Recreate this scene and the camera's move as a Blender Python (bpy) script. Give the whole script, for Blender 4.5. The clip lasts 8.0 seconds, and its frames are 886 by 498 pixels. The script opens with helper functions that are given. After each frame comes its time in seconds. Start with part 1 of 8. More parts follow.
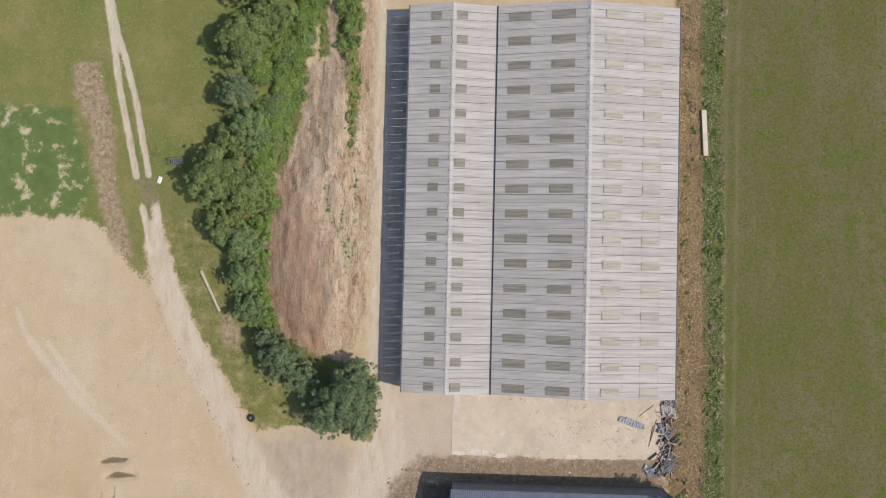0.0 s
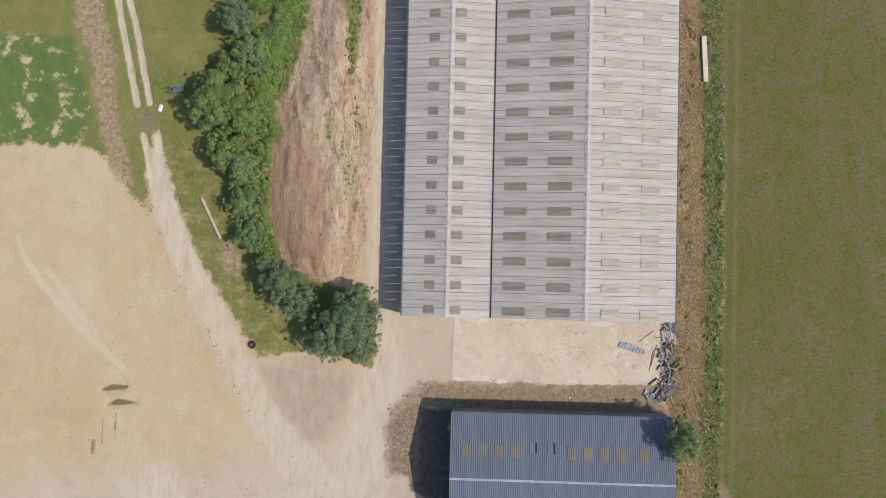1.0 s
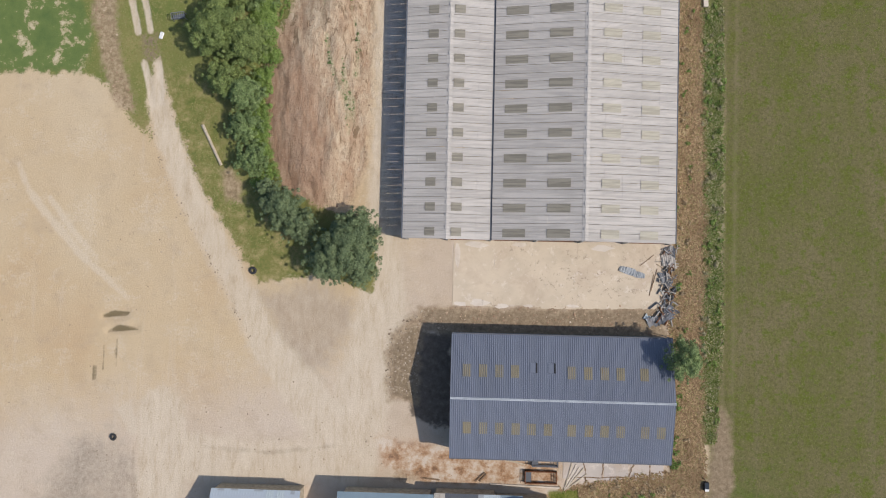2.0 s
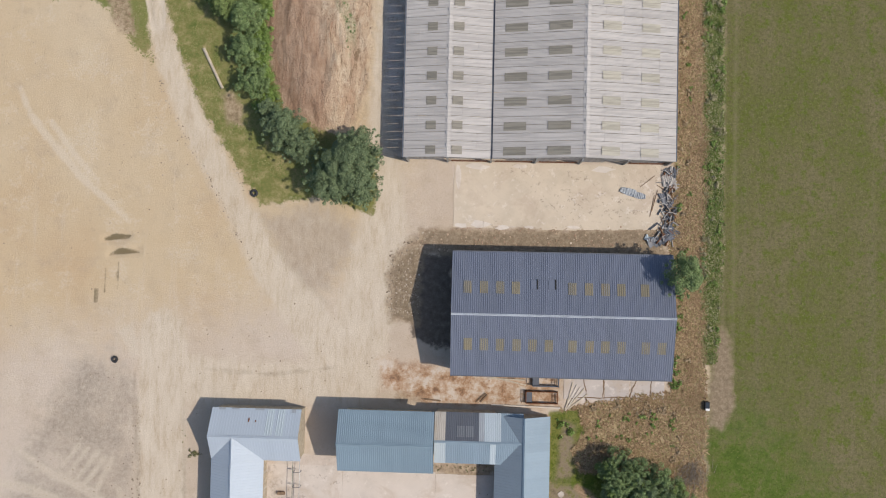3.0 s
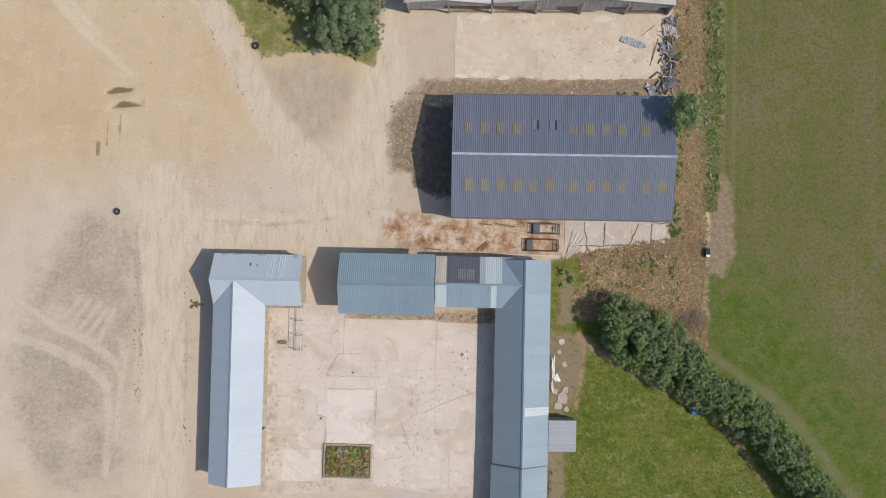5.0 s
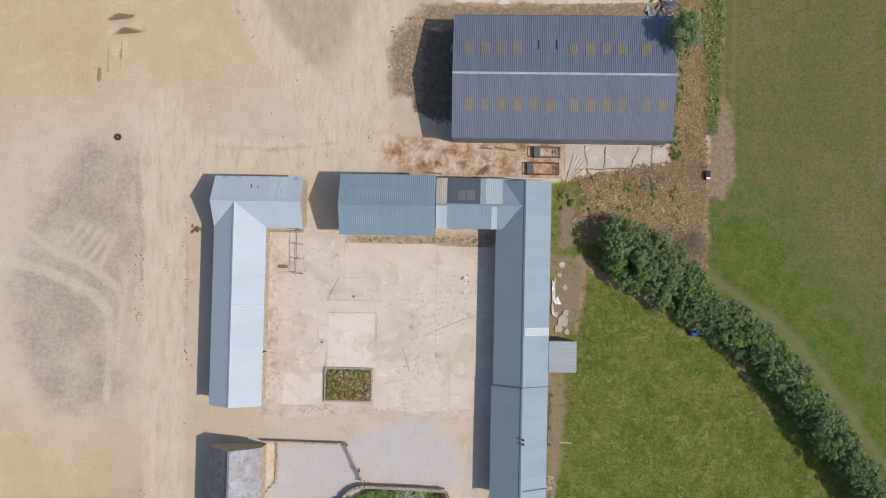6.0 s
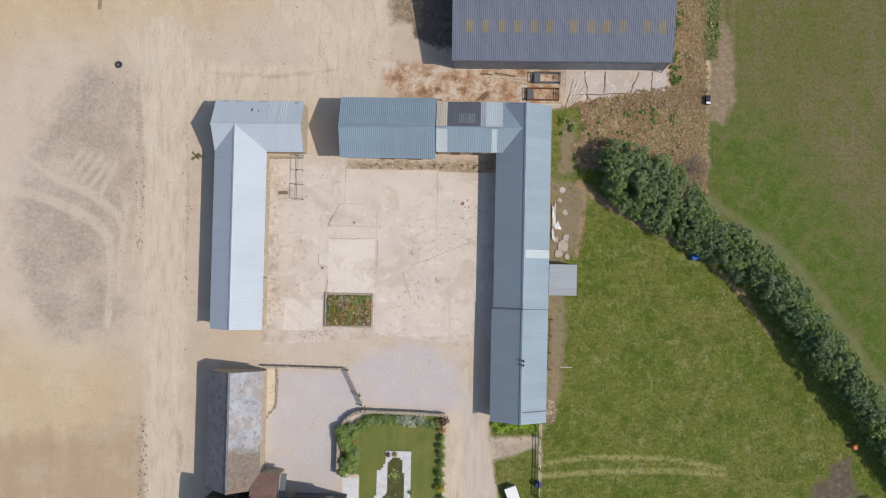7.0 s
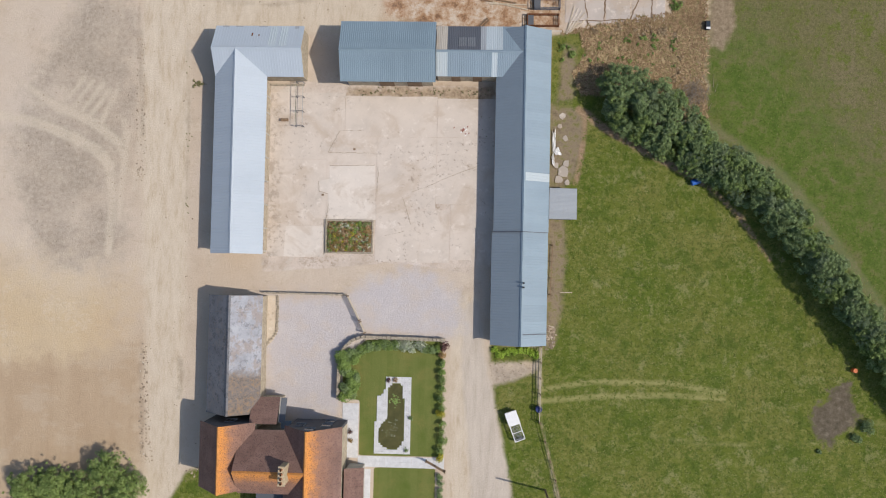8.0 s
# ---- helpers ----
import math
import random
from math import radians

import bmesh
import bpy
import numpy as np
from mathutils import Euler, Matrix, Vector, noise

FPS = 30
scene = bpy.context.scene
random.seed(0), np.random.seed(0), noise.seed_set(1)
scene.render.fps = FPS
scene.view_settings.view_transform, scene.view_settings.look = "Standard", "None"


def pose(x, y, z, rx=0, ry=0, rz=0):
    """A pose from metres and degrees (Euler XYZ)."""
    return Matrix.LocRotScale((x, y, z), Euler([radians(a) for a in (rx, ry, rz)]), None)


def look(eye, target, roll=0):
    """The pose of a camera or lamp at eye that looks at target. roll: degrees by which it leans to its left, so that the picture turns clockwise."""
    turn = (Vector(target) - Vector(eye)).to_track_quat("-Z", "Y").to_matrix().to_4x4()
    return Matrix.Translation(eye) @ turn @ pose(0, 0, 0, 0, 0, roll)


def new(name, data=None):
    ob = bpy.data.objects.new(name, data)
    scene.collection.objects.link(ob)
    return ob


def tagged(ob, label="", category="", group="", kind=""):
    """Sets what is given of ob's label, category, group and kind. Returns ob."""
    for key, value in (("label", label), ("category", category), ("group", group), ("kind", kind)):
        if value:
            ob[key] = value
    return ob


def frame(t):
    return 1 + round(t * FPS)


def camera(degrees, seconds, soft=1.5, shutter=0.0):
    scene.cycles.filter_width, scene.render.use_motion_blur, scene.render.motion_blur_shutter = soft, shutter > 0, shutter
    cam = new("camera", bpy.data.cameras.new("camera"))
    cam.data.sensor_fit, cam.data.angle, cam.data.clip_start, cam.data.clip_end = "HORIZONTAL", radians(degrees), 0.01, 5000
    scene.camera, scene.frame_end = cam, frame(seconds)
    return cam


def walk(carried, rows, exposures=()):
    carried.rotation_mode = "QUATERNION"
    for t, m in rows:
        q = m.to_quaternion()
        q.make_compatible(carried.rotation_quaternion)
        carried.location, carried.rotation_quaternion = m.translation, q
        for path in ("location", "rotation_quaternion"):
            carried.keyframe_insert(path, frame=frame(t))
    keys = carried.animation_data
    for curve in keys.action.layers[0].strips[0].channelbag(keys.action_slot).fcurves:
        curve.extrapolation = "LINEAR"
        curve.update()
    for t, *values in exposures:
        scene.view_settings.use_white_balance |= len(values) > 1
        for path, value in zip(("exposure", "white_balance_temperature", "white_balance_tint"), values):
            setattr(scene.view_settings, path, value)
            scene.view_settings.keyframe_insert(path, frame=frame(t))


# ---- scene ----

# ------------------------------------------------------------------ camera
cam = camera(60.0, 8.0, 1.1)
# seconds, eye x, y, z, turn about x, y, z in degrees
ROWS = [
    (0.0, -3.930, 0.337, 94.956, 1.823, 2.109, 1.299),
    (0.5, -3.802, -3.948, 94.886, 1.807, 2.131, 1.291),
    (1.0, -3.714, -8.685, 94.816, 1.792, 2.153, 1.283),
    (1.5, -3.602, -13.154, 94.747, 1.777, 2.175, 1.276),
    (3.0, -3.344, -27.459, 94.537, 1.731, 2.240, 1.253),
    (3.5, -3.238, -31.992, 94.467, 1.716, 2.262, 1.245),
    (4.0, -3.156, -36.815, 94.397, 1.700, 2.284, 1.237),
    (4.5, -3.041, -41.247, 94.327, 1.685, 2.306, 1.229),
    (6.0, -2.748, -55.140, 94.117, 1.639, 2.371, 1.206),
    (6.5, -2.629, -59.526, 94.047, 1.624, 2.393, 1.199),
    (7.0, -2.536, -64.212, 93.977, 1.609, 2.415, 1.191),
    (7.5, -2.411, -68.526, 93.907, 1.594, 2.437, 1.183),
    (8.0, -2.317, -73.208, 93.837, 1.578, 2.459, 1.176),
]
walk(cam, [(t, pose(x, y, z, rx, ry, rz)) for t, x, y, z, rx, ry, rz in ROWS])

# ------------------------------------------------------------------ light
SUN_WAY = Vector((-0.86, 0.19, -1.0))
world = bpy.data.worlds.new("sky")
scene.world = world
world.use_nodes = True
wn = world.node_tree
sky = wn.nodes.new("ShaderNodeTexSky")
sky.sky_type, sky.sun_disc = "NISHITA", False
sky.sun_elevation, sky.sun_rotation = radians(48.6), radians(102.5)
sky.dust_density = 1.2
wn.links.new(sky.outputs[0], wn.nodes["Background"].inputs[0])
wn.nodes["Background"].inputs[1].default_value = 0.122
sun = new("sun", bpy.data.lights.new("sun", "SUN"))
sun.data.energy, sun.data.angle, sun.data.color = 3.42, radians(0.6), (1.0, 0.915, 0.822)
sun.matrix_world = look((60, -15, 70), Vector((60, -15, 70)) + SUN_WAY)
scene.view_settings.exposure = 0.08

# ------------------------------------------------------------------ materials


class Mat:
    """A small writer for node materials."""

    def __init__(self, name, rough=0.8, metal=0.0, spec=0.3):
        self.m = bpy.data.materials.new(name)
        self.m.use_nodes = True
        self.t = self.m.node_tree
        self.b = self.t.nodes["Principled BSDF"]
        self.b.inputs["Roughness"].default_value = rough
        self.b.inputs["Metallic"].default_value = metal
        self.b.inputs["Specular IOR Level"].default_value = spec

    def node(self, kind, **kw):
        n = self.t.nodes.new(kind)
        for k, v in kw.items():
            n.inputs[k].default_value = v
        return n

    def link(self, a, b):
        self.t.links.new(a, b)

    def coords(self, which="Object", scale=(1, 1, 1)):
        if not hasattr(self, "tc"):
            self.tc = self.t.nodes.new("ShaderNodeTexCoord")
            self.geo = self.t.nodes.new("ShaderNodeNewGeometry")
        out = self.geo.outputs["Position"] if which == "World" else self.tc.outputs[which]
        if tuple(scale) == (1, 1, 1):
            return out
        mp = self.node("ShaderNodeMapping")
        mp.inputs["Scale"].default_value = scale
        self.link(out, mp.inputs["Vector"])
        return mp.outputs[0]

    def noise(self, scale, detail=4.0, rough=0.55, which="World", stretch=(1, 1, 1), distort=0.0):
        n = self.node("ShaderNodeTexNoise", Scale=scale, Detail=detail, Roughness=rough, Distortion=distort)
        self.link(self.coords(which, stretch), n.inputs["Vector"])
        return n.outputs[0]

    def math(self, op, a, b=0.0, clamp=False):
        n = self.t.nodes.new("ShaderNodeMath")
        n.operation, n.use_clamp = op, clamp
        for i, v in enumerate((a, b)):
            if isinstance(v, (int, float)):
                n.inputs[i].default_value = v
            else:
                self.link(v, n.inputs[i])
        return n.outputs[0]

    def ramp(self, fac, stops):
        n = self.t.nodes.new("ShaderNodeValToRGB")
        e = n.color_ramp.elements
        while len(e) < len(stops):
            e.new(0.5)
        for i, (p, c) in enumerate(stops):
            e[i].position, e[i].color = p, ((*c, 1) if not isinstance(c, (int, float)) else (c, c, c, 1))
        self.link(fac, n.inputs[0])
        return n.outputs[0]

    def mix(self, fac, a, b, mode="MIX"):
        n = self.t.nodes.new("ShaderNodeMix")
        n.data_type, n.blend_type = "RGBA", mode
        for i, v in ((0, fac), (6, a), (7, b)):
            if isinstance(v, (int, float)):
                n.inputs[i].default_value = v
            elif isinstance(v, tuple):
                n.inputs[i].default_value = (*v, 1)
            else:
                self.link(v, n.inputs[i])
        return n.outputs[2]

    def step(self, value, lo, hi):
        n = self.t.nodes.new("ShaderNodeMapRange")
        n.interpolation_type = "SMOOTHSTEP"
        n.inputs[1].default_value, n.inputs[2].default_value = lo, hi
        self.link(value, n.inputs[0])
        return n.outputs[0]

    def attr(self, name):
        n = self.t.nodes.new("ShaderNodeAttribute")
        n.attribute_name = name
        return n.outputs["Fac"]

    def rand(self):
        return self.t.nodes.new("ShaderNodeObjectInfo").outputs["Random"]

    def island(self):
        self.coords()
        return self.geo.outputs["Random Per Island"]

    def colour(self, c):
        if isinstance(c, tuple):
            self.b.inputs["Base Color"].default_value = (*c, 1)
        else:
            self.link(c, self.b.inputs["Base Color"])
        return self

    def bump(self, h, dist=0.02, strength=0.6):
        n = self.node("ShaderNodeBump", Distance=dist, Strength=strength)
        self.link(h, n.inputs["Height"])
        self.link(n.outputs[0], self.b.inputs["Normal"])
        return self


def plain(name, c, rough=0.8, metal=0.0, vary=0.18, scale=1.5, spec=0.3, streak=(1, 1, 1), fine=14.0):
    """A colour with weathering at two scales."""
    m = Mat(name, rough, metal, spec)
    a = m.noise(scale, 5, 0.6, "World", streak)
    b = m.noise(fine, 3, 0.6, "World")
    d = tuple(v * (1 - vary * 1.6) for v in c)
    l = tuple(min(1, v * (1 + vary)) for v in c)
    base = m.ramp(a, [(0.3, d), (0.7, l)])
    base = m.mix(m.math("MULTIPLY", m.rand(), 0.3), base, tuple(v * (1 - vary) for v in c))
    base = m.mix(0.22, base, m.ramp(b, [(0.3, tuple(v * 0.6 for v in c)), (0.75, l)]))
    m.colour(base)
    m.bump(b, 0.01, 0.35)
    return m.m


def sheet_material(name, c, rough=0.45, metal=0.0, dirt=0.25, streak=(1, 1, 1), stain=(0.3, 0.27, 0.22), spec=0.4, vary=0.07, lines=None, line_depth=0.3):
    """Roof sheeting: run-off streaks, patchy dirt, and each sheet a little different."""
    m = Mat(name, rough, metal, spec)
    long = m.noise(1.0, 5, 0.65, "World", streak)
    patch = m.noise(0.22, 4, 0.6, "World")
    fine = m.noise(9.0, 3, 0.6, "World")
    base = m.mix(m.rand(), tuple(v * (1 - vary) for v in c), tuple(min(1, v * (1 + vary * 0.5)) for v in c))
    base = m.mix(m.math("MULTIPLY", m.step(long, 0.5, 0.78), dirt), base, stain)
    base = m.mix(m.math("MULTIPLY", m.step(patch, 0.45, 0.75), dirt * 0.8), base, tuple(v * 0.72 for v in c))
    base = m.mix(0.12, base, m.ramp(fine, [(0.35, tuple(v * 0.6 for v in c)), (0.7, tuple(min(1, v * 1.15) for v in c))]))
    if lines:
        grime = m.noise(1.0, 2, 0.5, "World", lines)
        base = m.mix(m.math("MULTIPLY", m.step(grime, 0.44, 0.6), line_depth), base, tuple(v * 0.62 for v in c))
    m.colour(base)
    m.link(m.ramp(patch, [(0.2, rough * 0.8), (0.8, min(1, rough * 1.25))]), m.b.inputs["Roughness"])
    return m.m


M_FIBRE = sheet_material("fibre_cement", (0.495, 0.466, 0.434), 0.85, 0, 0.55, (0.45, 8.0, 1), (0.40, 0.37, 0.33), 0.2, 0.10, (0.12, 4.2, 1), 0.42)
M_FIBRE_RIDGE = sheet_material("fibre_cement_ridge", (0.50, 0.47, 0.44), 0.85, 0, 0.8, (2, 0.6, 1), (0.34, 0.31, 0.27), 0.2)
# barn rooflights: paler tan on the easternmost slope, darker on the other three
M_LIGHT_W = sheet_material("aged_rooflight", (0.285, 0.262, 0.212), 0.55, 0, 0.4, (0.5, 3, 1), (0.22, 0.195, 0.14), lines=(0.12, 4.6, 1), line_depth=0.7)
M_LIGHT_E = sheet_material("paler_rooflight", (0.43, 0.40, 0.325), 0.55, 0, 0.4, (0.5, 3, 1), (0.36, 0.33, 0.25), lines=(0.12, 4.6, 1), line_depth=0.55)
M_SLATE_STEEL = sheet_material("slate_blue_steel", (0.142, 0.162, 0.21), 0.55, 0.0, 0.3, (3.0, 0.3, 1), (0.112, 0.125, 0.16))
M_YELLOW_LIGHT = sheet_material("yellowed_rooflight", (0.22, 0.195, 0.135), 0.65, 0, 0.75, (3, 0.6, 1), (0.26, 0.18, 0.06))
M_WHITE_STEEL = sheet_material("pale_blue_steel", (0.395, 0.447, 0.50), 0.6, 0.0, 0.12, (0.6, 2.0, 1), (0.42, 0.42, 0.42), vary=0.03)
M_BLUE_STEEL = sheet_material("blue_grey_steel", (0.195, 0.264, 0.312), 0.6, 0.0, 0.2, (2.0, 0.3, 1), (0.16, 0.2, 0.22))
M_TEAL_STEEL = sheet_material("faded_blue_steel", (0.222, 0.29, 0.342), 0.6, 0.0, 0.25, (0.4, 2.0, 1), (0.2, 0.23, 0.24))
# greyer steel, also darkened to carry a west slope's shade
M_LEAD_SHADE_STEEL = sheet_material("lead_grey_shade_steel", (0.212, 0.258, 0.296), 0.65, 0.0, 0.2, (0.4, 2.0, 1), (0.18, 0.2, 0.21), vary=0.03)
M_GREY_TIN = sheet_material("grey_tin", (0.32, 0.345, 0.365), 0.55, 0.0, 0.35, (2.5, 0.4, 1), (0.25, 0.21, 0.17))
M_DARK_TIN = sheet_material("dark_tin", (0.095, 0.105, 0.125), 0.6, 0.0, 0.35, (2.5, 0.4, 1), (0.14, 0.11, 0.09))
M_CREAM_TIN = sheet_material("rusty_cream_tin", (0.42, 0.39, 0.345), 0.7, 0.0, 0.6, (3, 0.4, 1), (0.28, 0.2, 0.13))
M_CLEAR = sheet_material("pale_rooflight", (0.42, 0.48, 0.51), 0.5, 0, 0.2, (2, 0.6, 1), (0.4, 0.42, 0.4))
M_RIDGE_WORN = sheet_material("worn_ridge", (0.40, 0.43, 0.47), 0.6, 0, 0.9, (0.8, 2, 1), (0.14, 0.16, 0.2))
M_SMOKE = sheet_material("smoky_rooflight", (0.15, 0.16, 0.175), 0.5, 0, 0.5, (2, 0.6, 1), (0.26, 0.27, 0.28))
M_BOARD = plain("weathered_boards", (0.44, 0.41, 0.375), 0.9, 0, 0.25, 0.8, 0.15, (3, 3, 0.4))
M_STONEWALL = plain("limestone_wall", (0.42, 0.36, 0.27), 0.9, 0, 0.3, 2.2)
M_RENDER = plain("dull_render", (0.46, 0.43, 0.38), 0.9, 0, 0.15, 1.0)
M_CLAD = plain("grey_cladding", (0.20, 0.215, 0.235), 0.6, 0.0, 0.2, 1.0)
M_STEEL = plain("galvanised_steel", (0.36, 0.37, 0.37), 0.5, 0.6, 0.2, 3.0)
M_RUST = plain("rusty_steel", (0.20, 0.085, 0.04), 0.85, 0.2, 0.4, 4.0)
M_TIMBER = plain("bleached_timber", (0.50, 0.43, 0.33), 0.85, 0, 0.2, 3.0)
M_OLDWOOD = plain("brown_timber", (0.22, 0.15, 0.095), 0.9, 0, 0.3, 3.0)
M_DARK = plain("dark_interior", (0.03, 0.03, 0.03), 0.9, 0, 0.2)
M_BARK = plain("bark", (0.11, 0.085, 0.06), 0.95, 0, 0.3, 4.0)
M_RUBBER = plain("black_rubber", (0.045, 0.045, 0.046), 0.85, 0, 0.3, 4.0)
M_PAINTWHITE = plain("white_paint", (0.78, 0.78, 0.77), 0.5, 0, 0.06, 2.0)


def glass_material():
    m = Mat("window_glass", 0.08, 0.0, 0.5)
    m.colour((0.03, 0.04, 0.05))
    return m.m


M_GLASS = glass_material()

# ------------------------------------------------------------------ mesh helpers


def mesh_from(name, verts, faces, mats, smooth=False, idx=None):
    me = bpy.data.meshes.new(name)
    me.from_pydata([tuple(map(float, v)) for v in verts], [], [tuple(map(int, f)) for f in faces])
    for m in mats if isinstance(mats, (list, tuple)) else [mats]:
        me.materials.append(m)
    if idx is not None:
        me.polygons.foreach_set("material_index", idx)
    if smooth:
        me.polygons.foreach_set("use_smooth", [True] * len(me.polygons))
    me.update()
    return me


def quick_mesh(name, verts, faces, mat):
    """A large mesh from arrays whose faces all have the same number of corners."""
    verts, faces = np.asarray(verts, np.float32), np.asarray(faces, np.int32)
    n, k = faces.shape
    me = bpy.data.meshes.new(name)
    me.vertices.add(len(verts))
    me.vertices.foreach_set("co", verts.ravel())
    me.loops.add(n * k)
    me.loops.foreach_set("vertex_index", faces.ravel())
    me.polygons.add(n)
    me.polygons.foreach_set("loop_start", np.arange(0, n * k, k, dtype=np.int32))
    me.materials.append(mat)
    me.update(calc_edges=True)
    return me


def empty(name, at, label, category, group="", kind=""):
    ob = new(name)
    ob.empty_display_size = 0.3
    ob.location = at
    return tagged(ob, label, category, group, kind)


def place_of(ob):
    """Where an object stands, through its parents."""
    if ob.parent is None:
        return ob.matrix_basis.copy()
    return place_of(ob.parent) @ ob.matrix_parent_inverse @ ob.matrix_basis


def under(ob, parent, label=""):
    ob.parent = parent
    ob.matrix_parent_inverse = place_of(parent).inverted()
    return tagged(ob, label)


def part(name, bm, material, parent, label=""):
    me = bpy.data.meshes.new(name)
    bm.to_mesh(me)
    bm.free()
    me.materials.append(material)
    return under(new(name, me), parent, label)


def shared(name, me, m, parent, label=""):
    ob = new(name, me)
    ob.matrix_basis = m
    return under(ob, parent, label)


def add_box(bm, x0, y0, z0, x1, y1, z1, bevel=0.0, m=None):
    r = bmesh.ops.create_cube(bm, size=1.0)
    t = Matrix.Translation(((x0 + x1) / 2, (y0 + y1) / 2, (z0 + z1) / 2)) @ Matrix.Diagonal((x1 - x0, y1 - y0, z1 - z0, 1))
    bmesh.ops.transform(bm, matrix=(m @ t if m else t), verts=r["verts"])
    if bevel:
        edges = list({e for v in r["verts"] for e in v.link_edges})
        bmesh.ops.bevel(bm, geom=edges, offset=bevel, segments=1, affect="EDGES")
    return bm


def box(x0, y0, z0, x1, y1, z1, bevel=0.0, m=None):
    return add_box(bmesh.new(), x0, y0, z0, x1, y1, z1, bevel, m)


def bar_between(bm, a, b, w, h=None, round_=False, seg=8):
    a, b = Vector(a), Vector(b)
    d = b - a
    m = Matrix.Translation((a + b) / 2) @ d.to_track_quat("Z", "Y").to_matrix().to_4x4()
    if round_:
        bmesh.ops.create_cone(bm, cap_ends=True, segments=seg, radius1=w / 2, radius2=(h or w) / 2, depth=d.length, matrix=m)
    else:
        bmesh.ops.create_cube(bm, size=1.0, matrix=m @ Matrix.Diagonal((w, h or w, d.length, 1)))
    return bm


def corrugated(name, width, length, pitch, depth, mat, ribs=False, laps=(), thick=0.03):
    """One roof sheet: x across, y up the slope from 0, z out of the roof; with folded edges and lap steps."""
    n = max(2, int(round(width / pitch)))
    prof = []
    for i in range(n):
        x = width * i / n
        w = width / n
        if ribs:
            prof += [(x, 0.0), (x + w * 0.62, 0.0), (x + w * 0.72, depth), (x + w * 0.9, depth)]
        else:
            prof += [(x, 0.0), (x + w * 0.5, depth)]
    prof.append((width, 0.0))
    ys = [0.0]
    for l in laps:
        ys += [l, l + 0.012]
    ys.append(length)
    verts, faces = [], []
    lift = 0.0
    k = len(prof) + 2
    for j, y in enumerate(ys):
        if j and j % 2 == 0 and j < len(ys) - 0:
            lift -= 0.012 if j < len(ys) - 1 or laps else 0.0
        verts.append((prof[0][0], y, -thick + lift))
        verts += [(x, y, z + lift) for x, z in prof]
        verts.append((prof[-1][0], y, -thick + lift))
    for j in range(len(ys) - 1):
        for i in range(k - 1):
            faces.append((j * k + i, j * k + i + 1, (j + 1) * k + i + 1, (j + 1) * k + i))
    faces.append(tuple(range(k - 1, -1, -1)))
    return mesh_from(name, verts, faces, mat)


def slope_frame(corner, along, up):
    """Matrix whose x runs along the eave, y up the slope and z out of it."""
    x, y = Vector(along).normalized(), Vector(up).normalized()
    z = x.cross(y)
    return Matrix.Translation(corner) @ Matrix((x, y, z)).transposed().to_4x4()


def wall_prism(pts, thick, inward=(0, 0, 0)):
    """A wall from an outline of corners in one upright plane, given a thickness."""
    bm = bmesh.new()
    a = [bm.verts.new(p) for p in pts]
    b = [bm.verts.new(Vector(p) + Vector(inward) * thick) for p in pts]
    bm.faces.new(a)
    bm.faces.new(b[::-1])
    for i in range(len(a)):
        j = (i + 1) % len(a)
        bm.faces.new((a[j], a[i], b[i], b[j]))
    bmesh.ops.recalc_face_normals(bm, faces=bm.faces[:])
    return bm


# ------------------------------------------------------------------ ground
def polygon_distance(px, py, pts):
    """Signed distance to a polygon: positive inside."""
    best = np.full(px.shape, 1e9)
    inside = np.zeros(px.shape, bool)
    n = len(pts)
    for i in range(n):
        (ax, ay), (bx, by) = pts[i], pts[(i + 1) % n]
        ex, ey = bx - ax, by - ay
        t = np.clip(((px - ax) * ex + (py - ay) * ey) / (ex * ex + ey * ey + 1e-9), 0, 1)
        best = np.minimum(best, (px - ax - t * ex) ** 2 + (py - ay - t * ey) ** 2)
        cross = ((ay > py) != (by > py)) & (px < ex * (py - ay) / (ey if abs(ey) > 1e-9 else 1e-9) + ax)
        inside ^= cross
    d = np.sqrt(best)
    return np.where(inside, d, -d)


def line_distance(px, py, pts, half):
    """Signed distance to a band along a line; half is half its width, one value or one a point."""
    best = np.full(px.shape, -1e9)
    hs = half if isinstance(half, (list, tuple)) else [half] * len(pts)
    for i in range(len(pts) - 1):
        (ax, ay), (bx, by) = pts[i], pts[i + 1]
        ex, ey = bx - ax, by - ay
        t = np.clip(((px - ax) * ex + (py - ay) * ey) / (ex * ex + ey * ey + 1e-9), 0, 1)
        d = np.sqrt((px - ax - t * ex) ** 2 + (py - ay - t * ey) ** 2)
        best = np.maximum(best, hs[i] + (hs[i + 1] - hs[i]) * t - d)
    return best


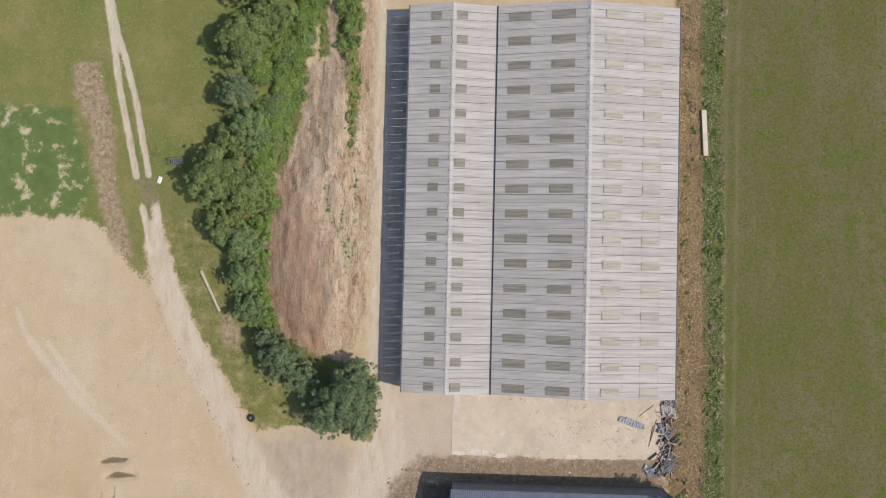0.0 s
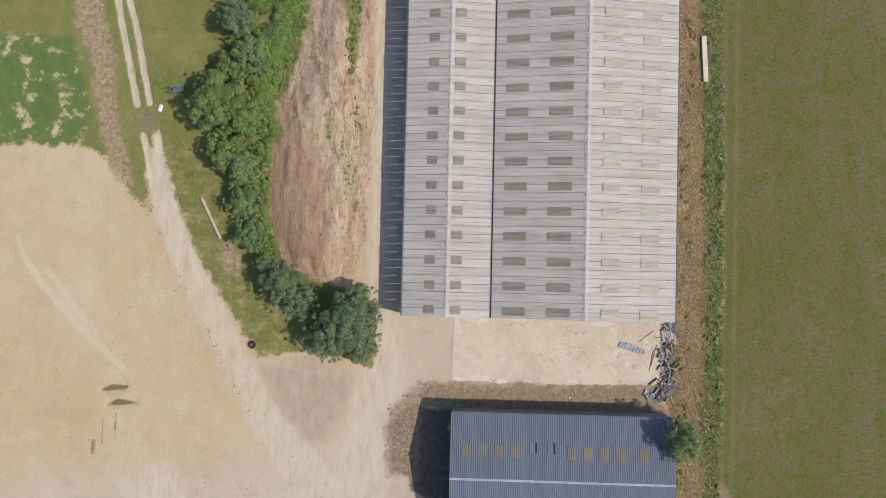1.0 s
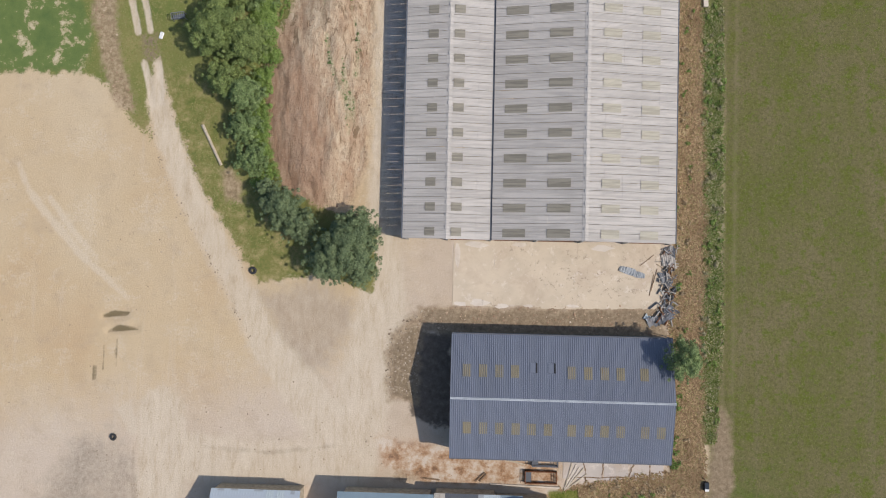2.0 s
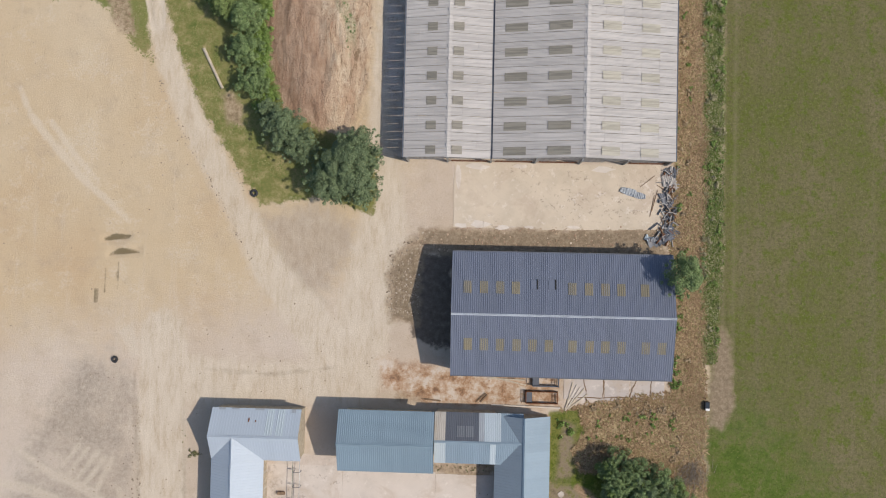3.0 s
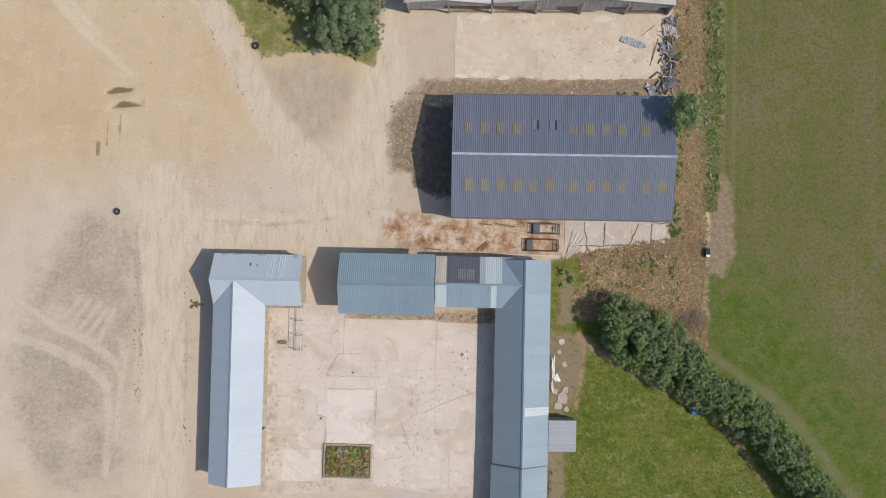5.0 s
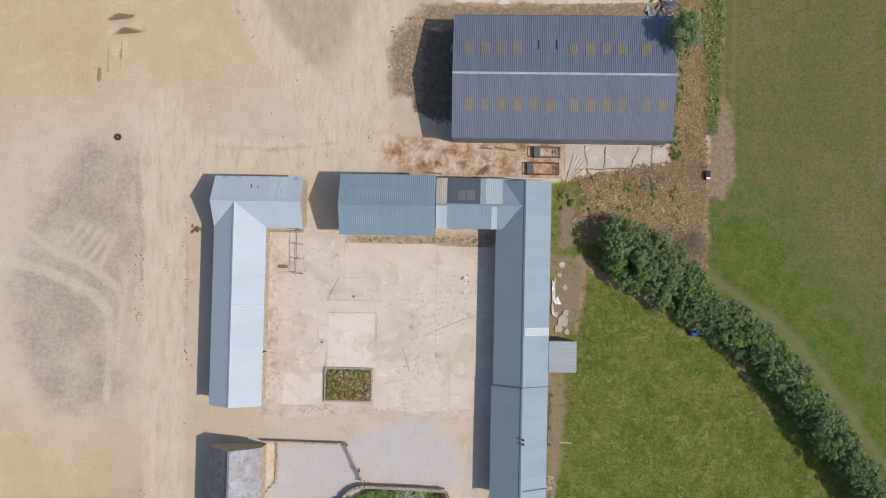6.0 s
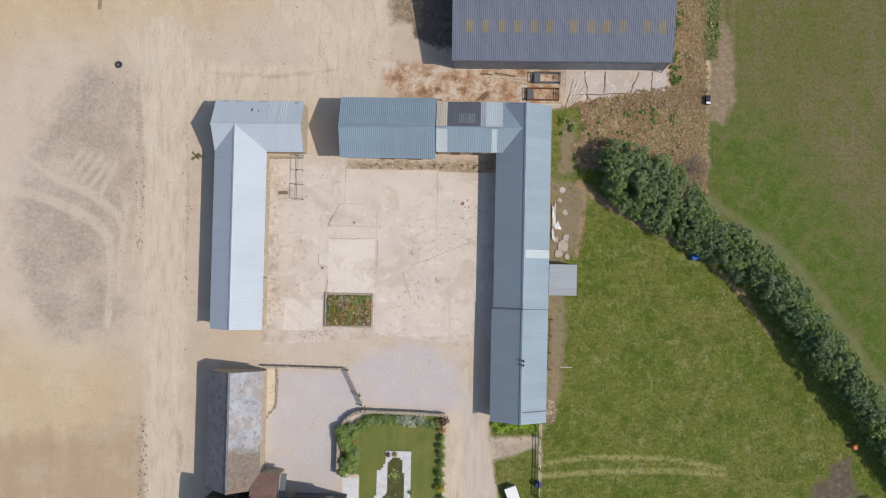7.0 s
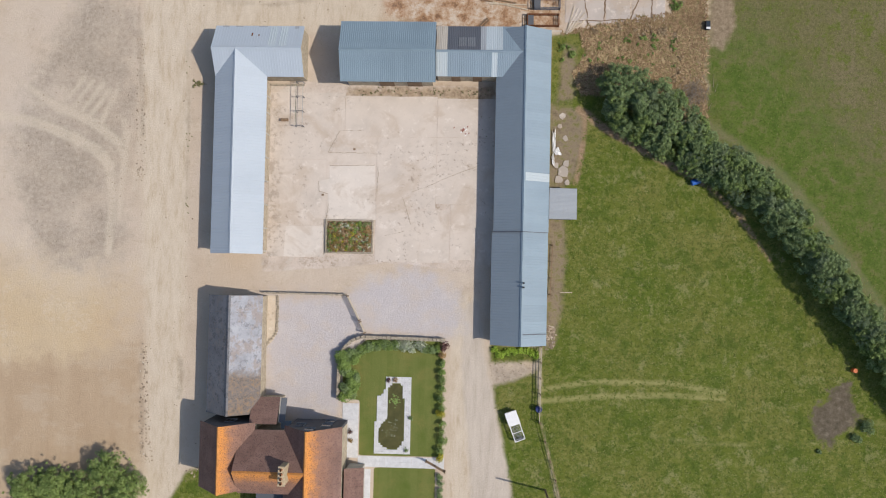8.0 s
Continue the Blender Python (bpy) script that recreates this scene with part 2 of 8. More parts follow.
ROUGH_GRASS = [[(-400, 6), (-63.8, 6.2), (-59.4, 7.0), (-57.4, 6.1), (-54, 6.8), (-51.2, 5.6), (-48, 2.8), (-47.2, 0.5), (-44.3, -1.9), (-45, 2.4), (-44.9, 5), (-43.6, 9),
                (-41.8, 2.6), (-40.2, -1.6), (-38.3, -6.5), (-35.3, -11.3), (-31.9, -16.8), (-30, -19.5), (-22.7, -18.6),
                (-15.6, -20.5), (-15.5, -13), (-21, -10.5), (-27.2, -8.3), (-29.5, -1.4), (-30.2, 7), (-29.2, 12.8),
                (-25.9, 18.5), (-25.2, 25), (-25.2, 30), (-24.8, 36), (-24, 400), (-400, 400)],
               [(-21.8, 36), (-18.1, 36), (-17.9, 31), (-18.6, 28.4), (-18.3, 21), (-18.7, 16.2), (-19.6, 17.5), (-20, 27), (-21.2, 27.8)],
               [(-24.2, 36), (-23.0, 36), (-22.4, 27.4), (-23.4, 26.8)], [(-29.2, 12.6), (-27.8, 14.8), (-26.2, 18.4), (-26.8, 14.6), (-28.2, 12)]]
FIELD = [[(25.6, 400), (25.6, 34), (25.8, 20), (26.6, 5.5), (26.6, -7), (26.6, -26), (25.4, -41.8), (25.0, -46), (24.8, -49), (25.4, -51), (24.6, -54), (24, -57.5), (28, -61.4),
          (33, -66.8), (37.6, -72.8), (44, -81.4), (62, -105.4), (300, -420), (1500, -420), (1500, 400)]]
VERGE = [[(23.5, 400), (23.9, 20.7), (24.5, 6.8), (24.9, -13.8), (24.8, -26), (25.0, -38), (26.0, -38), (26.7, -26), (26.6, -12), (26.6, 6), (26.1, 20), (26, 400)]]
DRY = [[(20.6, 400), (23.6, 400), (23.7, 34), (24.2, 6.8), (25, -14), (24.7, -26), (25, -46), (25.1, -54), (23.5, -57), (21.8, -55), (15, -52),
        (11.5, -52), (9.5, -56.4), (6.3, -57.5), (6.3, -44.5), (9.5, -43.6), (21.0, -41.5), (20.4, -37), (20.6, -26), (20.9, -14)]]
PADDOCK = [[(6.3, -57), (6.3, -52), (11, -51.5), (14, -51.5), (18.6, -54.6), (23.2, -57.4), (28, -60.6), (33, -65.6), (37.6, -71.6), (44, -80.2), (63, -105),
            (200, -400), (40, -400), (8.4, -101), (5.8, -91), (5.8, -83), (6.2, -78), (6.2, -66)],
           [(0.0, -87.2), (2.6, -86.6), (5.3, -85.2), (5.6, -89.4), (8, -101), (20, -160), (6, -160), (2.7, -101), (1.7, -95.8), (0.35, -89.7)],
           [(6.3, -44.2), (9.8, -43.8), (10.6, -46.5), (9.0, -49), (10.4, -52.4), (6.3, -53)],
           [(-0.4, -82.2), (5.6, -82.4), (5.3, -84.2), (-0.4, -84.4)],
           [(-40, -103), (-37.5, -98.8), (-36.2, -98.2), (-30, -99), (-24, -103), (-22, -160), (-40, -160)]]
MOUND = [[(-22.6, 36), (-22.4, 27), (-23.6, 26), (-24.8, 24.7), (-25.8, 20.3), (-26.8, 15.5), (-28.4, 13.4), (-29.2, 10.8), (-30.1, 7), (-29.9, 0), (-28.4, -7), (-26.6, -10), (-22.2, -11.5), (-18.6, -9), (-16.9, -4), (-16.3, 3),
          (-16.3, 12), (-16.4, 19), (-16.4, 28), (-16.5, 36)]]
RED_FLANK = [[(-25.5, 9.5), (-29, 10), (-31, 6), (-30.5, -2), (-27, -9.5), (-22.0, -12), (-21.3, -6), (-22.4, 1), (-23.6, 6)]]
PITS = [([(-49.6, -24.3), (-48.2, -23.95), (-46.4, -23.9)], [0.15, 0.42, 0.15]), ([(-49.0, -26.2), (-47.4, -25.75), (-45.2, -25.8)], [0.15, 0.42, 0.15]), ([(-50.5, -30.6), (-50.5, -32.2)], 0.2), ([(-47.8, -27.2), (-47.9, -30.4)], 0.13), ([(-49.3, -28), (-49.4, -31)], 0.08)]
SWEEPS = [([(-60, -50.7), (-55.4, -53.7), (-50.3, -55.8), (-47.3, -58.2), (-46.4, -60.4)], [0.3, 0.5, 0.6, 0.5, 0.3]), ([(-64, -54.6), (-57.9, -55.8), (-53.6, -57.4), (-50.2, -59.1), (-48.4, -61), (-47.9, -65.2), (-48.2, -72)], [0.5, 0.6, 0.7, 0.7, 0.6, 0.5, 0.4]),
          ([(-46.1, -56.9), (-46.7, -61.9), (-47.0, -67.6)], 0.35), ([(-52.0, -50.1), (-54.2, -53.0)], [0.35, 0.15]), ([(-49.6, -50.9), (-52.4, -54.6)], [0.35, 0.2]), ([(-48.8, -51.7), (-51.2, -55.0)], [0.3, 0.25]), ([(-47.7, -51.6), (-49.5, -55.4)], [0.25, 0.3]),
          ([(-50.9, -50.4), (-53.4, -54)], [0.25, 0.2]), ([(-46.7, -55.3), (-46.4, -58)], 0.25), ([(-44.6, -57), (-45.2, -64)], 0.25), ([(-46.4, -35.9), (-45.4, -38.4)], [0.9, 0.6])]
ARCS = [([(-61.2, -5.4), (-60.0, -8.2), (-58.2, -10.7), (-53.1, -16.3), (-46.6, -22)], [0.3, 0.4, 0.5, 0.5, 0.3]), ([(-57, -9.6), (-53.4, -14.2), (-50.5, -17.4)], [0.3, 0.45, 0.2])]
RUSTY = [[(-15, -38.4), (-5.8, -39.2), (7.6, -39.2), (7.6, -43.7), (-8, -43.7), (-14, -42)]]
LUSH = [[(-90, 20.5), (-55, 20.3), (-52, 10.5), (-53.5, 6.4), (-90, 6.2)]]
STRAW = [[(-44, 7), (-36.5, 6), (-34.5, -5), (-31, -8.6), (-25, -13), (-20, -19), (-31, -20), (-39, -6)]]
YARD = [[(-45, -112), (-46, -76), (-75, -70), (-75, -38), (-48, -35), (-30, -32), (-17, -28), (-12, -10), (24, -10), (24, -45), (6, -84), (6, -112)]]
GREEN_END = [[(24, -43), (31, -44), (37, -50), (45, -60), (55, -73), (82, -104), (300, -420), (24, -420)]]
CONCRETE = [[(-28.8, -51), (-24, -50.2), (-19.5, -50.6), (-0.3, -50.6), (-0.3, -70), (-3.2, -73.6), (-12, -72.5), (-28.8, -74)],
            [(-6.1, -14.0), (19.6, -13.8), (19.2, -21.5), (-5.6, -22.1)], [(-15.2, -13.4), (-11, -13.4), (-11, 33), (-15.2, 33)],
            [(8, -39.2), (20.2, -39.2), (20, -42.6), (10.2, -43.2)]]
GRAVEL = [[(-28.5, -76.7), (-17.7, -76.7), (-16.2, -75), (-13.5, -74.2), (-10.5, -73.2), (-7.4, -73.8), (-4.8, -76), (-3.6, -79.6), (-4.6, -81.5), (-15.5, -81.2),
           (-18.7, -85), (-18.7, -91.5), (-28.2, -91.5)]]
LAWN = [[(-18.4, -89.2), (-18.4, -85), (-15.6, -82), (-6.2, -82), (-6.0, -96), (-16.2, -96.1), (-16.2, -89.4)], [(-14.3, -97.5), (-6.8, -97.3), (-6.6, -140), (-14.3, -140)]]
GREY = [[(-0.4, -84.5), (5, -84.5), (5, -87), (1.4, -89), (-0.2, -86)], [(-56, -46), (-52, -39.4), (-48.6, -39.2), (-45.8, -42), (-45.2, -53), (-45.6, -60), (-46.6, -70), (-48, -74), (-56, -73), (-60, -64), (-61, -57), (-59, -51)]]
SCRAPE = [[(-30.2, -21), (-22.7, -19.4), (-18.0, -22.3), (-18.4, -25.4), (-21, -29.5), (-24, -32.5), (-27, -28)]]
HEAPS = [[(-35.3, -5.9), (-34.1, -5.2), (-32.4, -7.5), (-32.8, -9.8), (-34.5, -9.4)], [(-31.2, -17.2), (-28, -16), (-24.5, -18.8), (-29.6, -20)]]
# outline of the steel shed's cast shadow, darkened into the ground colour
SHED_SHADE = [[(-10.2, -25.2), (-11.6, -28), (-11.8, -32), (-10.4, -35.6), (-8.2, -36.6), (-5.6, -36.9), (-5.6, -25.0)]]
SOIL = [[(26.6, -33.5), (27.3, -33.5), (28.3, -38), (28.3, -43.4), (27.0, -46), (25.5, -45.4), (25.6, -41), (26.4, -37)], [(-9.5, -22.7), (19.4, -22.0), (20, -25.5), (-9.6, -25.4)], [(-13.2, -27.4), (-11.2, -24.6), (-9.9, -25), (-9.9, -34), (-13.2, -33)]]
TILLED = [[(-400, -66), (-62, -86), (-50, -85), (-43.9, -83), (-43.5, -88), (-43.1, -95), (-44.5, -101), (-45, -400), (-400, -400)]]
EARTH = [[(-10, -22.4), (-5.6, -22.0), (19.5, -21.4), (20.4, -25.5), (-9.7, -25.2), (-9.9, -34), (-13.6, -33.7), (-14, -28.5), (-13, -25)],
         [(-55.0, 26), (-54.8, 21.6), (-52.5, 17.5), (-52.5, 13.6), (-51.4, 10.3), (-50.8, 6.9), (-48.9, 2.2), (-46.4, 1.2), (-47.2, 5), (-48.3, 8), (-49.3, 13.2), (-49.2, 17.6), (-50.6, 21.7), (-51.6, 26)],
         [(-12.5, -39.6), (8, -39.2), (7.4, -43.5), (-12.5, -43.5)],
         [(-18.6, -51.0), (-0.4, -50.6), (-0.4, -52.8), (-7.5, -52.3), (-18.6, -51.9)],
         [(23.3, 60), (24.1, 60), (24.3, 6), (25.0, -14), (24.8, -26), (25.2, -46), (24.9, -52.5), (23.9, -52.5), (24.1, -40), (23.9, -26), (24.0, -14), (23.4, 6)],
         [(26.6, -33.5), (27.3, -33.5), (28.3, -38), (28.3, -43.4), (27.0, -46), (25.5, -45.4), (25.6, -41), (26.4, -37)],
         [(41, -85.9), (42.3, -85.8), (42.5, -87.5), (43.6, -90), (41.9, -91.8), (40.2, -93.3), (39, -92.3), (37.9, -90.6), (38.1, -88.9), (39.8, -87.6)],
         [(9.5, -50.5), (13, -48.6), (24.6, -51.5), (26, -57), (34, -67), (60, -105), (58, -106), (42.2, -83.2), (35.5, -74.7), (30, -66.1), (23.3, -61.1), (15.1, -55.8), (11.0, -54.9), (9.4, -55)],
         [(6.3, -55.5), (8.2, -55.5), (9.6, -62), (8.4, -68), (7.4, -82), (6.2, -82)]]
TRACKS = [([(-44.4, 8.5), (-44.1, 5.4), (-43.5, 2.5), (-42.2, -1.6), (-40.6, -5.6), (-37.8, -11.4), (-33.4, -19.2), (-28.6, -27.9), (-24, -33.2), (-18, -41.2)],
           [0.9, 1.1, 1.35, 1.5, 1.6, 1.65, 1.7, 2.0, 2.6, 3.2]),
          ([(-41.8, -36), (-41.6, -50), (-41.0, -70), (-40.4, -90), (-40.2, -130)], [3.0, 3.2, 2.8, 2.4, 2.2]),
          ([(-15.6, 60), (-15.7, 20), (-15.5, 0), (-15.2, -12), (-14.5, -22), (-16.5, -32), (-18, -41)], [0.6, 0.6, 0.7, 1.8, 3.0, 3.6, 3.2]),
          ([(-3.4, -78), (-3.2, -84), (-2.4, -90), (-1.6, -96), (-1.2, -104), (0, -140)], [2.0, 2.1, 2.7, 3.7, 4.2, 4.2]),
          ([(-40, -41.4), (-28, -41.8), (-18, -41.2)], [3.0, 2.4, 2.6])]
MUD = [[(8.0, -45.2), (9.4, -45.8), (9.2, -52.2), (7.2, -52.4)], [(-45.9, 11.2), (-44.0, 11.4), (-43.4, 8.2), (-45.4, 7.6)], [(-13.2, -28.4), (-11.6, -26), (-10.6, -26.4), (-10.3, -33), (-12.6, -32.6)], [(6.3, -52.8), (9, -53.2), (10.7, -54.3), (10.4, -57.7), (9.7, -61.2), (8, -63), (6.3, -63)], [(6.3, -62), (8, -63), (8.6, -70), (8.2, -77), (7.4, -82.4), (6.2, -82.6)]]
FOOTING = [([(9.9, -53.3), (13.2, -55.8), (16.2, -57.5), (19.2, -59.1), (23.0, -61.0), (26.0, -62.9), (29.4, -66.2), (33, -71.4)], [0.5, 0.45, 0.4, 0.4, 0.35, 0.3, 0.3, 0.2]), ([(10.6, -54.3), (10.5, -57), (10.1, -60), (9.6, -62.3)], 0.28)]
CRACKS = [([(-22.2, 11.3), (-21.7, 8), (-20.8, 5.3), (-19.5, 3.0), (-19.2, -1)], [0.2, 0.35, 0.25, 0.3, 0.1]), ([(-20.2, 8.5), (-19.9, 5.6), (-18.8, 3.3), (-18.6, 0)], [0.15, 0.3, 0.3, 0.15]),
          ([(-23.5, 22), (-22.6, 17), (-22.8, 12)], [0.1, 0.25, 0.1]), ([(-19.2, 15), (-18.2, 10), (-18.6, 6)], 0.18)]
WORN = [([(24.4, -54.2), (25.9, -55.3), (29.6, -58.0), (33.3, -60.4), (35.8, -63.0), (38.6, -66.4), (43.4, -73), (50, -82)], [0.3, 0.45, 0.5, 0.7, 0.8, 0.7, 0.6, 0.4]), ([(42, -89.8), (47, -90.7), (52, -92)], 0.25), ([(19.1, -92.7), (24.6, -93.4), (30.6, -93.4)], 0.15)]
DRIVE = [([(-2.6, -78), (-2.5, -84), (-1.5, -90), (-0.6, -96), (0.1, -101), (2, -140)], [1.0, 1.4, 1.9, 2.2, 2.6, 3.0])]
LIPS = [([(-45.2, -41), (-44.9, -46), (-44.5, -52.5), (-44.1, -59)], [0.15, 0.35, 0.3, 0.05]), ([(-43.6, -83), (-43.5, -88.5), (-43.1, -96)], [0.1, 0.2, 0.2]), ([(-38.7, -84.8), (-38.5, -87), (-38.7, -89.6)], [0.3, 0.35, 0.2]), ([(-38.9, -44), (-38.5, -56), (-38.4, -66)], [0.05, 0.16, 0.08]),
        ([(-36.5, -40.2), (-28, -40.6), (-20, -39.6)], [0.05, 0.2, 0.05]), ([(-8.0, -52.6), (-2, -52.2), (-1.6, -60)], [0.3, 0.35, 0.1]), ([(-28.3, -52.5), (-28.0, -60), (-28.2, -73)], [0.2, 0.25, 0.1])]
RUTS = [([(-52.5, 60), (-50.9, 34), (-50.1, 29.7), (-48.9, 22.5), (-47.55, 16.8), (-46.4, 11.6)], 0.42), ([(-45.5, 7.8), (-45.2, 6.8), (-44.2, 2.5)], 0.42),
        ([(-51, 60), (-50.4, 34), (-49.5, 30), (-48.4, 26.8), (-46.9, 21.8), (-44.8, 11.8)], 0.40), ([(-43.7, 7.8), (-43.5, 6.8), (-43.1, 2.5)], 0.40)]


def zone(px, py, polys):
    d = np.full(px.shape, -1e9)
    for p in polys:
        d = np.maximum(d, polygon_distance(px, py, p))
    return d


def band(px, py, lines):
    d = np.full(px.shape, -1e9)
    for pts, h in lines:
        d = np.maximum(d, line_distance(px, py, pts, h))
    return d


def wave_noise(px, py, seed, size):
    """Smooth cheap noise from a few turned waves."""
    r = np.random.RandomState(seed)
    out = np.zeros(px.shape)
    for i in range(18):
        a, f, p = r.uniform(0, 6.28), r.uniform(0.4, 2.4) / size, r.uniform(0, 6.28)
        out += np.sin((px * math.cos(a) + py * math.sin(a)) * f * 2 * math.pi + p)
    return out / 9


def ground_height(px, py):
    z = 0.03 * wave_noise(px, py, 3, 6.0) + 0.02 * wave_noise(px, py, 4, 1.7)
    # spoil heap with long scraped furrows
    d = polygon_distance(px, py, MOUND[0])
    rise = np.clip(d / 5.0, 0, 1)
    rise = rise * rise * (3 - 2 * rise)
    z = z + rise * (1.1 + 0.25 * wave_noise(px, py, 7, 5.0)) + np.clip(d + 0.6, 0, 1) * 0.16 * wave_noise(px * 2.2, py * 0.35, 9, 2.2) - 0.22 * np.clip(band(px, py, CRACKS) / 0.3 + 0.6, 0, 1)
    z = z + np.where(d > -1.5, 0.26 * wave_noise(px, py, 12, 1.3) * wave_noise(px, py, 13, 4.0) + 0.15 * wave_noise(px, py * 0.4, 14, 0.9) + 0.1 * np.abs(wave_noise(px, py * 0.6, 15, 1.1)), 0)
    # wheel ruts
    r = band(px, py, RUTS)
    z = z - 0.08 * np.clip(r / 0.3 + 0.5, 0, 1)
    # two scraped trial pits with their spoil
    for ax, ay, bx, by in ((-49.6, -24.3, -46.6, -23.9), (-48.9, -26.1, -45.3, -25.7)):
        e = line_distance(px, py, [(ax, ay), (bx, by)], 0.35)
        z = z - 0.3 * np.clip(e / 0.25, 0, 1) + 0.03 * np.clip(1 - np.abs(e + 0.5) / 0.5, 0, 1)
    # rough earth north of the steel shed
    e = zone(px, py, EARTH[:1])
    z = z + np.clip(e / 1.0, 0, 1) * (0.10 + 0.09 * wave_noise(px, py, 21, 0.9))
    # concrete and buildings stand level
    c = zone(px, py, CONCRETE)
    z = z * (1 - np.clip(c / 0.5 + 0.5, 0, 1)) + 0.015 * np.clip(c / 0.2 + 0.5, 0, 1)
    return z


def ground_material():
    m = Mat("farm_ground", 0.92, 0, 0.15)
    big, mid, fine = m.noise(0.045, 5, 0.6), m.noise(0.35, 5, 0.62), m.noise(3.2, 5, 0.7)
    grit = m.noise(16.0, 3, 0.7)
    wob = m.math("MULTIPLY", m.math("SUBTRACT", m.noise(0.55, 6, 0.68), 0.5), 1.0)

    def mask(name, amp, soft):
        v = m.math("ADD", m.attr(name), m.math("MULTIPLY", wob, amp))
        return m.step(v, -soft, soft)

    # bare sandy subsoil
    c = m.ramp(big, [(0.3, (0.53, 0.385, 0.232)), (0.5, (0.57, 0.445, 0.288)), (0.7, (0.595, 0.485, 0.335))])
    c = m.mix(mask("yard", 12.0, 6.0), c, m.ramp(big, [(0.3, (0.53, 0.42, 0.308)), (0.5, (0.57, 0.47, 0.368)), (0.7, (0.60, 0.51, 0.42))]))
    c = m.mix(m.math("MULTIPLY", m.step(mid, 0.48, 0.75), 0.4), c, (0.44, 0.345, 0.25))
    c = m.mix(m.math("MULTIPLY", m.step(fine, 0.55, 0.75), 0.30), c, (0.63, 0.55, 0.43))
    c = m.mix(m.math("MULTIPLY", m.step(m.noise(0.5, 5, 0.7, "World", (1, 0.08, 1)), 0.55, 0.7), 0.3), c, (0.62, 0.54, 0.43))
    c = m.mix(m.math("MULTIPLY", m.step(m.noise(1.4, 7, 0.78), 0.58, 0.68), 0.4), c, (0.36, 0.275, 0.19))
    c = m.mix(m.math("MULTIPLY", m.step(m.noise(4.5, 6, 0.78), 0.57, 0.64), 0.35), c, (0.38, 0.29, 0.2))
    c = m.mix(m.math("MULTIPLY", m.math("MULTIPLY", m.step(m.noise(0.22, 8, 0.8), 0.53, 0.58), m.step(fine, 0.35, 0.6)), 0.35), c, (0.66, 0.575, 0.45))
    # tilled tan soil
    t = m.ramp(m.noise(0.5, 5, 0.6, "World", (1, 0.12, 1)), [(0.3, (0.43, 0.315, 0.205)), (0.7, (0.485, 0.37, 0.25))])
    t = m.mix(m.math("MULTIPLY", m.step(m.noise(1.2, 7, 0.78), 0.54, 0.6), 0.3), t, (0.36, 0.265, 0.175))
    t = m.mix(m.math("MULTIPLY", m.step(m.noise(0.12, 6, 0.7, "World", (1, 1.6, 1)), 0.5, 0.62), 0.4), t, (0.53, 0.435, 0.325))
    c = m.mix(mask("tilled", 6.0, 1.8), c, t)
    c = m.mix(m.math("MULTIPLY", mask("scrape", 5.0, 1.6), 0.75), c, m.ramp(m.noise(0.9, 7, 0.74, "World", (1, 0.5, 1)), [(0.34, (0.37, 0.295, 0.22)), (0.64, (0.50, 0.42, 0.33))]))
    c = m.mix(m.math("MULTIPLY", mask("arc", 1.0, 0.3), 0.6), c, (0.655, 0.565, 0.44))
    # grey compacted stone
    g = m.ramp(m.noise(2.0, 7, 0.76), [(0.36, (0.255, 0.212, 0.165)), (0.5, (0.36, 0.305, 0.24)), (0.64, (0.46, 0.395, 0.315))])
    c = m.mix(m.math("MULTIPLY", m.math("MULTIPLY", mask("grey", 7.0, 2.2), m.ramp(m.noise(0.16, 5, 0.65), [(0.34, 0.3), (0.56, 1.0)])), 0.75), c, g)
    c = m.mix(m.math("MULTIPLY", m.math("MULTIPLY", mask("sweep", 0.8, 0.3), m.ramp(m.noise(0.7, 6, 0.72), [(0.36, 0.5), (0.55, 1.0)])), 0.72), c, m.ramp(fine, [(0.3, (0.57, 0.48, 0.365)), (0.7, (0.65, 0.57, 0.455))]))
    # reddish spoil heap, scraped lengthwise
    s = m.ramp(m.noise(1.0, 8, 0.74, "World", (1, 0.2, 1)), [(0.3, (0.27, 0.165, 0.105)), (0.46, (0.40, 0.265, 0.175)), (0.6, (0.48, 0.34, 0.235)), (0.72, (0.60, 0.47, 0.34))])
    s = m.mix(m.math("MULTIPLY", m.step(m.noise(0.16, 4, 0.6), 0.5, 0.7), 0.5), s, (0.27, 0.155, 0.105))
    s2 = m.ramp(m.noise(0.9, 9, 0.78, "World", (1, 0.3, 1), 0.6), [(0.34, (0.36, 0.235, 0.15)), (0.46, (0.52, 0.385, 0.262)), (0.58, (0.61, 0.49, 0.35)), (0.72, (0.69, 0.59, 0.45))])
    s2 = m.mix(m.math("MULTIPLY", m.step(m.noise(0.25, 5, 0.65, "World", (1, 0.5, 1)), 0.5, 0.62), 0.45), s2, (0.42, 0.26, 0.165))
    s2 = m.mix(m.math("MULTIPLY", m.step(m.noise(0.6, 8, 0.78, "World", (1.6, 0.5, 1), 1.2), 0.56, 0.6), 0.7), s2, (0.2, 0.135, 0.075))
    s2 = m.mix(m.math("MULTIPLY", m.step(m.noise(2.2, 6, 0.75), 0.56, 0.64), 0.55), s2, (0.25, 0.155, 0.10))
    s2 = m.mix(m.math("MULTIPLY", mask("crack", 0.9, 0.2), 0.85), s2, m.ramp(fine, [(0.35, (0.22, 0.2, 0.10)), (0.55, (0.46, 0.41, 0.27)), (0.7, (0.62, 0.55, 0.41))]))
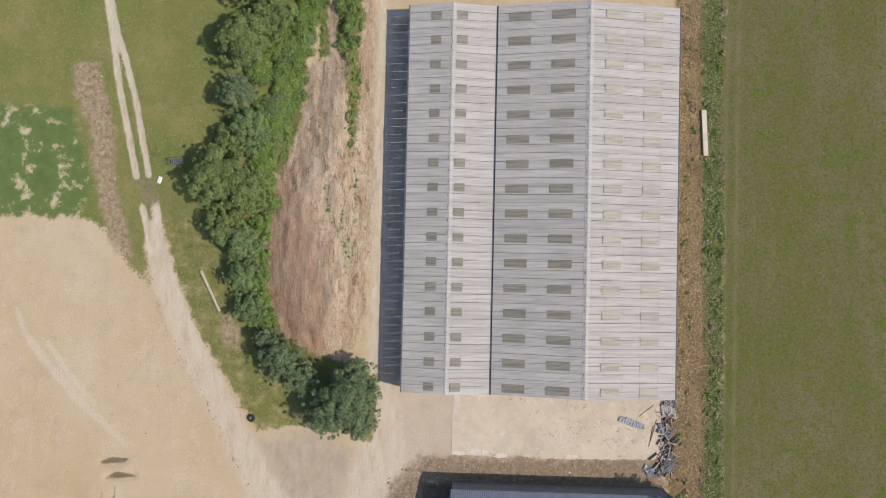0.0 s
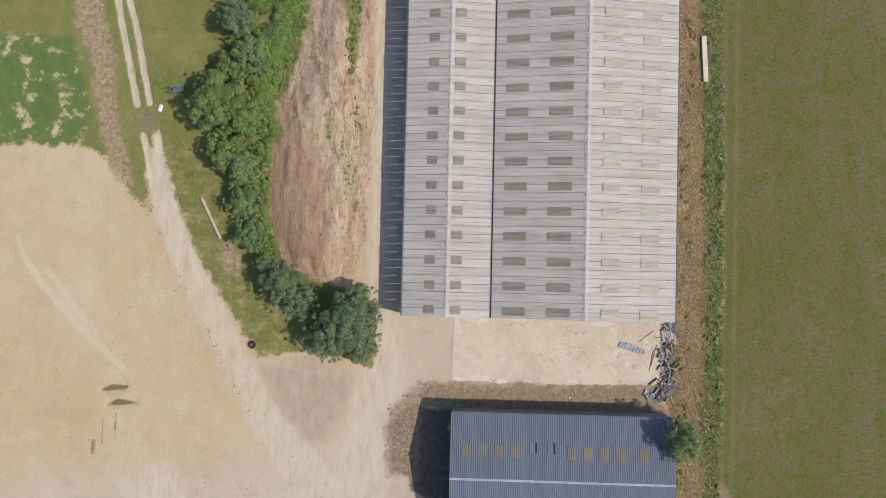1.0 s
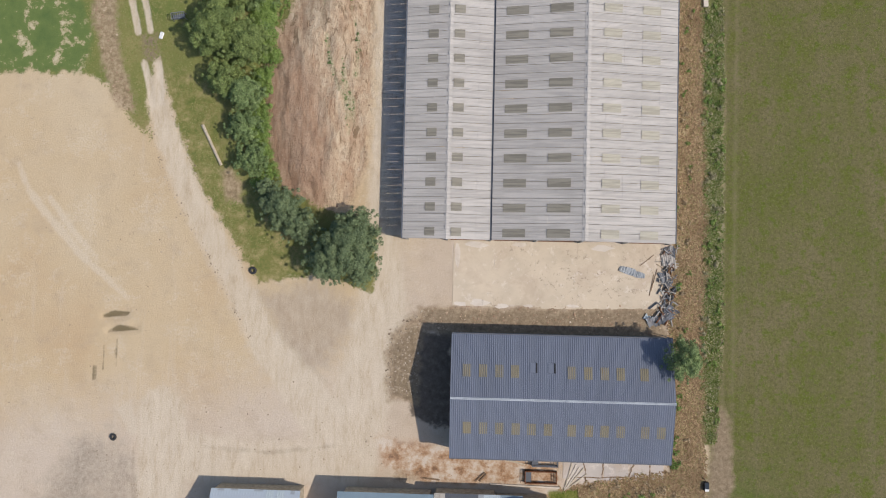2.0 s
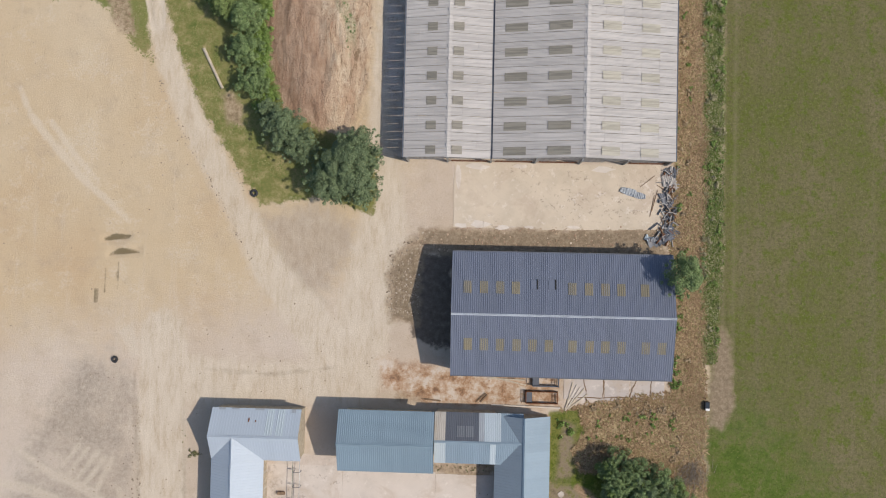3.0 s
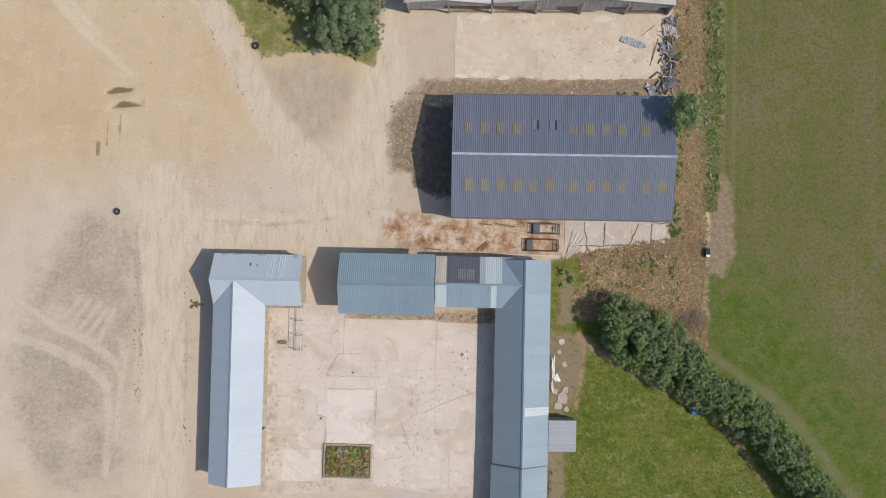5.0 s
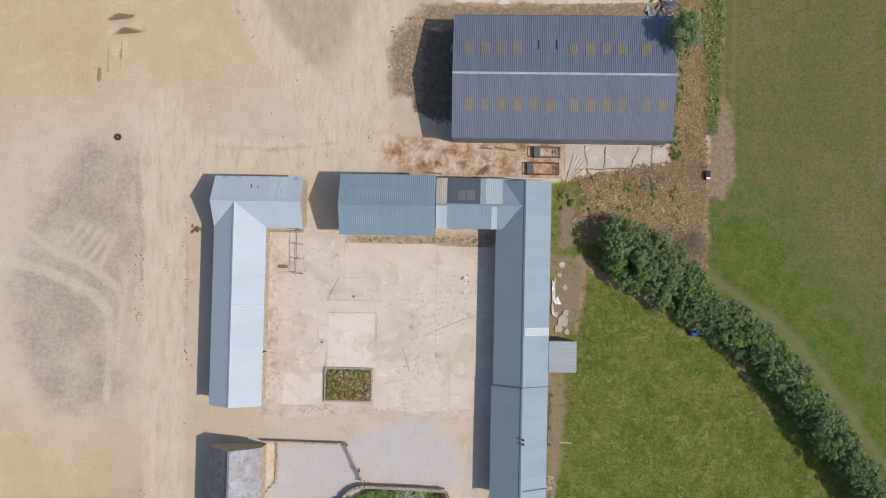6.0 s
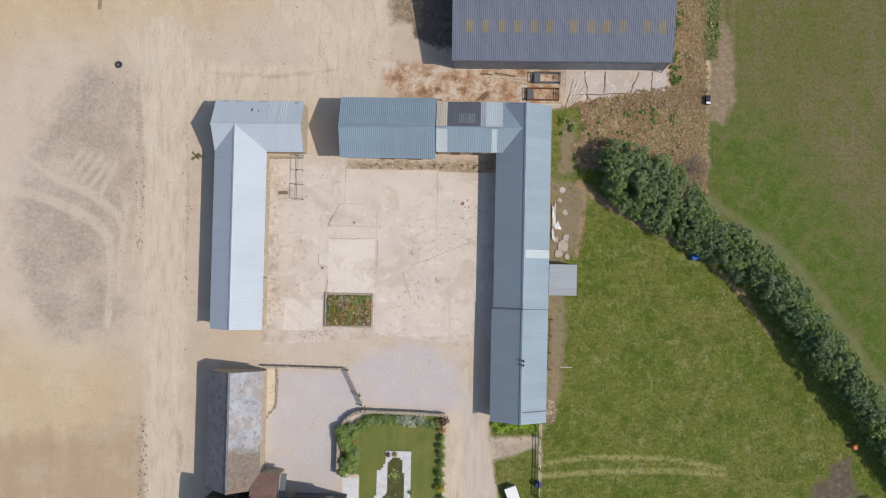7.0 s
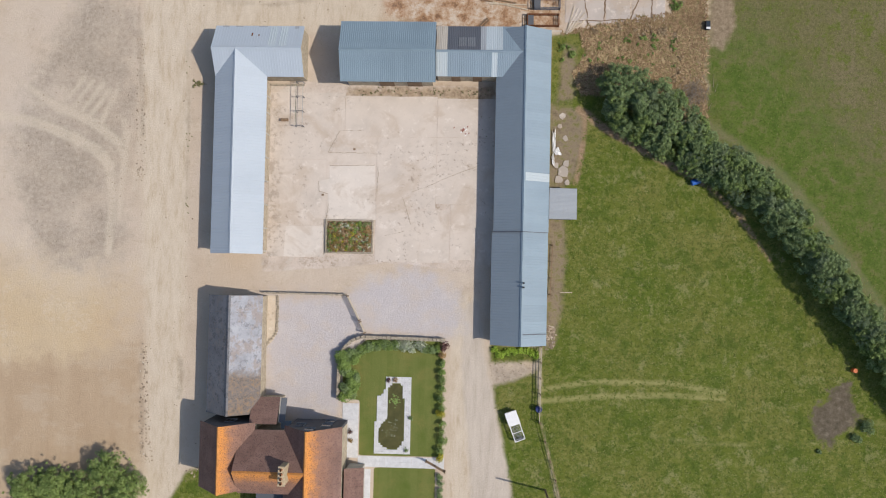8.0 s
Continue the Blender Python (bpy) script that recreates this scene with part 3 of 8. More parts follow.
    s = m.mix(mask("redflank", 3.0, 1.5), s2, s)
    c = m.mix(mask("mound", 2.2, 0.9), c, s)
    # concrete: bays, stains and worn pale patches
    k = m.ramp(mid, [(0.3, (0.50, 0.408, 0.325)), (0.5, (0.61, 0.517, 0.432)), (0.7, (0.67, 0.583, 0.508))])
    k = m.mix(m.math("MULTIPLY", m.math("MULTIPLY", m.step(m.noise(0.6, 8, 0.78), 0.5, 0.6), m.ramp(m.noise(0.13, 3, 0.5), [(0.42, 0.15), (0.56, 1.0)])), 0.85), k, (0.39, 0.305, 0.228))
    k = m.mix(m.math("MULTIPLY", m.step(m.noise(1.6, 7, 0.78), 0.57, 0.63), 0.7), k, (0.265, 0.212, 0.168))
    k = m.mix(m.math("MULTIPLY", m.step(m.noise(0.3, 5, 0.7), 0.54, 0.64), 0.6), k, (0.69, 0.63, 0.55))
    k = m.mix(m.math("MULTIPLY", m.step(fine, 0.58, 0.7), 0.3), k, (0.38, 0.335, 0.285))
    k = m.mix(m.math("MULTIPLY", m.step(m.noise(5.0, 6, 0.8), 0.58, 0.64), 0.5), k, (0.34, 0.275, 0.21))
    k = m.mix(m.math("MULTIPLY", m.step(m.noise(0.8, 7, 0.8), 0.56, 0.6), 0.45), k, (0.72, 0.655, 0.57))
    c = m.mix(mask("concrete", 0.7, 0.12), c, k)
    # pale compacted track
    p = m.ramp(m.noise(1.1, 6, 0.72, "World", (1, 0.25, 1)), [(0.32, (0.49, 0.39, 0.275)), (0.48, (0.605, 0.515, 0.395)), (0.65, (0.67, 0.585, 0.465))])
    c = m.mix(m.math("MULTIPLY", mask("track", 2.0, 0.65), 0.8), c, p)
    c = m.mix(m.math("MULTIPLY", mask("drive", 1.2, 0.4), 0.75), c, m.ramp(m.noise(1.3, 7, 0.74, "World", (1, 0.12, 1)), [(0.34, (0.44, 0.38, 0.315)), (0.5, (0.535, 0.47, 0.40)), (0.66, (0.60, 0.535, 0.46))]))
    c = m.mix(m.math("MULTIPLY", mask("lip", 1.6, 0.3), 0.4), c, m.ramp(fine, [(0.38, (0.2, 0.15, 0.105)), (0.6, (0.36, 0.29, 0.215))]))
    # lilac-grey gravel
    q = m.ramp(m.noise(5.0, 5, 0.75), [(0.35, (0.49, 0.452, 0.447)), (0.65, (0.565, 0.53, 0.53))])
    q = m.mix(m.math("MULTIPLY", m.step(m.noise(0.4, 6, 0.7), 0.48, 0.66), 0.5), q, (0.60, 0.56, 0.53))
    c = m.mix(m.math("MULTIPLY", m.math("MULTIPLY", mask("gravel", 5.0, 1.3), m.ramp(m.noise(0.35, 6, 0.7), [(0.36, 0.6), (0.52, 1.0)])), 0.95), c, q)
    # rough grass, greener and straw-coloured by patches
    gr = m.ramp(m.noise(0.12, 5, 0.6), [(0.3, (0.32, 0.27, 0.12)), (0.48, (0.22, 0.22, 0.075)), (0.7, (0.135, 0.185, 0.048))])
    gr = m.mix(m.math("MULTIPLY", m.step(m.noise(0.9, 6, 0.7), 0.56, 0.68), 0.6), gr, (0.35, 0.28, 0.14))
    gr = m.mix(m.math("MULTIPLY", m.step(fine, 0.5, 0.75), 0.35), gr, (0.06, 0.085, 0.02))
    gl = m.ramp(m.noise(0.42, 6, 0.66), [(0.3, (0.10, 0.155, 0.05)), (0.55, (0.145, 0.195, 0.062)), (0.585, (0.36, 0.33, 0.18)), (0.64, (0.54, 0.47, 0.32))])
    gs = m.ramp(m.noise(0.6, 6, 0.72), [(0.32, (0.10, 0.14, 0.03)), (0.48, (0.20, 0.195, 0.065)), (0.6, (0.36, 0.295, 0.14)), (0.72, (0.50, 0.41, 0.24))])
    gr = m.mix(m.math("MULTIPLY", mask("straw", 3.0, 1.0), 0.75), gr, gs)
    gr = m.mix(mask("clods", 3.0, 0.8), gr, gl)
    c = m.mix(mask("grass", 3.4, 0.3), c, gr)
    # dead dry grass strip
    d = m.ramp(m.noise(0.9, 8, 0.76, "World", (1, 0.6, 1), 0.8), [(0.36, (0.165, 0.115, 0.06)), (0.48, (0.325, 0.24, 0.125)), (0.6, (0.51, 0.4, 0.23))])
    d = m.mix(m.math("MULTIPLY", m.step(m.noise(0.8, 6, 0.72, "World", (1, 0.35, 1)), 0.48, 0.6), 0.6), d, (0.17, 0.115, 0.066))
    d = m.mix(m.math("MULTIPLY", m.step(m.noise(0.4, 5, 0.6), 0.52, 0.66), 0.5), d, (0.12, 0.12, 0.035))
    c = m.mix(mask("dry", 0.7, 0.25), c, d)
    # lush weedy verge
    v = m.ramp(m.noise(0.7, 6, 0.7), [(0.3, (0.07, 0.11, 0.02)), (0.5, (0.125, 0.165, 0.035)), (0.7, (0.32, 0.28, 0.15))])
    c = m.mix(m.math("MULTIPLY", mask("verge", 2.2, 0.5), 0.9), c, v)
    # meadow
    f = m.ramp(m.noise(0.10, 6, 0.62, "World", (1, 0.5, 1)), [(0.36, (0.184, 0.155, 0.083)), (0.52, (0.154, 0.141, 0.06)), (0.68, (0.12, 0.132, 0.034))])
    f = m.mix(m.math("MULTIPLY", m.step(m.noise(1.3, 7, 0.76), 0.5, 0.6), 0.55), f, (0.19, 0.162, 0.092))
    f = m.mix(m.math("MULTIPLY", m.math("MULTIPLY", m.step(m.noise(0.42, 7, 0.7), 0.47, 0.6), m.ramp(m.noise(0.15, 4, 0.6), [(0.38, 0.15), (0.58, 1.0)])), 0.75), f, (0.118, 0.14, 0.022))
    f = m.mix(m.math("MULTIPLY", m.step(m.noise(0.7, 4, 0.6, "World", (1, 0.03, 1)), 0.55, 0.7), 0.3), f, (0.19, 0.165, 0.10))
    f = m.mix(m.math("MULTIPLY", m.step(m.noise(0.8, 6, 0.7), 0.52, 0.62), 0.7), f, (0.105, 0.145, 0.015))
    f = m.mix(m.math("MULTIPLY", m.step(m.noise(2.6, 8, 0.82), 0.49, 0.56), 0.55), f, (0.078, 0.086, 0.024))
    f = m.mix(m.math("MULTIPLY", m.step(m.noise(3.4, 8, 0.82), 0.53, 0.6), 0.5), f, (0.25, 0.212, 0.12))
    ge = m.ramp(m.noise(0.5, 8, 0.78), [(0.36, (0.062, 0.112, 0.014)), (0.5, (0.1, 0.15, 0.024)), (0.58, (0.148, 0.155, 0.052)), (0.68, (0.18, 0.162, 0.09))])
    ge = m.mix(m.math("MULTIPLY", m.step(m.noise(3.0, 7, 0.8), 0.52, 0.58), 0.6), ge, (0.045, 0.07, 0.01))
    f = m.mix(m.math("MULTIPLY", mask("greenend", 18.0, 5.0), 0.9), f, ge)
    f = m.mix(m.math("MULTIPLY", mask("wheels", 1.0, 0.35), 0.4), f, (0.25, 0.21, 0.13))
    f = m.mix(m.math("MULTIPLY", mask("worn", 1.4, 0.5), 0.4), f, (0.24, 0.22, 0.14))
    c = m.mix(mask("field", 2.6, 0.6), c, f)
    # paddock
    a = m.ramp(m.noise(0.14, 5, 0.6), [(0.3, (0.18, 0.178, 0.046)), (0.52, (0.13, 0.155, 0.026)), (0.72, (0.09, 0.135, 0.015))])
    a = m.mix(m.math("MULTIPLY", m.step(m.noise(1.1, 8, 0.8), 0.5, 0.56), 0.65), a, (0.225, 0.225, 0.07))
    a = m.mix(m.math("MULTIPLY", m.step(m.noise(0.4, 8, 0.78), 0.52, 0.57), 0.65), a, (0.068, 0.11, 0.014))
    a = m.mix(m.math("MULTIPLY", m.step(m.noise(0.3, 8, 0.8), 0.55, 0.6), 0.7), a, (0.25, 0.245, 0.1))
    a = m.mix(m.math("MULTIPLY", m.step(m.noise(2.8, 7, 0.8), 0.52, 0.58), 0.65), a, (0.048, 0.072, 0.011))
    a = m.mix(m.math("MULTIPLY", m.step(m.noise(0.09, 7, 0.8), 0.64, 0.68), 0.6), a, (0.29, 0.235, 0.14))
    a = m.mix(m.math("MULTIPLY", mask("wheels", 0.45, 0.25), 0.75), a, (0.33, 0.31, 0.125))
    a = m.mix(m.math("MULTIPLY", mask("worn", 0.5, 0.3), 0.5), a, (0.29, 0.275, 0.12))
    c = m.mix(mask("paddock", 1.0, 0.35), c, a)
    # trodden ground behind the range and along the foot of the hedge
    u = m.ramp(m.noise(1.1, 7, 0.74), [(0.34, (0.17, 0.13, 0.09)), (0.5, (0.29, 0.225, 0.16)), (0.57, (0.22, 0.195, 0.09)), (0.7, (0.12, 0.135, 0.04))])
    c = m.mix(m.math("MULTIPLY", mask("mud", 1.8, 0.5), 0.9), c, u)
    c = m.mix(m.math("MULTIPLY", mask("footing", 0.8, 0.25), 0.85), c, m.ramp(fine, [(0.35, (0.27, 0.17, 0.105)), (0.65, (0.44, 0.31, 0.21))]))
    # bare soil in the paddock, and the shed's shadow painted with the same colour
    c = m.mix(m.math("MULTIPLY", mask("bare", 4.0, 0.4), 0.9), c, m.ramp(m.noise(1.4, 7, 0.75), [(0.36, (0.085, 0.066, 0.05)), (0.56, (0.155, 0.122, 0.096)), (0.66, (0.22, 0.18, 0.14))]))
    # brown disturbed earth
    e = m.ramp(m.noise(1.6, 6, 0.7), [(0.32, (0.19, 0.135, 0.085)), (0.48, (0.345, 0.255, 0.165)), (0.66, (0.50, 0.40, 0.27))])
    c = m.mix(m.math("MULTIPLY", mask("earth", 2.6, 0.6), 0.88), c, e)
    c = m.mix(m.math("MULTIPLY", mask("soil", 2.0, 0.5), 0.75), c, m.ramp(m.noise(1.9, 7, 0.76), [(0.35, (0.15, 0.112, 0.074)), (0.5, (0.25, 0.192, 0.128)), (0.65, (0.355, 0.285, 0.2))]))
    ru = m.ramp(m.noise(0.6, 8, 0.72), [(0.36, (0.19, 0.1, 0.058)), (0.44, (0.39, 0.225, 0.125)), (0.51, (0.53, 0.385, 0.27)), (0.6, (0.64, 0.555, 0.465))])
    c = m.mix(m.math("MULTIPLY", mask("rust", 3.0, 0.8), 0.85), c, ru)
    # mown lawn
    l = m.ramp(m.noise(0.32, 5, 0.65), [(0.32, (0.19, 0.185, 0.055)), (0.5, (0.14, 0.168, 0.042)), (0.68, (0.112, 0.15, 0.03))])
    l = m.mix(m.math("MULTIPLY", m.step(m.noise(1.1, 2, 0.5, "World", (1, 0.05, 1)), 0.45, 0.6), 0.35), l, (0.185, 0.2, 0.062))
    c = m.mix(mask("lawn", 0.1, 0.06), c, l)
    c = m.mix(m.math("MULTIPLY", mask("pit", 0.5, 0.12), 0.9), c, (0.17, 0.135, 0.075))
    # wheel ruts show bare pale stone
    c = m.mix(m.math("MULTIPLY", mask("rut", 0.5, 0.15), 0.92), c, p)
    c = m.mix(0.22, c, m.mix(0.85, c, m.ramp(grit, [(0.3, 0.12), (0.7, 0.72)]), "MULTIPLY"))
    m.colour(c)
    rough = m.math("MULTIPLY", mask("mound", 2.2, 0.9), m.math("ADD", m.math("MULTIPLY", m.noise(1.3, 8, 0.75, "World", (1, 0.22, 1)), 4.0), m.math("MULTIPLY", m.noise(1.6, 7, 0.75), 2.0)))
    m.bump(m.math("ADD", rough, m.math("ADD", m.math("MULTIPLY", fine, 0.6), m.math("MULTIPLY", grit, 0.4))), 0.12, 0.75)
    return m.m


def build_ground():
    step = 0.42
    xs = np.concatenate([[-2500, -900, -400, -200, -120, -90, -78], np.arange(-70, 62, step), [68, 80, 100, 140, 250, 500, 1000, 2500]])
    ys = np.concatenate([[-2500, -1000, -500, -250, -170, -140, -122], np.arange(-112, 44, step), [52, 66, 90, 150, 300, 600, 1200, 2500]])
    gx, gy = np.meshgrid(xs, ys)
    px, py = gx.ravel(), gy.ravel()
    pz = ground_height(px, py)
    far = (np.abs(px) > 100) | (np.abs(py) > 150)
    pz = np.where(far, 0, pz)
    nx, ny = len(xs), len(ys)
    i = (np.arange(ny - 1)[:, None] * nx + np.arange(nx - 1)[None, :]).ravel()
    faces = np.stack([i, i + 1, i + nx + 1, i + nx], 1)
    me = quick_mesh("ground", np.stack([px, py, pz], 1), faces, ground_material())
    me.polygons.foreach_set("use_smooth", [True] * len(me.polygons))
    fields = {
        "grass": zone(px, py, ROUGH_GRASS), "field": zone(px, py, FIELD), "verge": zone(px, py, VERGE), "dry": zone(px, py, DRY),
        "paddock": zone(px, py, PADDOCK), "mound": zone(px, py, MOUND), "concrete": zone(px, py, CONCRETE), "gravel": zone(px, py, GRAVEL),
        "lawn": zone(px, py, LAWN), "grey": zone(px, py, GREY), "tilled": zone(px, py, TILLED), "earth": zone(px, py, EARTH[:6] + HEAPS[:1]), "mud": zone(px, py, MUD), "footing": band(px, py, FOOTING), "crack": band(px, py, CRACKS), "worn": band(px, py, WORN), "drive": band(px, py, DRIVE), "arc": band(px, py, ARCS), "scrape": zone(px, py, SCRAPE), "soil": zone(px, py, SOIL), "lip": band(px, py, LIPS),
        "redflank": zone(px, py, RED_FLANK), "rust": zone(px, py, RUSTY), "clods": zone(px, py, LUSH), "straw": zone(px, py, STRAW), "yard": zone(px, py, YARD), "pit": band(px, py, PITS), "sweep": band(px, py, SWEEPS), "greenend": zone(px, py, GREEN_END),
        "bare": zone(px, py, EARTH[6:7] + SHED_SHADE), "track": band(px, py, TRACKS), "rut": band(px, py, RUTS),
        "wheels": band(px, py, [([(5.7, -87.5), (12.1, -86.4), (21, -86.3), (27.6, -87.3)], 0.3), ([(5.7, -88.9), (12.1, -88.2), (21, -87.8), (27.6, -88)], 0.3), ([(27.0, 60), (26.9, 5), (27.0, -20), (27.0, -38)], 0.2), ([(28.5, 60), (28.3, 5), (28.3, -20), (28.1, -38)], 0.2)]),
    }
    for key, val in fields.items():
        at = me.attributes.new(key, "FLOAT", "POINT")
        at.data.foreach_set("value", np.clip(val, -60, 60).astype(np.float32))
    ob = new("ground", me)
    return tagged(ob, "dry sandy farmyard ground with rough grass, meadow and concrete", "ground", kind="structure")


ground = build_ground()


def z_at(x, y):
    return float(ground_height(np.array([float(x)]), np.array([float(y)]))[0])


# ------------------------------------------------------------------ roofs and barns
def gable_roof(parent, a, b, half1, half2, z_eave, z_ridge, sheet_w, pitch, depth, mats, ribs=False, laps=0, gap=-0.02, pick=None):
    """Sheets on both slopes of a roof whose ridge runs from a to b (plan). half1 lies to the left of that way, half2 to the right."""
    a, b = Vector((a[0], a[1], 0)), Vector((b[0], b[1], 0))
    way = (b - a).normalized()
    left = Vector((-way.y, way.x, 0))
    total = (b - a).length
    n = max(1, int(round(total / sheet_w)))
    w = total / n
    rise = z_ridge - z_eave
    for side, half in ((0, half1), (1, half2)):
        out = left if side == 0 else -left
        up = Vector((-out.x * half, -out.y * half, rise))
        length = up.length
        lap = [length * (i + 1) / (laps + 1) for i in range(laps)] if laps else ()
        cache = {}
        along = -way if side == 0 else way
        start = b if side == 0 else a
        for i in range(n):
            idx = n - 1 - i if side == 0 else i
            mat = pick(side, idx, n) if pick else mats
            if mat is None:
                continue
            if mat.name not in cache:
                cache[mat.name] = corrugated("roof_sheet", w - gap, length, pitch, depth, mat, ribs, lap)
            corner = start + along * (w * i) + out * half + Vector((0, 0, z_eave))
            shared("roof_sheet", cache[mat.name], slope_frame(corner, along, up), parent)
    return way, left, total


def ridge_caps(parent, a, b, z, width, drop, mat, piece=1.0, name="ridge_cap"):
    """Folded capping pieces along a ridge."""
    a, b = Vector((a[0], a[1], z)), Vector((b[0], b[1], z))
    d = (b - a)
    n = max(1, int(round(d.length / piece)))
    w = d.length / n
    h = width / 2
    verts, faces = [], []
    prof = [(-h, -drop), (-h * 0.35, -drop * 0.2), (0, 0.03), (h * 0.35, -drop * 0.2), (h, -drop)]
    for y in (0, w + 0.03):
        verts += [(x, y, z_ + 0.06) for x, z_ in prof] + [(x, y, z_ + 0.02) for x, z_ in prof[::-1]]
    k = 10
    for i in range(k):
        faces.append((i, (i + 1) % k, k + (i + 1) % k, k + i))
    faces += [tuple(range(k))[::-1], tuple(range(k, 2 * k))]
    me = mesh_from(name, verts, faces, mat)
    rot = math.atan2(-d.x, d.y)
    for i in range(n):
        p = a + d * (i / n)
        shared(name, me, Matrix.Translation(p) @ Matrix.Rotation(rot, 4, "Z"), parent)


def solid_walls(parent, x0, y0, x1, y1, z_eave, z_ridge, axis, mat, thick=0.3, ridge=None, inset=0.12, names=True):
    """Four walls under a gable roof. axis: the way of its ridge."""
    x0, y0, x1, y1 = x0 + inset, y0 + inset, x1 - inset, y1 - inset
    if axis == "y":
        r = ridge if ridge is not None else (x0 + x1) / 2
        for x, inn in ((x0, 1), (x1, -1)):
            part("side_wall", wall_prism([(x, y0, -0.1), (x, y1, -0.1), (x, y1, z_eave - 0.08), (x, y0, z_eave - 0.08)], thick, (inn, 0, 0)), mat, parent)
        for y, inn in ((y0, 1), (y1, -1)):
            part("gable_wall", wall_prism([(x0 + thick, y, -0.1), (x1 - thick, y, -0.1), (x1 - thick, y, z_eave - 0.08), (r, y, z_ridge - 0.12), (x0 + thick, y, z_eave - 0.08)], thick, (0, inn, 0)), mat, parent)
    else:
        r = ridge if ridge is not None else (y0 + y1) / 2
        for y, inn in ((y0, 1), (y1, -1)):
            part("side_wall", wall_prism([(x0, y, -0.1), (x1, y, -0.1), (x1, y, z_eave - 0.08), (x0, y, z_eave - 0.08)], thick, (0, inn, 0)), mat, parent)
        for x, inn in ((x0, 1), (x1, -1)):
            part("gable_wall", wall_prism([(x, y0 + thick, -0.1), (x, y1 - thick, -0.1), (x, y1 - thick, z_eave - 0.08), (x, r, z_ridge - 0.12), (x, y0 + thick, z_eave - 0.08)], thick, (inn, 0, 0)), mat, parent)


def gutter(parent, a, b, z, mat, w=0.14):
    bm = bmesh.new()
    bar_between(bm, (a[0], a[1], z), (b[0], b[1], z), w, 0.12)
    return part("gutter", bm, mat, parent)


# --- the long twin-span barn
def build_barn():
    y0, y1 = -13.95, 32.5
    barn = empty("barn", (4, 9, 0), "long twin-span barn with grey fibre-cement roofs and rooflights", "barn")
    ze, zr1, zr2 = 3.62, 4.72, 5.95
    spans = ((-11.95, -6.70, -1.52, zr1), (-1.34, 9.38, 20.22, zr2))
    for xl, xr, xe, zr in spans:
        gable_roof(barn, (xr, y0), (xr, y1), xr - xl, xe - xr, ze, zr, 0.983, 0.145, 0.035, M_FIBRE, laps=2 if zr < 5 else 4, gap=0.045)
        ridge_caps(barn, (xr, y0), (xr, y1), zr - 0.06, 0.7, 0.08, M_FIBRE, 0.983)
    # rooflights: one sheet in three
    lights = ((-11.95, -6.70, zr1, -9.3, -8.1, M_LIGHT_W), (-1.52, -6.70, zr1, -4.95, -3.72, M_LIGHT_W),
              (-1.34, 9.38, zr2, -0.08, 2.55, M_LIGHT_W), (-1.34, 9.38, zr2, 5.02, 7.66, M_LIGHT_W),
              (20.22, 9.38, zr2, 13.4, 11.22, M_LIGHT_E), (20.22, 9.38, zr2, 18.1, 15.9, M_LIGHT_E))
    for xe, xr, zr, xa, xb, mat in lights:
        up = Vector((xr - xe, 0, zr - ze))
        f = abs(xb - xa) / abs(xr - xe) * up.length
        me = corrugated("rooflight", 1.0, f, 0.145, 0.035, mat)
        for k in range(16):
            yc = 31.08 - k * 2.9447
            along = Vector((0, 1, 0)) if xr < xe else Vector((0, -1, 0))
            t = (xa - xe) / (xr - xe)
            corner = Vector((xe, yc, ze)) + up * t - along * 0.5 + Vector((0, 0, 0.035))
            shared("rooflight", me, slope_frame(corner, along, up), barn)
    # valley gutter, eaves gutter
    bm = box(-1.52, y0, ze - 0.12, -1.34, y1, ze - 0.06)
    add_box(bm, -1.54, y0, ze - 0.06, -1.50, y1, ze + 0.05)
    add_box(bm, -1.36, y0, ze - 0.06, -1.32, y1, ze + 0.05)
    part("valley_gutter", bm, M_DARK_TIN, barn)
    gutter(barn, (20.3, y0), (20.3, y1), ze - 0.05, M_DARK_TIN)
    # ridge ventilators: small caps every metre and a half
    bm0 = bmesh.new()
    add_box(bm0, -0.09, -0.14, -0.04, 0.09, 0.14, 0.03, 0.02)
    add_box(bm0, -0.13, -0.18, 0.03, 0.13, 0.18, 0.06, 0.02)
    vm = bpy.data.meshes.new("ridge_vent")
    bm0.to_mesh(vm)
    bm0.free()
    vm.materials.append(M_FIBRE_RIDGE)
    for xr, zr in ((-6.70, zr1), (9.38, zr2)):
        for k in range(31):
            shared("ridge_vent", vm, Matrix.Translation((xr, 31.6 - k * 1.4723, zr + 0.03)), barn)
    # walls: concrete-panel sides, boarded gables over open bays
    part("side_wall", wall_prism([(20.05, y0, -0.1), (20.05, y1, -0.1), (20.05, y1, ze - 0.1), (20.05, y0, ze - 0.1)], 0.15, (-1, 0, 0)), M_BOARD, barn)
    # the west side stands open on stanchions, so the sun slips through the sheet joints onto the shaded feed passage
    n = 10
    for i in range(n + 1):
        y = y0 + 0.35 + (y1 - y0 - 0.7) * i / n
        part("stanchion", box(-11.72, y - 0.1, -0.1, -11.5, y + 0.1, 3.5, 0.015), M_STEEL, barn)
    part("eaves_beam", box(-11.78, y0 + 0.1, ze - 0.42, -11.66, y1 - 0.1, ze - 0.1), M_DARK_TIN, barn)
    gutter(barn, (-12.02, y0), (-12.02, y1), ze - 0.03, M_DARK_TIN, 0.16)
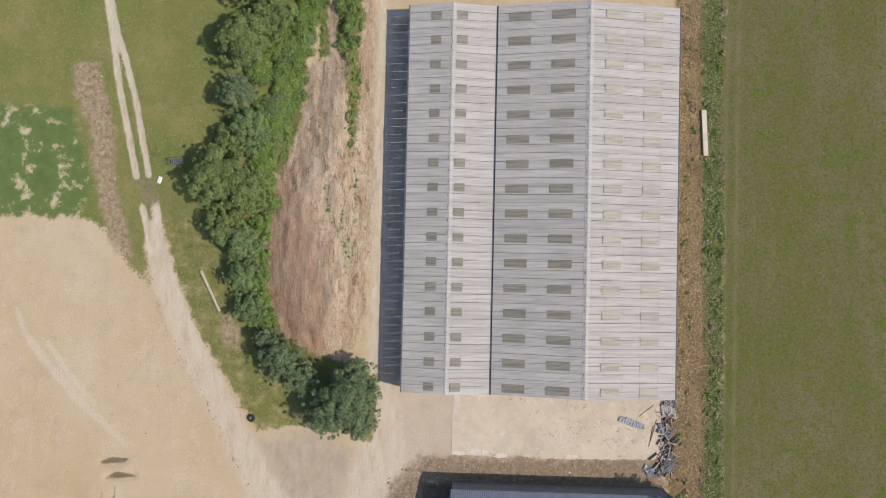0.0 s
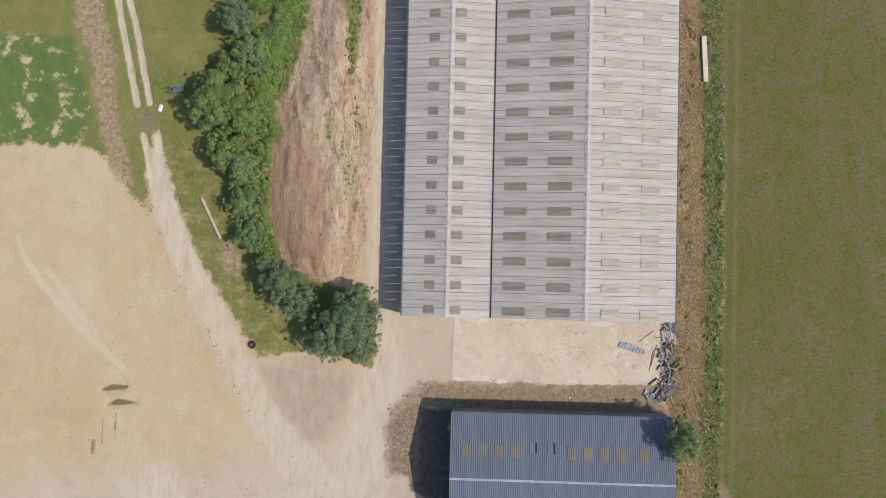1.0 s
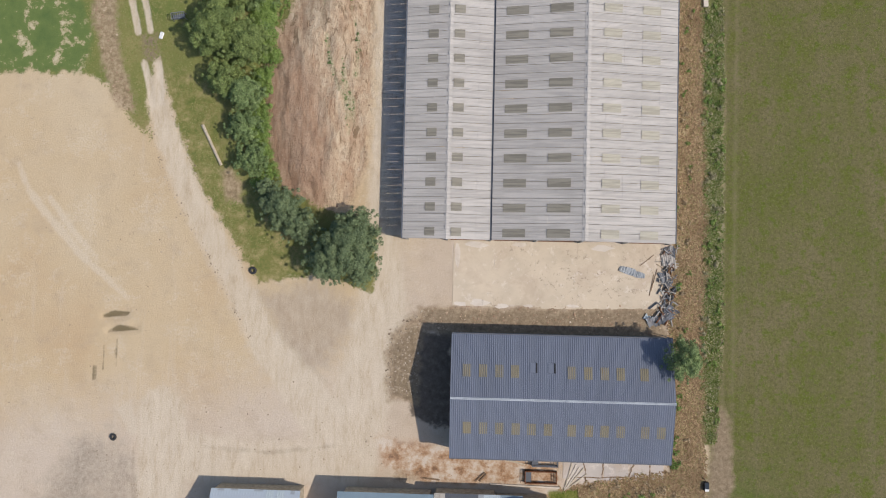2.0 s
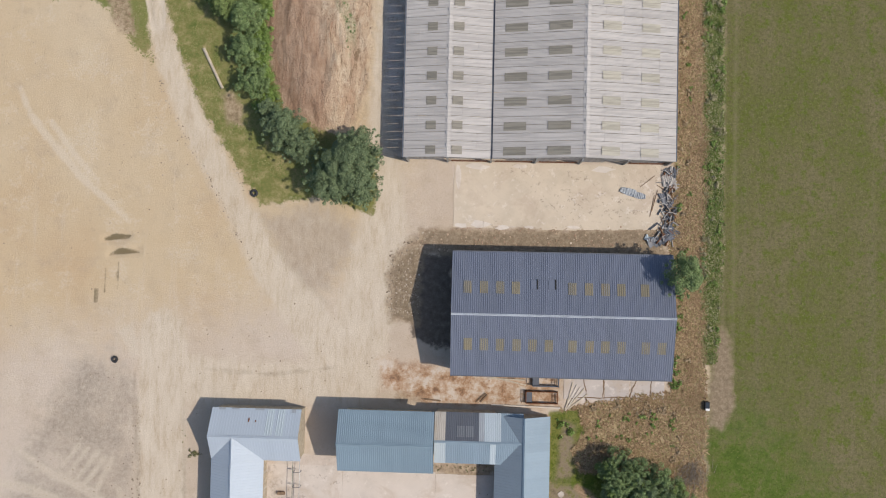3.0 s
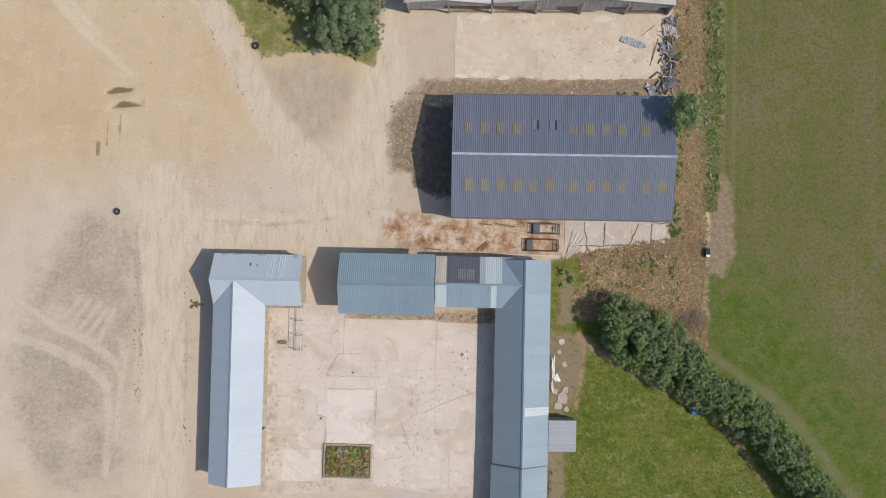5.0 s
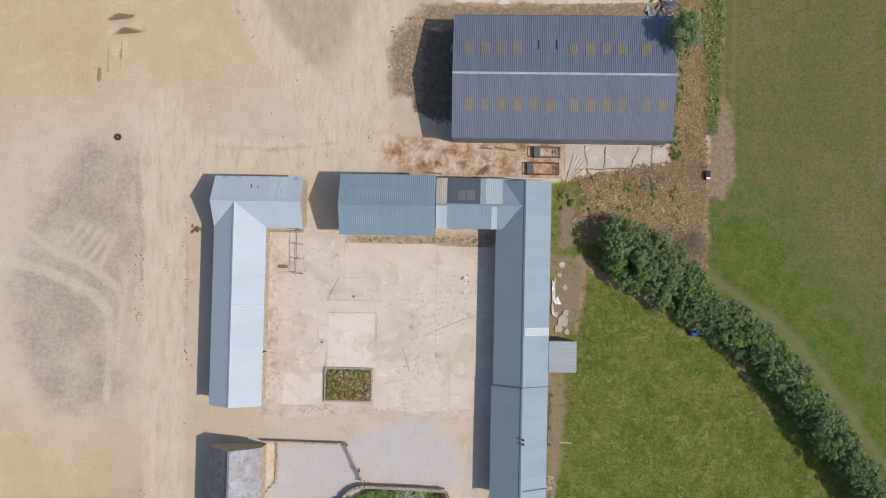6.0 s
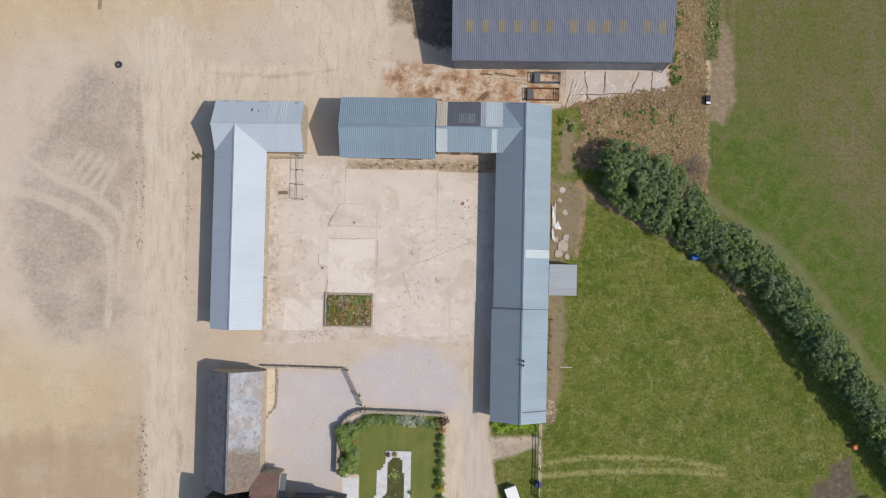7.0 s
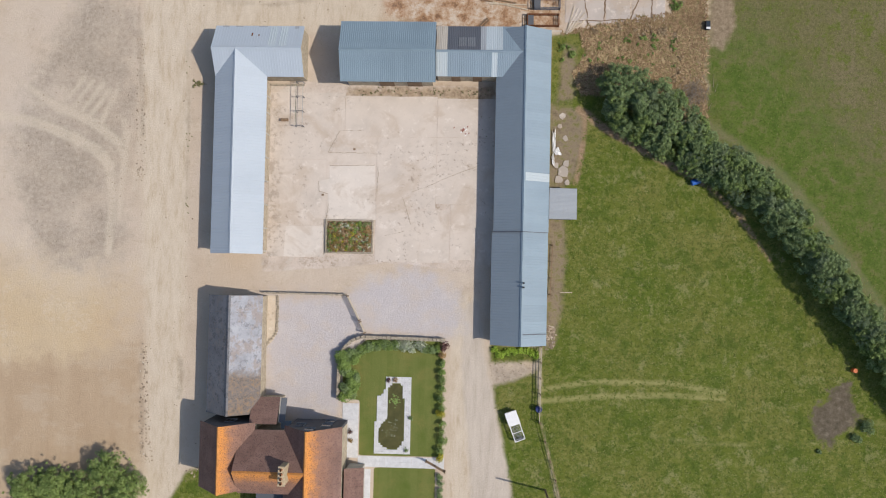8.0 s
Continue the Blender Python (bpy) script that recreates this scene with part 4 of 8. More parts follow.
    for y, d in ((y0 + 0.2, -1), (y1 - 0.2, 1)):
        for xl, xr, xe, zr in spans:
            verts, faces = [], []
            x = xl + 0.15
            i = 0
            rnd = random.Random(int(xl * 10) + d)
            while x < xe - 0.2:
                w = min(0.2, xe - 0.15 - x)
                top = ze + (zr - ze) * (1 - abs(x + w / 2 - xr) / ((xr - xl) if x < xr else (xe - xr))) - 0.06
                bay = int((x + 12) / 4.6)
                low = (2.35 if bay % 3 else 1.25) + rnd.uniform(-0.05, 0.05) if d < 0 else 1.1
                if d < 0 and x > 9.0:
                    low = 1.0 if int((x - 9) / 3.2) % 2 == 0 else 2.3
                yy = y + d * (0.03 if i % 2 else 0.0)
                b = len(verts)
                for zz in (low, top):
                    verts += [(x, yy, zz), (x + w - 0.012, yy, zz), (x + w - 0.012, yy + d * 0.025, zz), (x, yy + d * 0.025, zz)]
                faces += [(b, b + 1, b + 5, b + 4), (b + 1, b + 2, b + 6, b + 5), (b + 2, b + 3, b + 7, b + 6), (b + 3, b, b + 4, b + 7), (b + 3, b + 2, b + 1, b), (b + 4, b + 5, b + 6, b + 7)]
                x += w
                i += 1
            ob = under(new("gable_boarding", mesh_from("gable_boarding", verts, faces, M_BOARD)), barn)
            tagged(ob, kind="stuff")
    for y in (y0 + 0.1, y1 - 0.1):
        for x in (-11.6, -6.7, -1.43, 4.0, 9.4, 14.8, 20.0):
            part("stanchion", box(x - 0.11, y - 0.11, -0.1, x + 0.11, y + 0.11, 3.5, 0.015), M_STEEL, barn)
    # field of feed rails along the open gable
    for x0, x1 in ((-6.3, -1.8), (-1.0, 3.6), (4.4, 9.0), (15.2, 19.6)):
        bm = bmesh.new()
        for z in (0.5, 0.9, 1.3):
            bar_between(bm, (x0, y0 + 0.1, z), (x1, y0 + 0.1, z), 0.05, round_=True, seg=6)
        part("rail", bm, M_RUST, barn)
    return barn


build_barn()


# --- the blue-grey steel shed
def build_shed():
    x0, x1, ys, yr, yn, ze, zr = -5.78, 19.9, -39.5, -32.28, -25.05, 4.4, 6.2
    shed = empty("steel_shed", (7, -32.3, 0), "portal-framed shed with blue-grey box-profile steel roof", "shed")
    gable_roof(shed, (x0, yr), (x1, yr), yn - yr, yr - ys, ze, zr, 0.987, 0.247, 0.045, M_SLATE_STEEL, ribs=True)
    ridge_caps(shed, (x0, yr), (x1, yr), zr + 0.01, 0.26, 0.04, M_RIDGE_WORN, 3.2)
    upn, ups = Vector((0, yr - yn, zr - ze)), Vector((0, yr - ys, zr - ze))
    me = corrugated("rooflight", 0.96, 1.45, 0.24, 0.04, M_YELLOW_LIGHT, ribs=True)
    for x in (-3.92, -2.02, -0.18, 1.65, 8.17, 10.05, 11.93, 13.74, 16.45):
        c = Vector((x + 0.48, yn, ze)) + upn * 0.47
        shared("rooflight", me, slope_frame(c + Vector((0, 0, 0.035)), (-1, 0, 0), upn), shed)
    for x in (-3.78, -1.94, -0.05, 1.85, 3.67, 5.56, 8.28, 10.23, 12.04, 13.84, 16.61, 18.48):
        c = Vector((x - 0.48, ys, ze)) + ups * 0.42
        shared("rooflight", me, slope_frame(c + Vector((0, 0, 0.035)), (1, 0, 0), ups), shed)
    for x in (3.67, 5.76):
        f = slope_frame(Vector((x + 0.4, yn, ze)) + upn * 0.43, (-1, 0, 0), upn)
        hatch = part("vent_hatch", box(0, 0, 0, 0.72, 1.15, 0.07, 0.02, f), M_SLATE_STEEL, shed)
        part("vent_slot", box(-0.13, 0, 0.0, -0.005, 1.15, 0.14, 0.0, f), M_DARK, hatch)
    solid_walls(shed, x0, ys, x1, yn, ze, zr, "x", M_CLAD, 0.12, yr)
    gutter(shed, (x0, ys - 0.06), (x1, ys - 0.06), ze - 0.06, M_DARK_TIN)
    gutter(shed, (x0, yn + 0.06), (x1, yn + 0.06), ze - 0.06, M_DARK_TIN)
    for y in (ys - 0.1, yn + 0.1):
        part("downpipe", bar_between(bmesh.new(), (x1 - 0.3, y, -0.05), (x1 - 0.3, y, ze - 0.1), 0.1, round_=True), M_DARK_TIN, shed)


build_shed()


# --- courtyard ranges
def build_west_range():
    b = empty("west_range", (-31, -58, 0), "L-shaped stable range with pale blue-white steel roofs", "stables")
    gable_roof(b, (-34.2, -47.45), (-23.45, -47.45), 3.15, 3.0, 3.1, 4.9, 0.98, 0.33, 0.007, M_WHITE_STEEL, ribs=True)
    gable_roof(b, (-31.25, -71.8), (-31.25, -47.6), 2.95, 3.4, 3.1, 4.86, 1.0, 0.33, 0.014, M_WHITE_STEEL, ribs=True)
    ridge_caps(b, (-34.2, -47.45), (-23.45, -47.45), 4.9, 0.4, 0.1, M_WHITE_STEEL, 2.7)
    ridge_caps(b, (-31.25, -71.8), (-31.25, -47.6), 4.86, 0.4, 0.1, M_WHITE_STEEL, 3.0)
    solid_walls(b, -34.2, -50.4, -23.45, -44.3, 3.1, 4.9, "x", M_STONEWALL, 0.4, -47.45, 0.2)
    # long block: solid back wall, open front on posts
    part("back_wall", box(-34.0, -71.6, -0.1, -33.6, -50.6, 3.02), M_STONEWALL, b)
    part("gable_wall", wall_prism([(-33.6, -71.6, -0.1), (-28.3, -71.6, -0.1), (-28.3, -71.6, 3.0), (-31.25, -71.6, 4.72), (-33.6, -71.6, 3.3)], 0.4, (0, 1, 0)), M_STONEWALL, b)
    part("inner_wall", box(-28.6, -52.5, -0.1, -28.25, -50.6, 3.0), M_STONEWALL, b)
    ys = [-71.4, -68.6, -65.7, -62.8, -59.9, -57.0, -54.4, -52.4]
    for y in ys:
        part("post", box(-28.4, y - 0.08, -0.1, -28.2, y + 0.08, 3.0, 0.02), M_RENDER, b)
    part("beam", box(-28.42, -71.5, 2.75, -28.18, -52.2, 3.0), M_OLDWOOD, b)
    for ya, yb in zip(ys[:-1], ys[1:]):
        if (ya, yb) != (ys[2], ys[3]):
            part("half_wall", box(-28.4, ya + 0.1, -0.1, -28.22, yb - 0.1, 1.5, 0.02), M_STONEWALL, b)
    # patched pale sheets on the yard end
    up = Vector((0, -3.15, 1.8))
    me = corrugated("patch_sheet", 0.9, up.length * 0.9, 0.3, 0.03, M_CLEAR, True)
    for x in (-25.3, -26.6):
        shared("patch_sheet", me, slope_frame(Vector((x, -44.35, 3.14)), (-1, 0, 0), up), b)
    # lifted and rusted sheet ends along the back eave
    for x, w, l, mt, f in ((-24.1, 0.5, 0.45, M_GREY_TIN, 0.0), (-27.9, 1.1, 0.22, M_GREY_TIN, 0.0), (-29.5, 0.16, 0.5, M_RUST, 0.33), (-30.9, 0.9, 0.2, M_GREY_TIN, 0.0), (-28.7, 0.12, 0.25, M_RUST, 0.4), (-32.6, 0.8, 0.25, M_GREY_TIN, 0.0)):
        me = corrugated("patch_sheet", w, l, 0.3, 0.02, mt, True)
        shared("patch_sheet", me, slope_frame(Vector((x, -44.3, 3.12)) + up * f, (-1, 0, 0), up), b)


def build_mid_block():
    b = empty("middle_range", (-13, -47.6, 0), "tall farm range with blue-grey corrugated steel roof", "farm building")
    gable_roof(b, (-18.85, -47.7), (-7.53, -47.7), 3.75, 3.45, 4.0, 5.5, 0.945, 0.236, 0.026, M_BLUE_STEEL, ribs=True)
    ridge_caps(b, (-18.85, -47.7), (-7.53, -47.7), 5.5, 0.34, 0.08, M_BLUE_STEEL, 2.8)
    solid_walls(b, -18.85, -51.15, -7.53, -43.95, 4.0, 5.5, "x", M_STONEWALL, 0.45, -47.7, 0.5)
    for x in (-13.6, -10.2):
        part("lintel_door", box(x - 0.9, -50.72, 0.0, x + 0.9, -50.64, 2.3, 0.01), M_OLDWOOD, b)


def build_link():
    b = empty("link_range", (-2.5, -47.3, 0), "low link building with patched tin and steel sheets", "farm building")

    def pick(side, i, n):
        x = -7.5 + 10.4 * (i + 0.5) / n
        if side == 0:
            if x < -6.2:
                return M_CREAM_TIN
            if x < -2.3:
                return M_DARK_TIN
            if x < -1.5:
                return M_GREY_TIN
            if x < 0.6:
                return M_CLEAR
            return M_TEAL_STEEL
        if x < -6.2:
            return M_CLEAR
        if -1.25 < x < -0.4:
            return M_CLEAR
        return M_TEAL_STEEL

    gable_roof(b, (-7.5, -47.4), (3.0, -47.4), 3.3, 2.75, 2.84, 4.02, 0.66, 0.22, 0.02, M_TEAL_STEEL, ribs=True, pick=pick)
    ridge_caps(b, (-7.5, -47.4), (2.9, -47.4), 4.02, 0.3, 0.06, M_TEAL_STEEL, 2.6)
    part("side_wall", box(-7.4, -44.6, -0.1, -0.3, -44.25, 2.8), M_STONEWALL, b)
    part("side_wall", box(-7.4, -50.0, -0.1, -0.3, -49.65, 2.75), M_STONEWALL, b)
    for x in (-5.2, -2.6):
        part("stable_door", box(x - 0.55, -50.05, 0.0, x + 0.55, -50.0, 2.1, 0.01), M_OLDWOOD, b)
    up = Vector((0, -3.3, 1.18))
    me = corrugated("rooflight", 0.95, 1.3, 0.24, 0.03, M_SMOKE, True)
    for x in (-3.3, -4.35):
        shared("rooflight", me, slope_frame(Vector((x + 0.4, -45.6, 2.84 + 1.5 * 0.36 + 0.03)), (-1, 0, 0), up), b)


def build_east_range():
    b = empty("east_range", (2.9, -63, 0), "long stable range with faded blue steel roofs", "stables")

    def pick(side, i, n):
        # west slope: greyer sheets with part of its shade in the colour
        return M_LEAD_SHADE_STEEL if side == 0 else M_TEAL_STEEL

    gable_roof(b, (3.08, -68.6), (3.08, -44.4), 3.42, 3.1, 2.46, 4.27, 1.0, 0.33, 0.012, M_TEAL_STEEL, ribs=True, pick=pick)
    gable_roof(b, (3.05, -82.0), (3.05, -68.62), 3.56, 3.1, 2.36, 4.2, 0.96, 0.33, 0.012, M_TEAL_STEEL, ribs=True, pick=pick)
    ridge_caps(b, (3.08, -68.6), (3.08, -44.4), 4.27, 0.36, 0.08, M_TEAL_STEEL, 3.0)
    ridge_caps(b, (3.05, -82.0), (3.05, -68.62), 4.2, 0.36, 0.08, M_TEAL_STEEL, 3.0)
    solid_walls(b, -0.34, -82.0, 6.18, -44.4, 2.4, 4.2, "y", M_STONEWALL, 0.4, 3.08, 0.2)
    up = Vector((-3.1, 0, 1.81))
    me = corrugated("pale_strip", 0.98, up.length, 0.33, 0.025, M_CLEAR, True)
    shared("pale_strip", me, slope_frame(Vector((6.18, -62.6, 2.5)), (0, 1, 0), up), b)
    for y in (-53.4, -57.2, -61.0, -64.8, -71.5, -75.5, -79.0):
        part("stable_door", box(-0.2, y - 0.6, 0.0, -0.13, y + 0.6, 2.0, 0.01), M_OLDWOOD, b)
    part("flue", bar_between(bmesh.new(), (3.25, -74.6, 4.1), (3.25, -74.6, 4.75), 0.22, round_=True), M_DARK, b)
    part("flue", bar_between(bmesh.new(), (3.25, -75.1, 4.1), (3.25, -75.1, 4.7), 0.2, round_=True), M_DARK, b)
    bm = bar_between(bmesh.new(), (-0.5, -68.62, 2.5), (3.08, -68.62, 4.34), 0.12, 0.1)
    bar_between(bm, (3.08, -68.62, 4.34), (6.16, -68.62, 2.5), 0.07, 0.08)
    part("verge_trim", bm, M_DARK_TIN, b)
    bm = bar_between(bmesh.new(), (3.05, -80.6, 4.25), (6.16, -80.6, 2.43), 0.1, 0.05)
    part("flashing", bm, M_DARK_TIN, b)
    # small lean-to shed on the paddock side
    s = empty("tool_shed", (8, -65, 0), "small grey corrugated lean-to shed against the range", "shed")
    upl = Vector((-3.3, 0, 0.35))
    me = corrugated("roof_sheet", 0.92, upl.length, 0.15, 0.03, M_GREY_TIN)
    for i in range(4):
        shared("roof_sheet", me, slope_frame(Vector((9.52, -66.95 + i * 0.92, 2.15)), (0, 1, 0), upl), s)
    part("wall", box(9.25, -66.8, -0.1, 9.37, -63.3, 2.1), M_CLAD, s)
    part("wall", box(6.25, -66.85, -0.1, 9.25, -66.73, 2.1), M_CLAD, s)
    part("wall", box(6.25, -63.42, -0.1, 9.25, -63.3, 2.1), M_CLAD, s)


build_west_range()
build_mid_block()
build_link()
build_east_range()


# --- old stone outbuilding
def lichen_slate(name, base, lichen, amount, warm=None):
    m = Mat(name, 0.85, 0, 0.25)
    a, f = m.noise(0.55, 6, 0.68), m.noise(5.0, 5, 0.7)
    c = m.ramp(a, [(0.3, tuple(v * 0.75 for v in base)), (0.7, tuple(min(1, v * 1.15) for v in base))])
    c = m.mix(m.math("MULTIPLY", m.step(m.noise(0.7, 7, 0.74, "World", (1, 0.8, 1)), 0.48, 0.6), amount), c, lichen)
    c = m.mix(m.math("MULTIPLY", m.step(m.noise(1.5, 7, 0.76), 0.53, 0.6), 0.7), c, tuple(v * 0.5 for v in base))
    if warm:
        sep = m.t.nodes.new("ShaderNodeSeparateXYZ")
        m.link(m.coords("World"), sep.inputs[0])
        y = m.math("ADD", sep.outputs[1], m.math("MULTIPLY", m.math("SUBTRACT", m.noise(0.6, 6, 0.7), 0.5), 3.5))
        c = m.mix(m.math("MULTIPLY", m.step(m.math("MULTIPLY", y, -1.0), 85.2, 86.6), 0.85), c, m.ramp(m.noise(3.0, 6, 0.75), [(0.36, (0.085, 0.075, 0.068)), (0.5, (0.165, 0.132, 0.106)), (0.62, (0.27, 0.17, 0.085))]))
    c = m.mix(m.math("MULTIPLY", m.step(f, 0.52, 0.7), 0.35), c, tuple(v * 0.45 for v in base))
    m.colour(c).bump(f, 0.03, 0.6)
    return m.m


# west slate darkened for its grazing sun; east slate pale with real lichen
M_SHADED_SLATE = lichen_slate("old_shaded_slate", (0.165, 0.17, 0.185), (0.19, 0.165, 0.15), 0.5)
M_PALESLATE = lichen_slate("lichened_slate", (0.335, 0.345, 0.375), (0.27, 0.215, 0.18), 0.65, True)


def plank_roof(parent, corner, along, up, n_along, n_up, mat, pick=None, name="slate_panel", lip=0.05):
    """Slating laid in short overlapping panels, so that every course casts its edge."""
    along, up = Vector(along), Vector(up)
    w, l = along.length / n_along, up.length / n_up
    cache = {}
    for i in range(n_along):
        for j in range(n_up):
            mt = pick(i, j) if pick else mat
            if mt.name not in cache:
                verts = [(0, -0.05, 0.0), (w - 0.01, -0.05, 0.0), (w - 0.01, l, 0.0), (0, l, 0.0),
                         (0, -0.05, lip), (w - 0.01, -0.05, lip), (w - 0.01, l, 0.015), (0, l, 0.015)]
                cache[mt.name] = mesh_from(name, verts, [(4, 5, 6, 7), (0, 1, 5, 4), (1, 2, 6, 5), (2, 3, 7, 6), (3, 0, 4, 7), (3, 2, 1, 0)], mt)
            c = Vector(corner) + along * (i / n_along) + up * (j / n_up)
            shared(name, cache[mt.name], slope_frame(c, along, up), parent)


def build_stone_barn():
    b = empty("stone_outbuilding", (-31, -83.7, 0), "old stone outbuilding with lichened slate roof", "outbuilding")
    y0, y1 = -90.8, -76.75
    # west slope in the darker slate, its shade included in the colour
    plank_roof(b, (-34.15, y1, 2.97), (0, y0 - y1, 0), (3.15, 0, 2.45), 7, 12, M_SHADED_SLATE, lip=0.02)
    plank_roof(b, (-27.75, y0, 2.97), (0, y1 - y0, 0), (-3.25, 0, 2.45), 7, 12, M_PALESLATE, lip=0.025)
    ridge_caps(b, (-31.0, y0), (-31.0, y1), 5.45, 0.36, 0.14, M_SHADED_SLATE, 0.6)
    solid_walls(b, -34.15, y0, -27.75, y1, 2.97, 5.42, "y", M_STONEWALL, 0.45, -31.0, 0.15)


build_stone_barn()

# ------------------------------------------------------------------ farmhouse
def tile_material(name, orange):
    m = Mat(name, 0.85, 0, 0.2)
    a, f = m.noise(0.7, 6, 0.68), m.noise(6.0, 5, 0.75)
    c = m.ramp(a, [(0.3, (0.165, 0.098, 0.08)), (0.7, (0.245, 0.152, 0.124))])
    c = m.mix(m.math("MULTIPLY", m.rand(), 0.25), c, (0.10, 0.07, 0.06))
    if orange:
        sep = m.t.nodes.new("ShaderNodeSeparateXYZ")
        m.link(m.coords("World"), sep.inputs[0])
        h = m.math("ADD", sep.outputs[2], m.math("MULTIPLY", m.math("SUBTRACT", m.noise(1.2, 5, 0.7), 0.5), 2.2))
        c = m.mix(m.math("MULTIPLY", m.step(h, 5.4, 7.6), 0.5), c, (0.36, 0.185, 0.11))
        c = m.mix(m.math("MULTIPLY", m.step(h, 7.0, 8.5), 0.92), c, (0.62, 0.255, 0.06))
    c = m.mix(m.math("MULTIPLY", m.step(f, 0.52, 0.6), 0.6), c, (0.075, 0.052, 0.045))
    m.colour(c).bump(f, 0.03, 0.6)
    return m.m


M_TILE = tile_material("brown_clay_tiles", False)
M_TILE_O = tile_material("orange_lichened_tiles", True)
# dark grey that puts the north gables' shade into the wall colour
M_SHADED_GABLE = plain("shaded_gable", (0.085, 0.088, 0.1), 0.7, 0, 0.25, 2.5)
M_BRICK = plain("cream_brick", (0.47, 0.38, 0.25), 0.9, 0, 0.2, 5.0)
M_POT = plain("clay_pot", (0.36, 0.17, 0.09), 0.8, 0, 0.2, 5.0)
M_ORANGE_RIDGE = plain("orange_ridge_tile", (0.55, 0.24, 0.07), 0.85, 0, 0.25, 3.0)


def window_unit(parent, x, y, z, w, h, axis="y"):
    """A white casement set on a north or south wall, with its pane and sill."""
    win = part("window", box(x - w / 2, y, z, x + w / 2, y + 0.10, z + h, 0.01), M_CLAD, parent)
    part("pane", box(x - w / 2 + 0.07, y + 0.10, z + 0.07, x - 0.03, y + 0.115, z + h - 0.07), M_GLASS, win)
    part("pane", box(x + 0.03, y + 0.10, z + 0.07, x + w / 2 - 0.07, y + 0.115, z + h - 0.07), M_GLASS, win)
    part("sill", box(x - w / 2 - 0.08, y, z - 0.09, x + w / 2 + 0.08, y + 0.2, z - 0.005), M_CLAD, win)


def build_house():
    h = empty("farmhouse", (-26, -96, 0), "two-storey farmhouse with brown clay tiles and orange lichened ridges", "house")
    ze, zr = 5.12, 8.5
    # west wing
    plank_roof(h, (-34.05, -91.4, ze), (0, -7.6, 0), (3.2, 0, zr - ze), 3, 14, M_TILE, name="tile_course", lip=0.03)
    plank_roof(h, (-27.65, -99.0, ze), (0, 7.6, 0), (-3.2, 0, zr - ze), 3, 14, M_TILE_O, name="tile_course", lip=0.03)
    ridge_caps(h, (-30.85, -99.0), (-30.85, -91.4), zr, 0.34, 0.14, M_ORANGE_RIDGE, 0.45, "ridge_tile")
    # east wing
    plank_roof(h, (-24.1, -91.65, ze), (0, -14.0, 0), (3.15, 0, zr - ze), 5, 14, M_TILE, name="tile_course", lip=0.03)
    plank_roof(h, (-17.45, -105.65, ze), (0, 14.0, 0), (-3.5, 0, zr - ze), 5, 14, M_TILE_O, name="tile_course", lip=0.03)
    ridge_caps(h, (-20.95, -105.65), (-20.95, -91.65), zr, 0.34, 0.14, M_ORANGE_RIDGE, 0.45, "ridge_tile")
    # main block between the wings
    plank_roof(h, (-20.95, -92.3, ze), (-8.3, 0, 0), (0, -4.1, 3.32), 4, 14, M_TILE, name="tile_course", lip=0.03)
    plank_roof(h, (-29.25, -99.3, 6.0), (8.3, 0, 0), (0, 2.9, 2.44), 4, 10, M_TILE_O, name="tile_course", lip=0.03)
    ridge_caps(h, (-29.2, -96.4), (-21.1, -96.4), 8.46, 0.34, 0.14, M_ORANGE_RIDGE, 0.45, "ridge_tile")
    part("wall", wall_prism([(-29.1, -92.6, 5.1), (-29.1, -99.1, 5.1), (-29.1, -99.1, 6.0), (-29.1, -96.4, 8.35), (-29.1, -92.6, 5.3)], 0.25, (1, 0, 0)), M_RENDER, h)
    part("flat_roof", box(-27.8, -104.5, 3.2, -23.95, -99.2, 3.35, 0.02), M_DARK_TIN, h)
    # walls
    for x0, x1, y0, y1, r in ((-33.85, -27.85, -98.8, -91.6, -30.85), (-23.9, -17.65, -105.4, -91.85, -20.95)):
        # north gable, coloured darker than the other walls to stand for shade
        part("wall", wall_prism([(x0, y1, -0.1), (x1, y1, -0.1), (x1, y1, ze - 0.05), (r, y1, zr - 0.1), (x0, y1, ze - 0.05)], 0.35, (0, -1, 0)), M_SHADED_GABLE, h, "north gable wall with its shade in the colour")
        part("wall", wall_prism([(x0, y0, -0.1), (x1, y0, -0.1), (x1, y0, ze - 0.05), (r, y0, zr - 0.1), (x0, y0, ze - 0.05)], 0.35, (0, 1, 0)), M_STONEWALL, h)
        part("wall", box(x0, y0 + 0.35, -0.1, x0 + 0.35, y1 - 0.35, ze - 0.05), M_STONEWALL, h)
        part("wall", box(x1 - 0.35, y0 + 0.35, -0.1, x1, y1 - 0.35, ze - 0.05), M_STONEWALL, h)
    part("wall", box(-27.85, -92.9, -0.1, -23.9, -92.55, ze - 0.05), M_STONEWALL, h)
    part("wall", box(-27.85, -99.2, -0.1, -23.9, -98.85, 5.95), M_STONEWALL, h)
    for x, z in ((-22.6, 3.4), (-19.5, 3.4), (-21.0, 5.9), (-19.5, 0.9)):
        window_unit(h, x, -91.85, z, 1.1, 1.2)
    window_unit(h, -30.9, -91.6, 3.3, 1.1, 1.2)
    # chimney with a row of four pots
    stack = part("chimney", box(-23.6, -97.35, 6.5, -22.9, -95.3, 9.6, 0.03), M_BRICK, h)
    bm = box(-23.66, -97.42, 9.6, -22.84, -95.23, 9.72, 0.02)
    part("chimney_cap", bm, M_BRICK, stack)
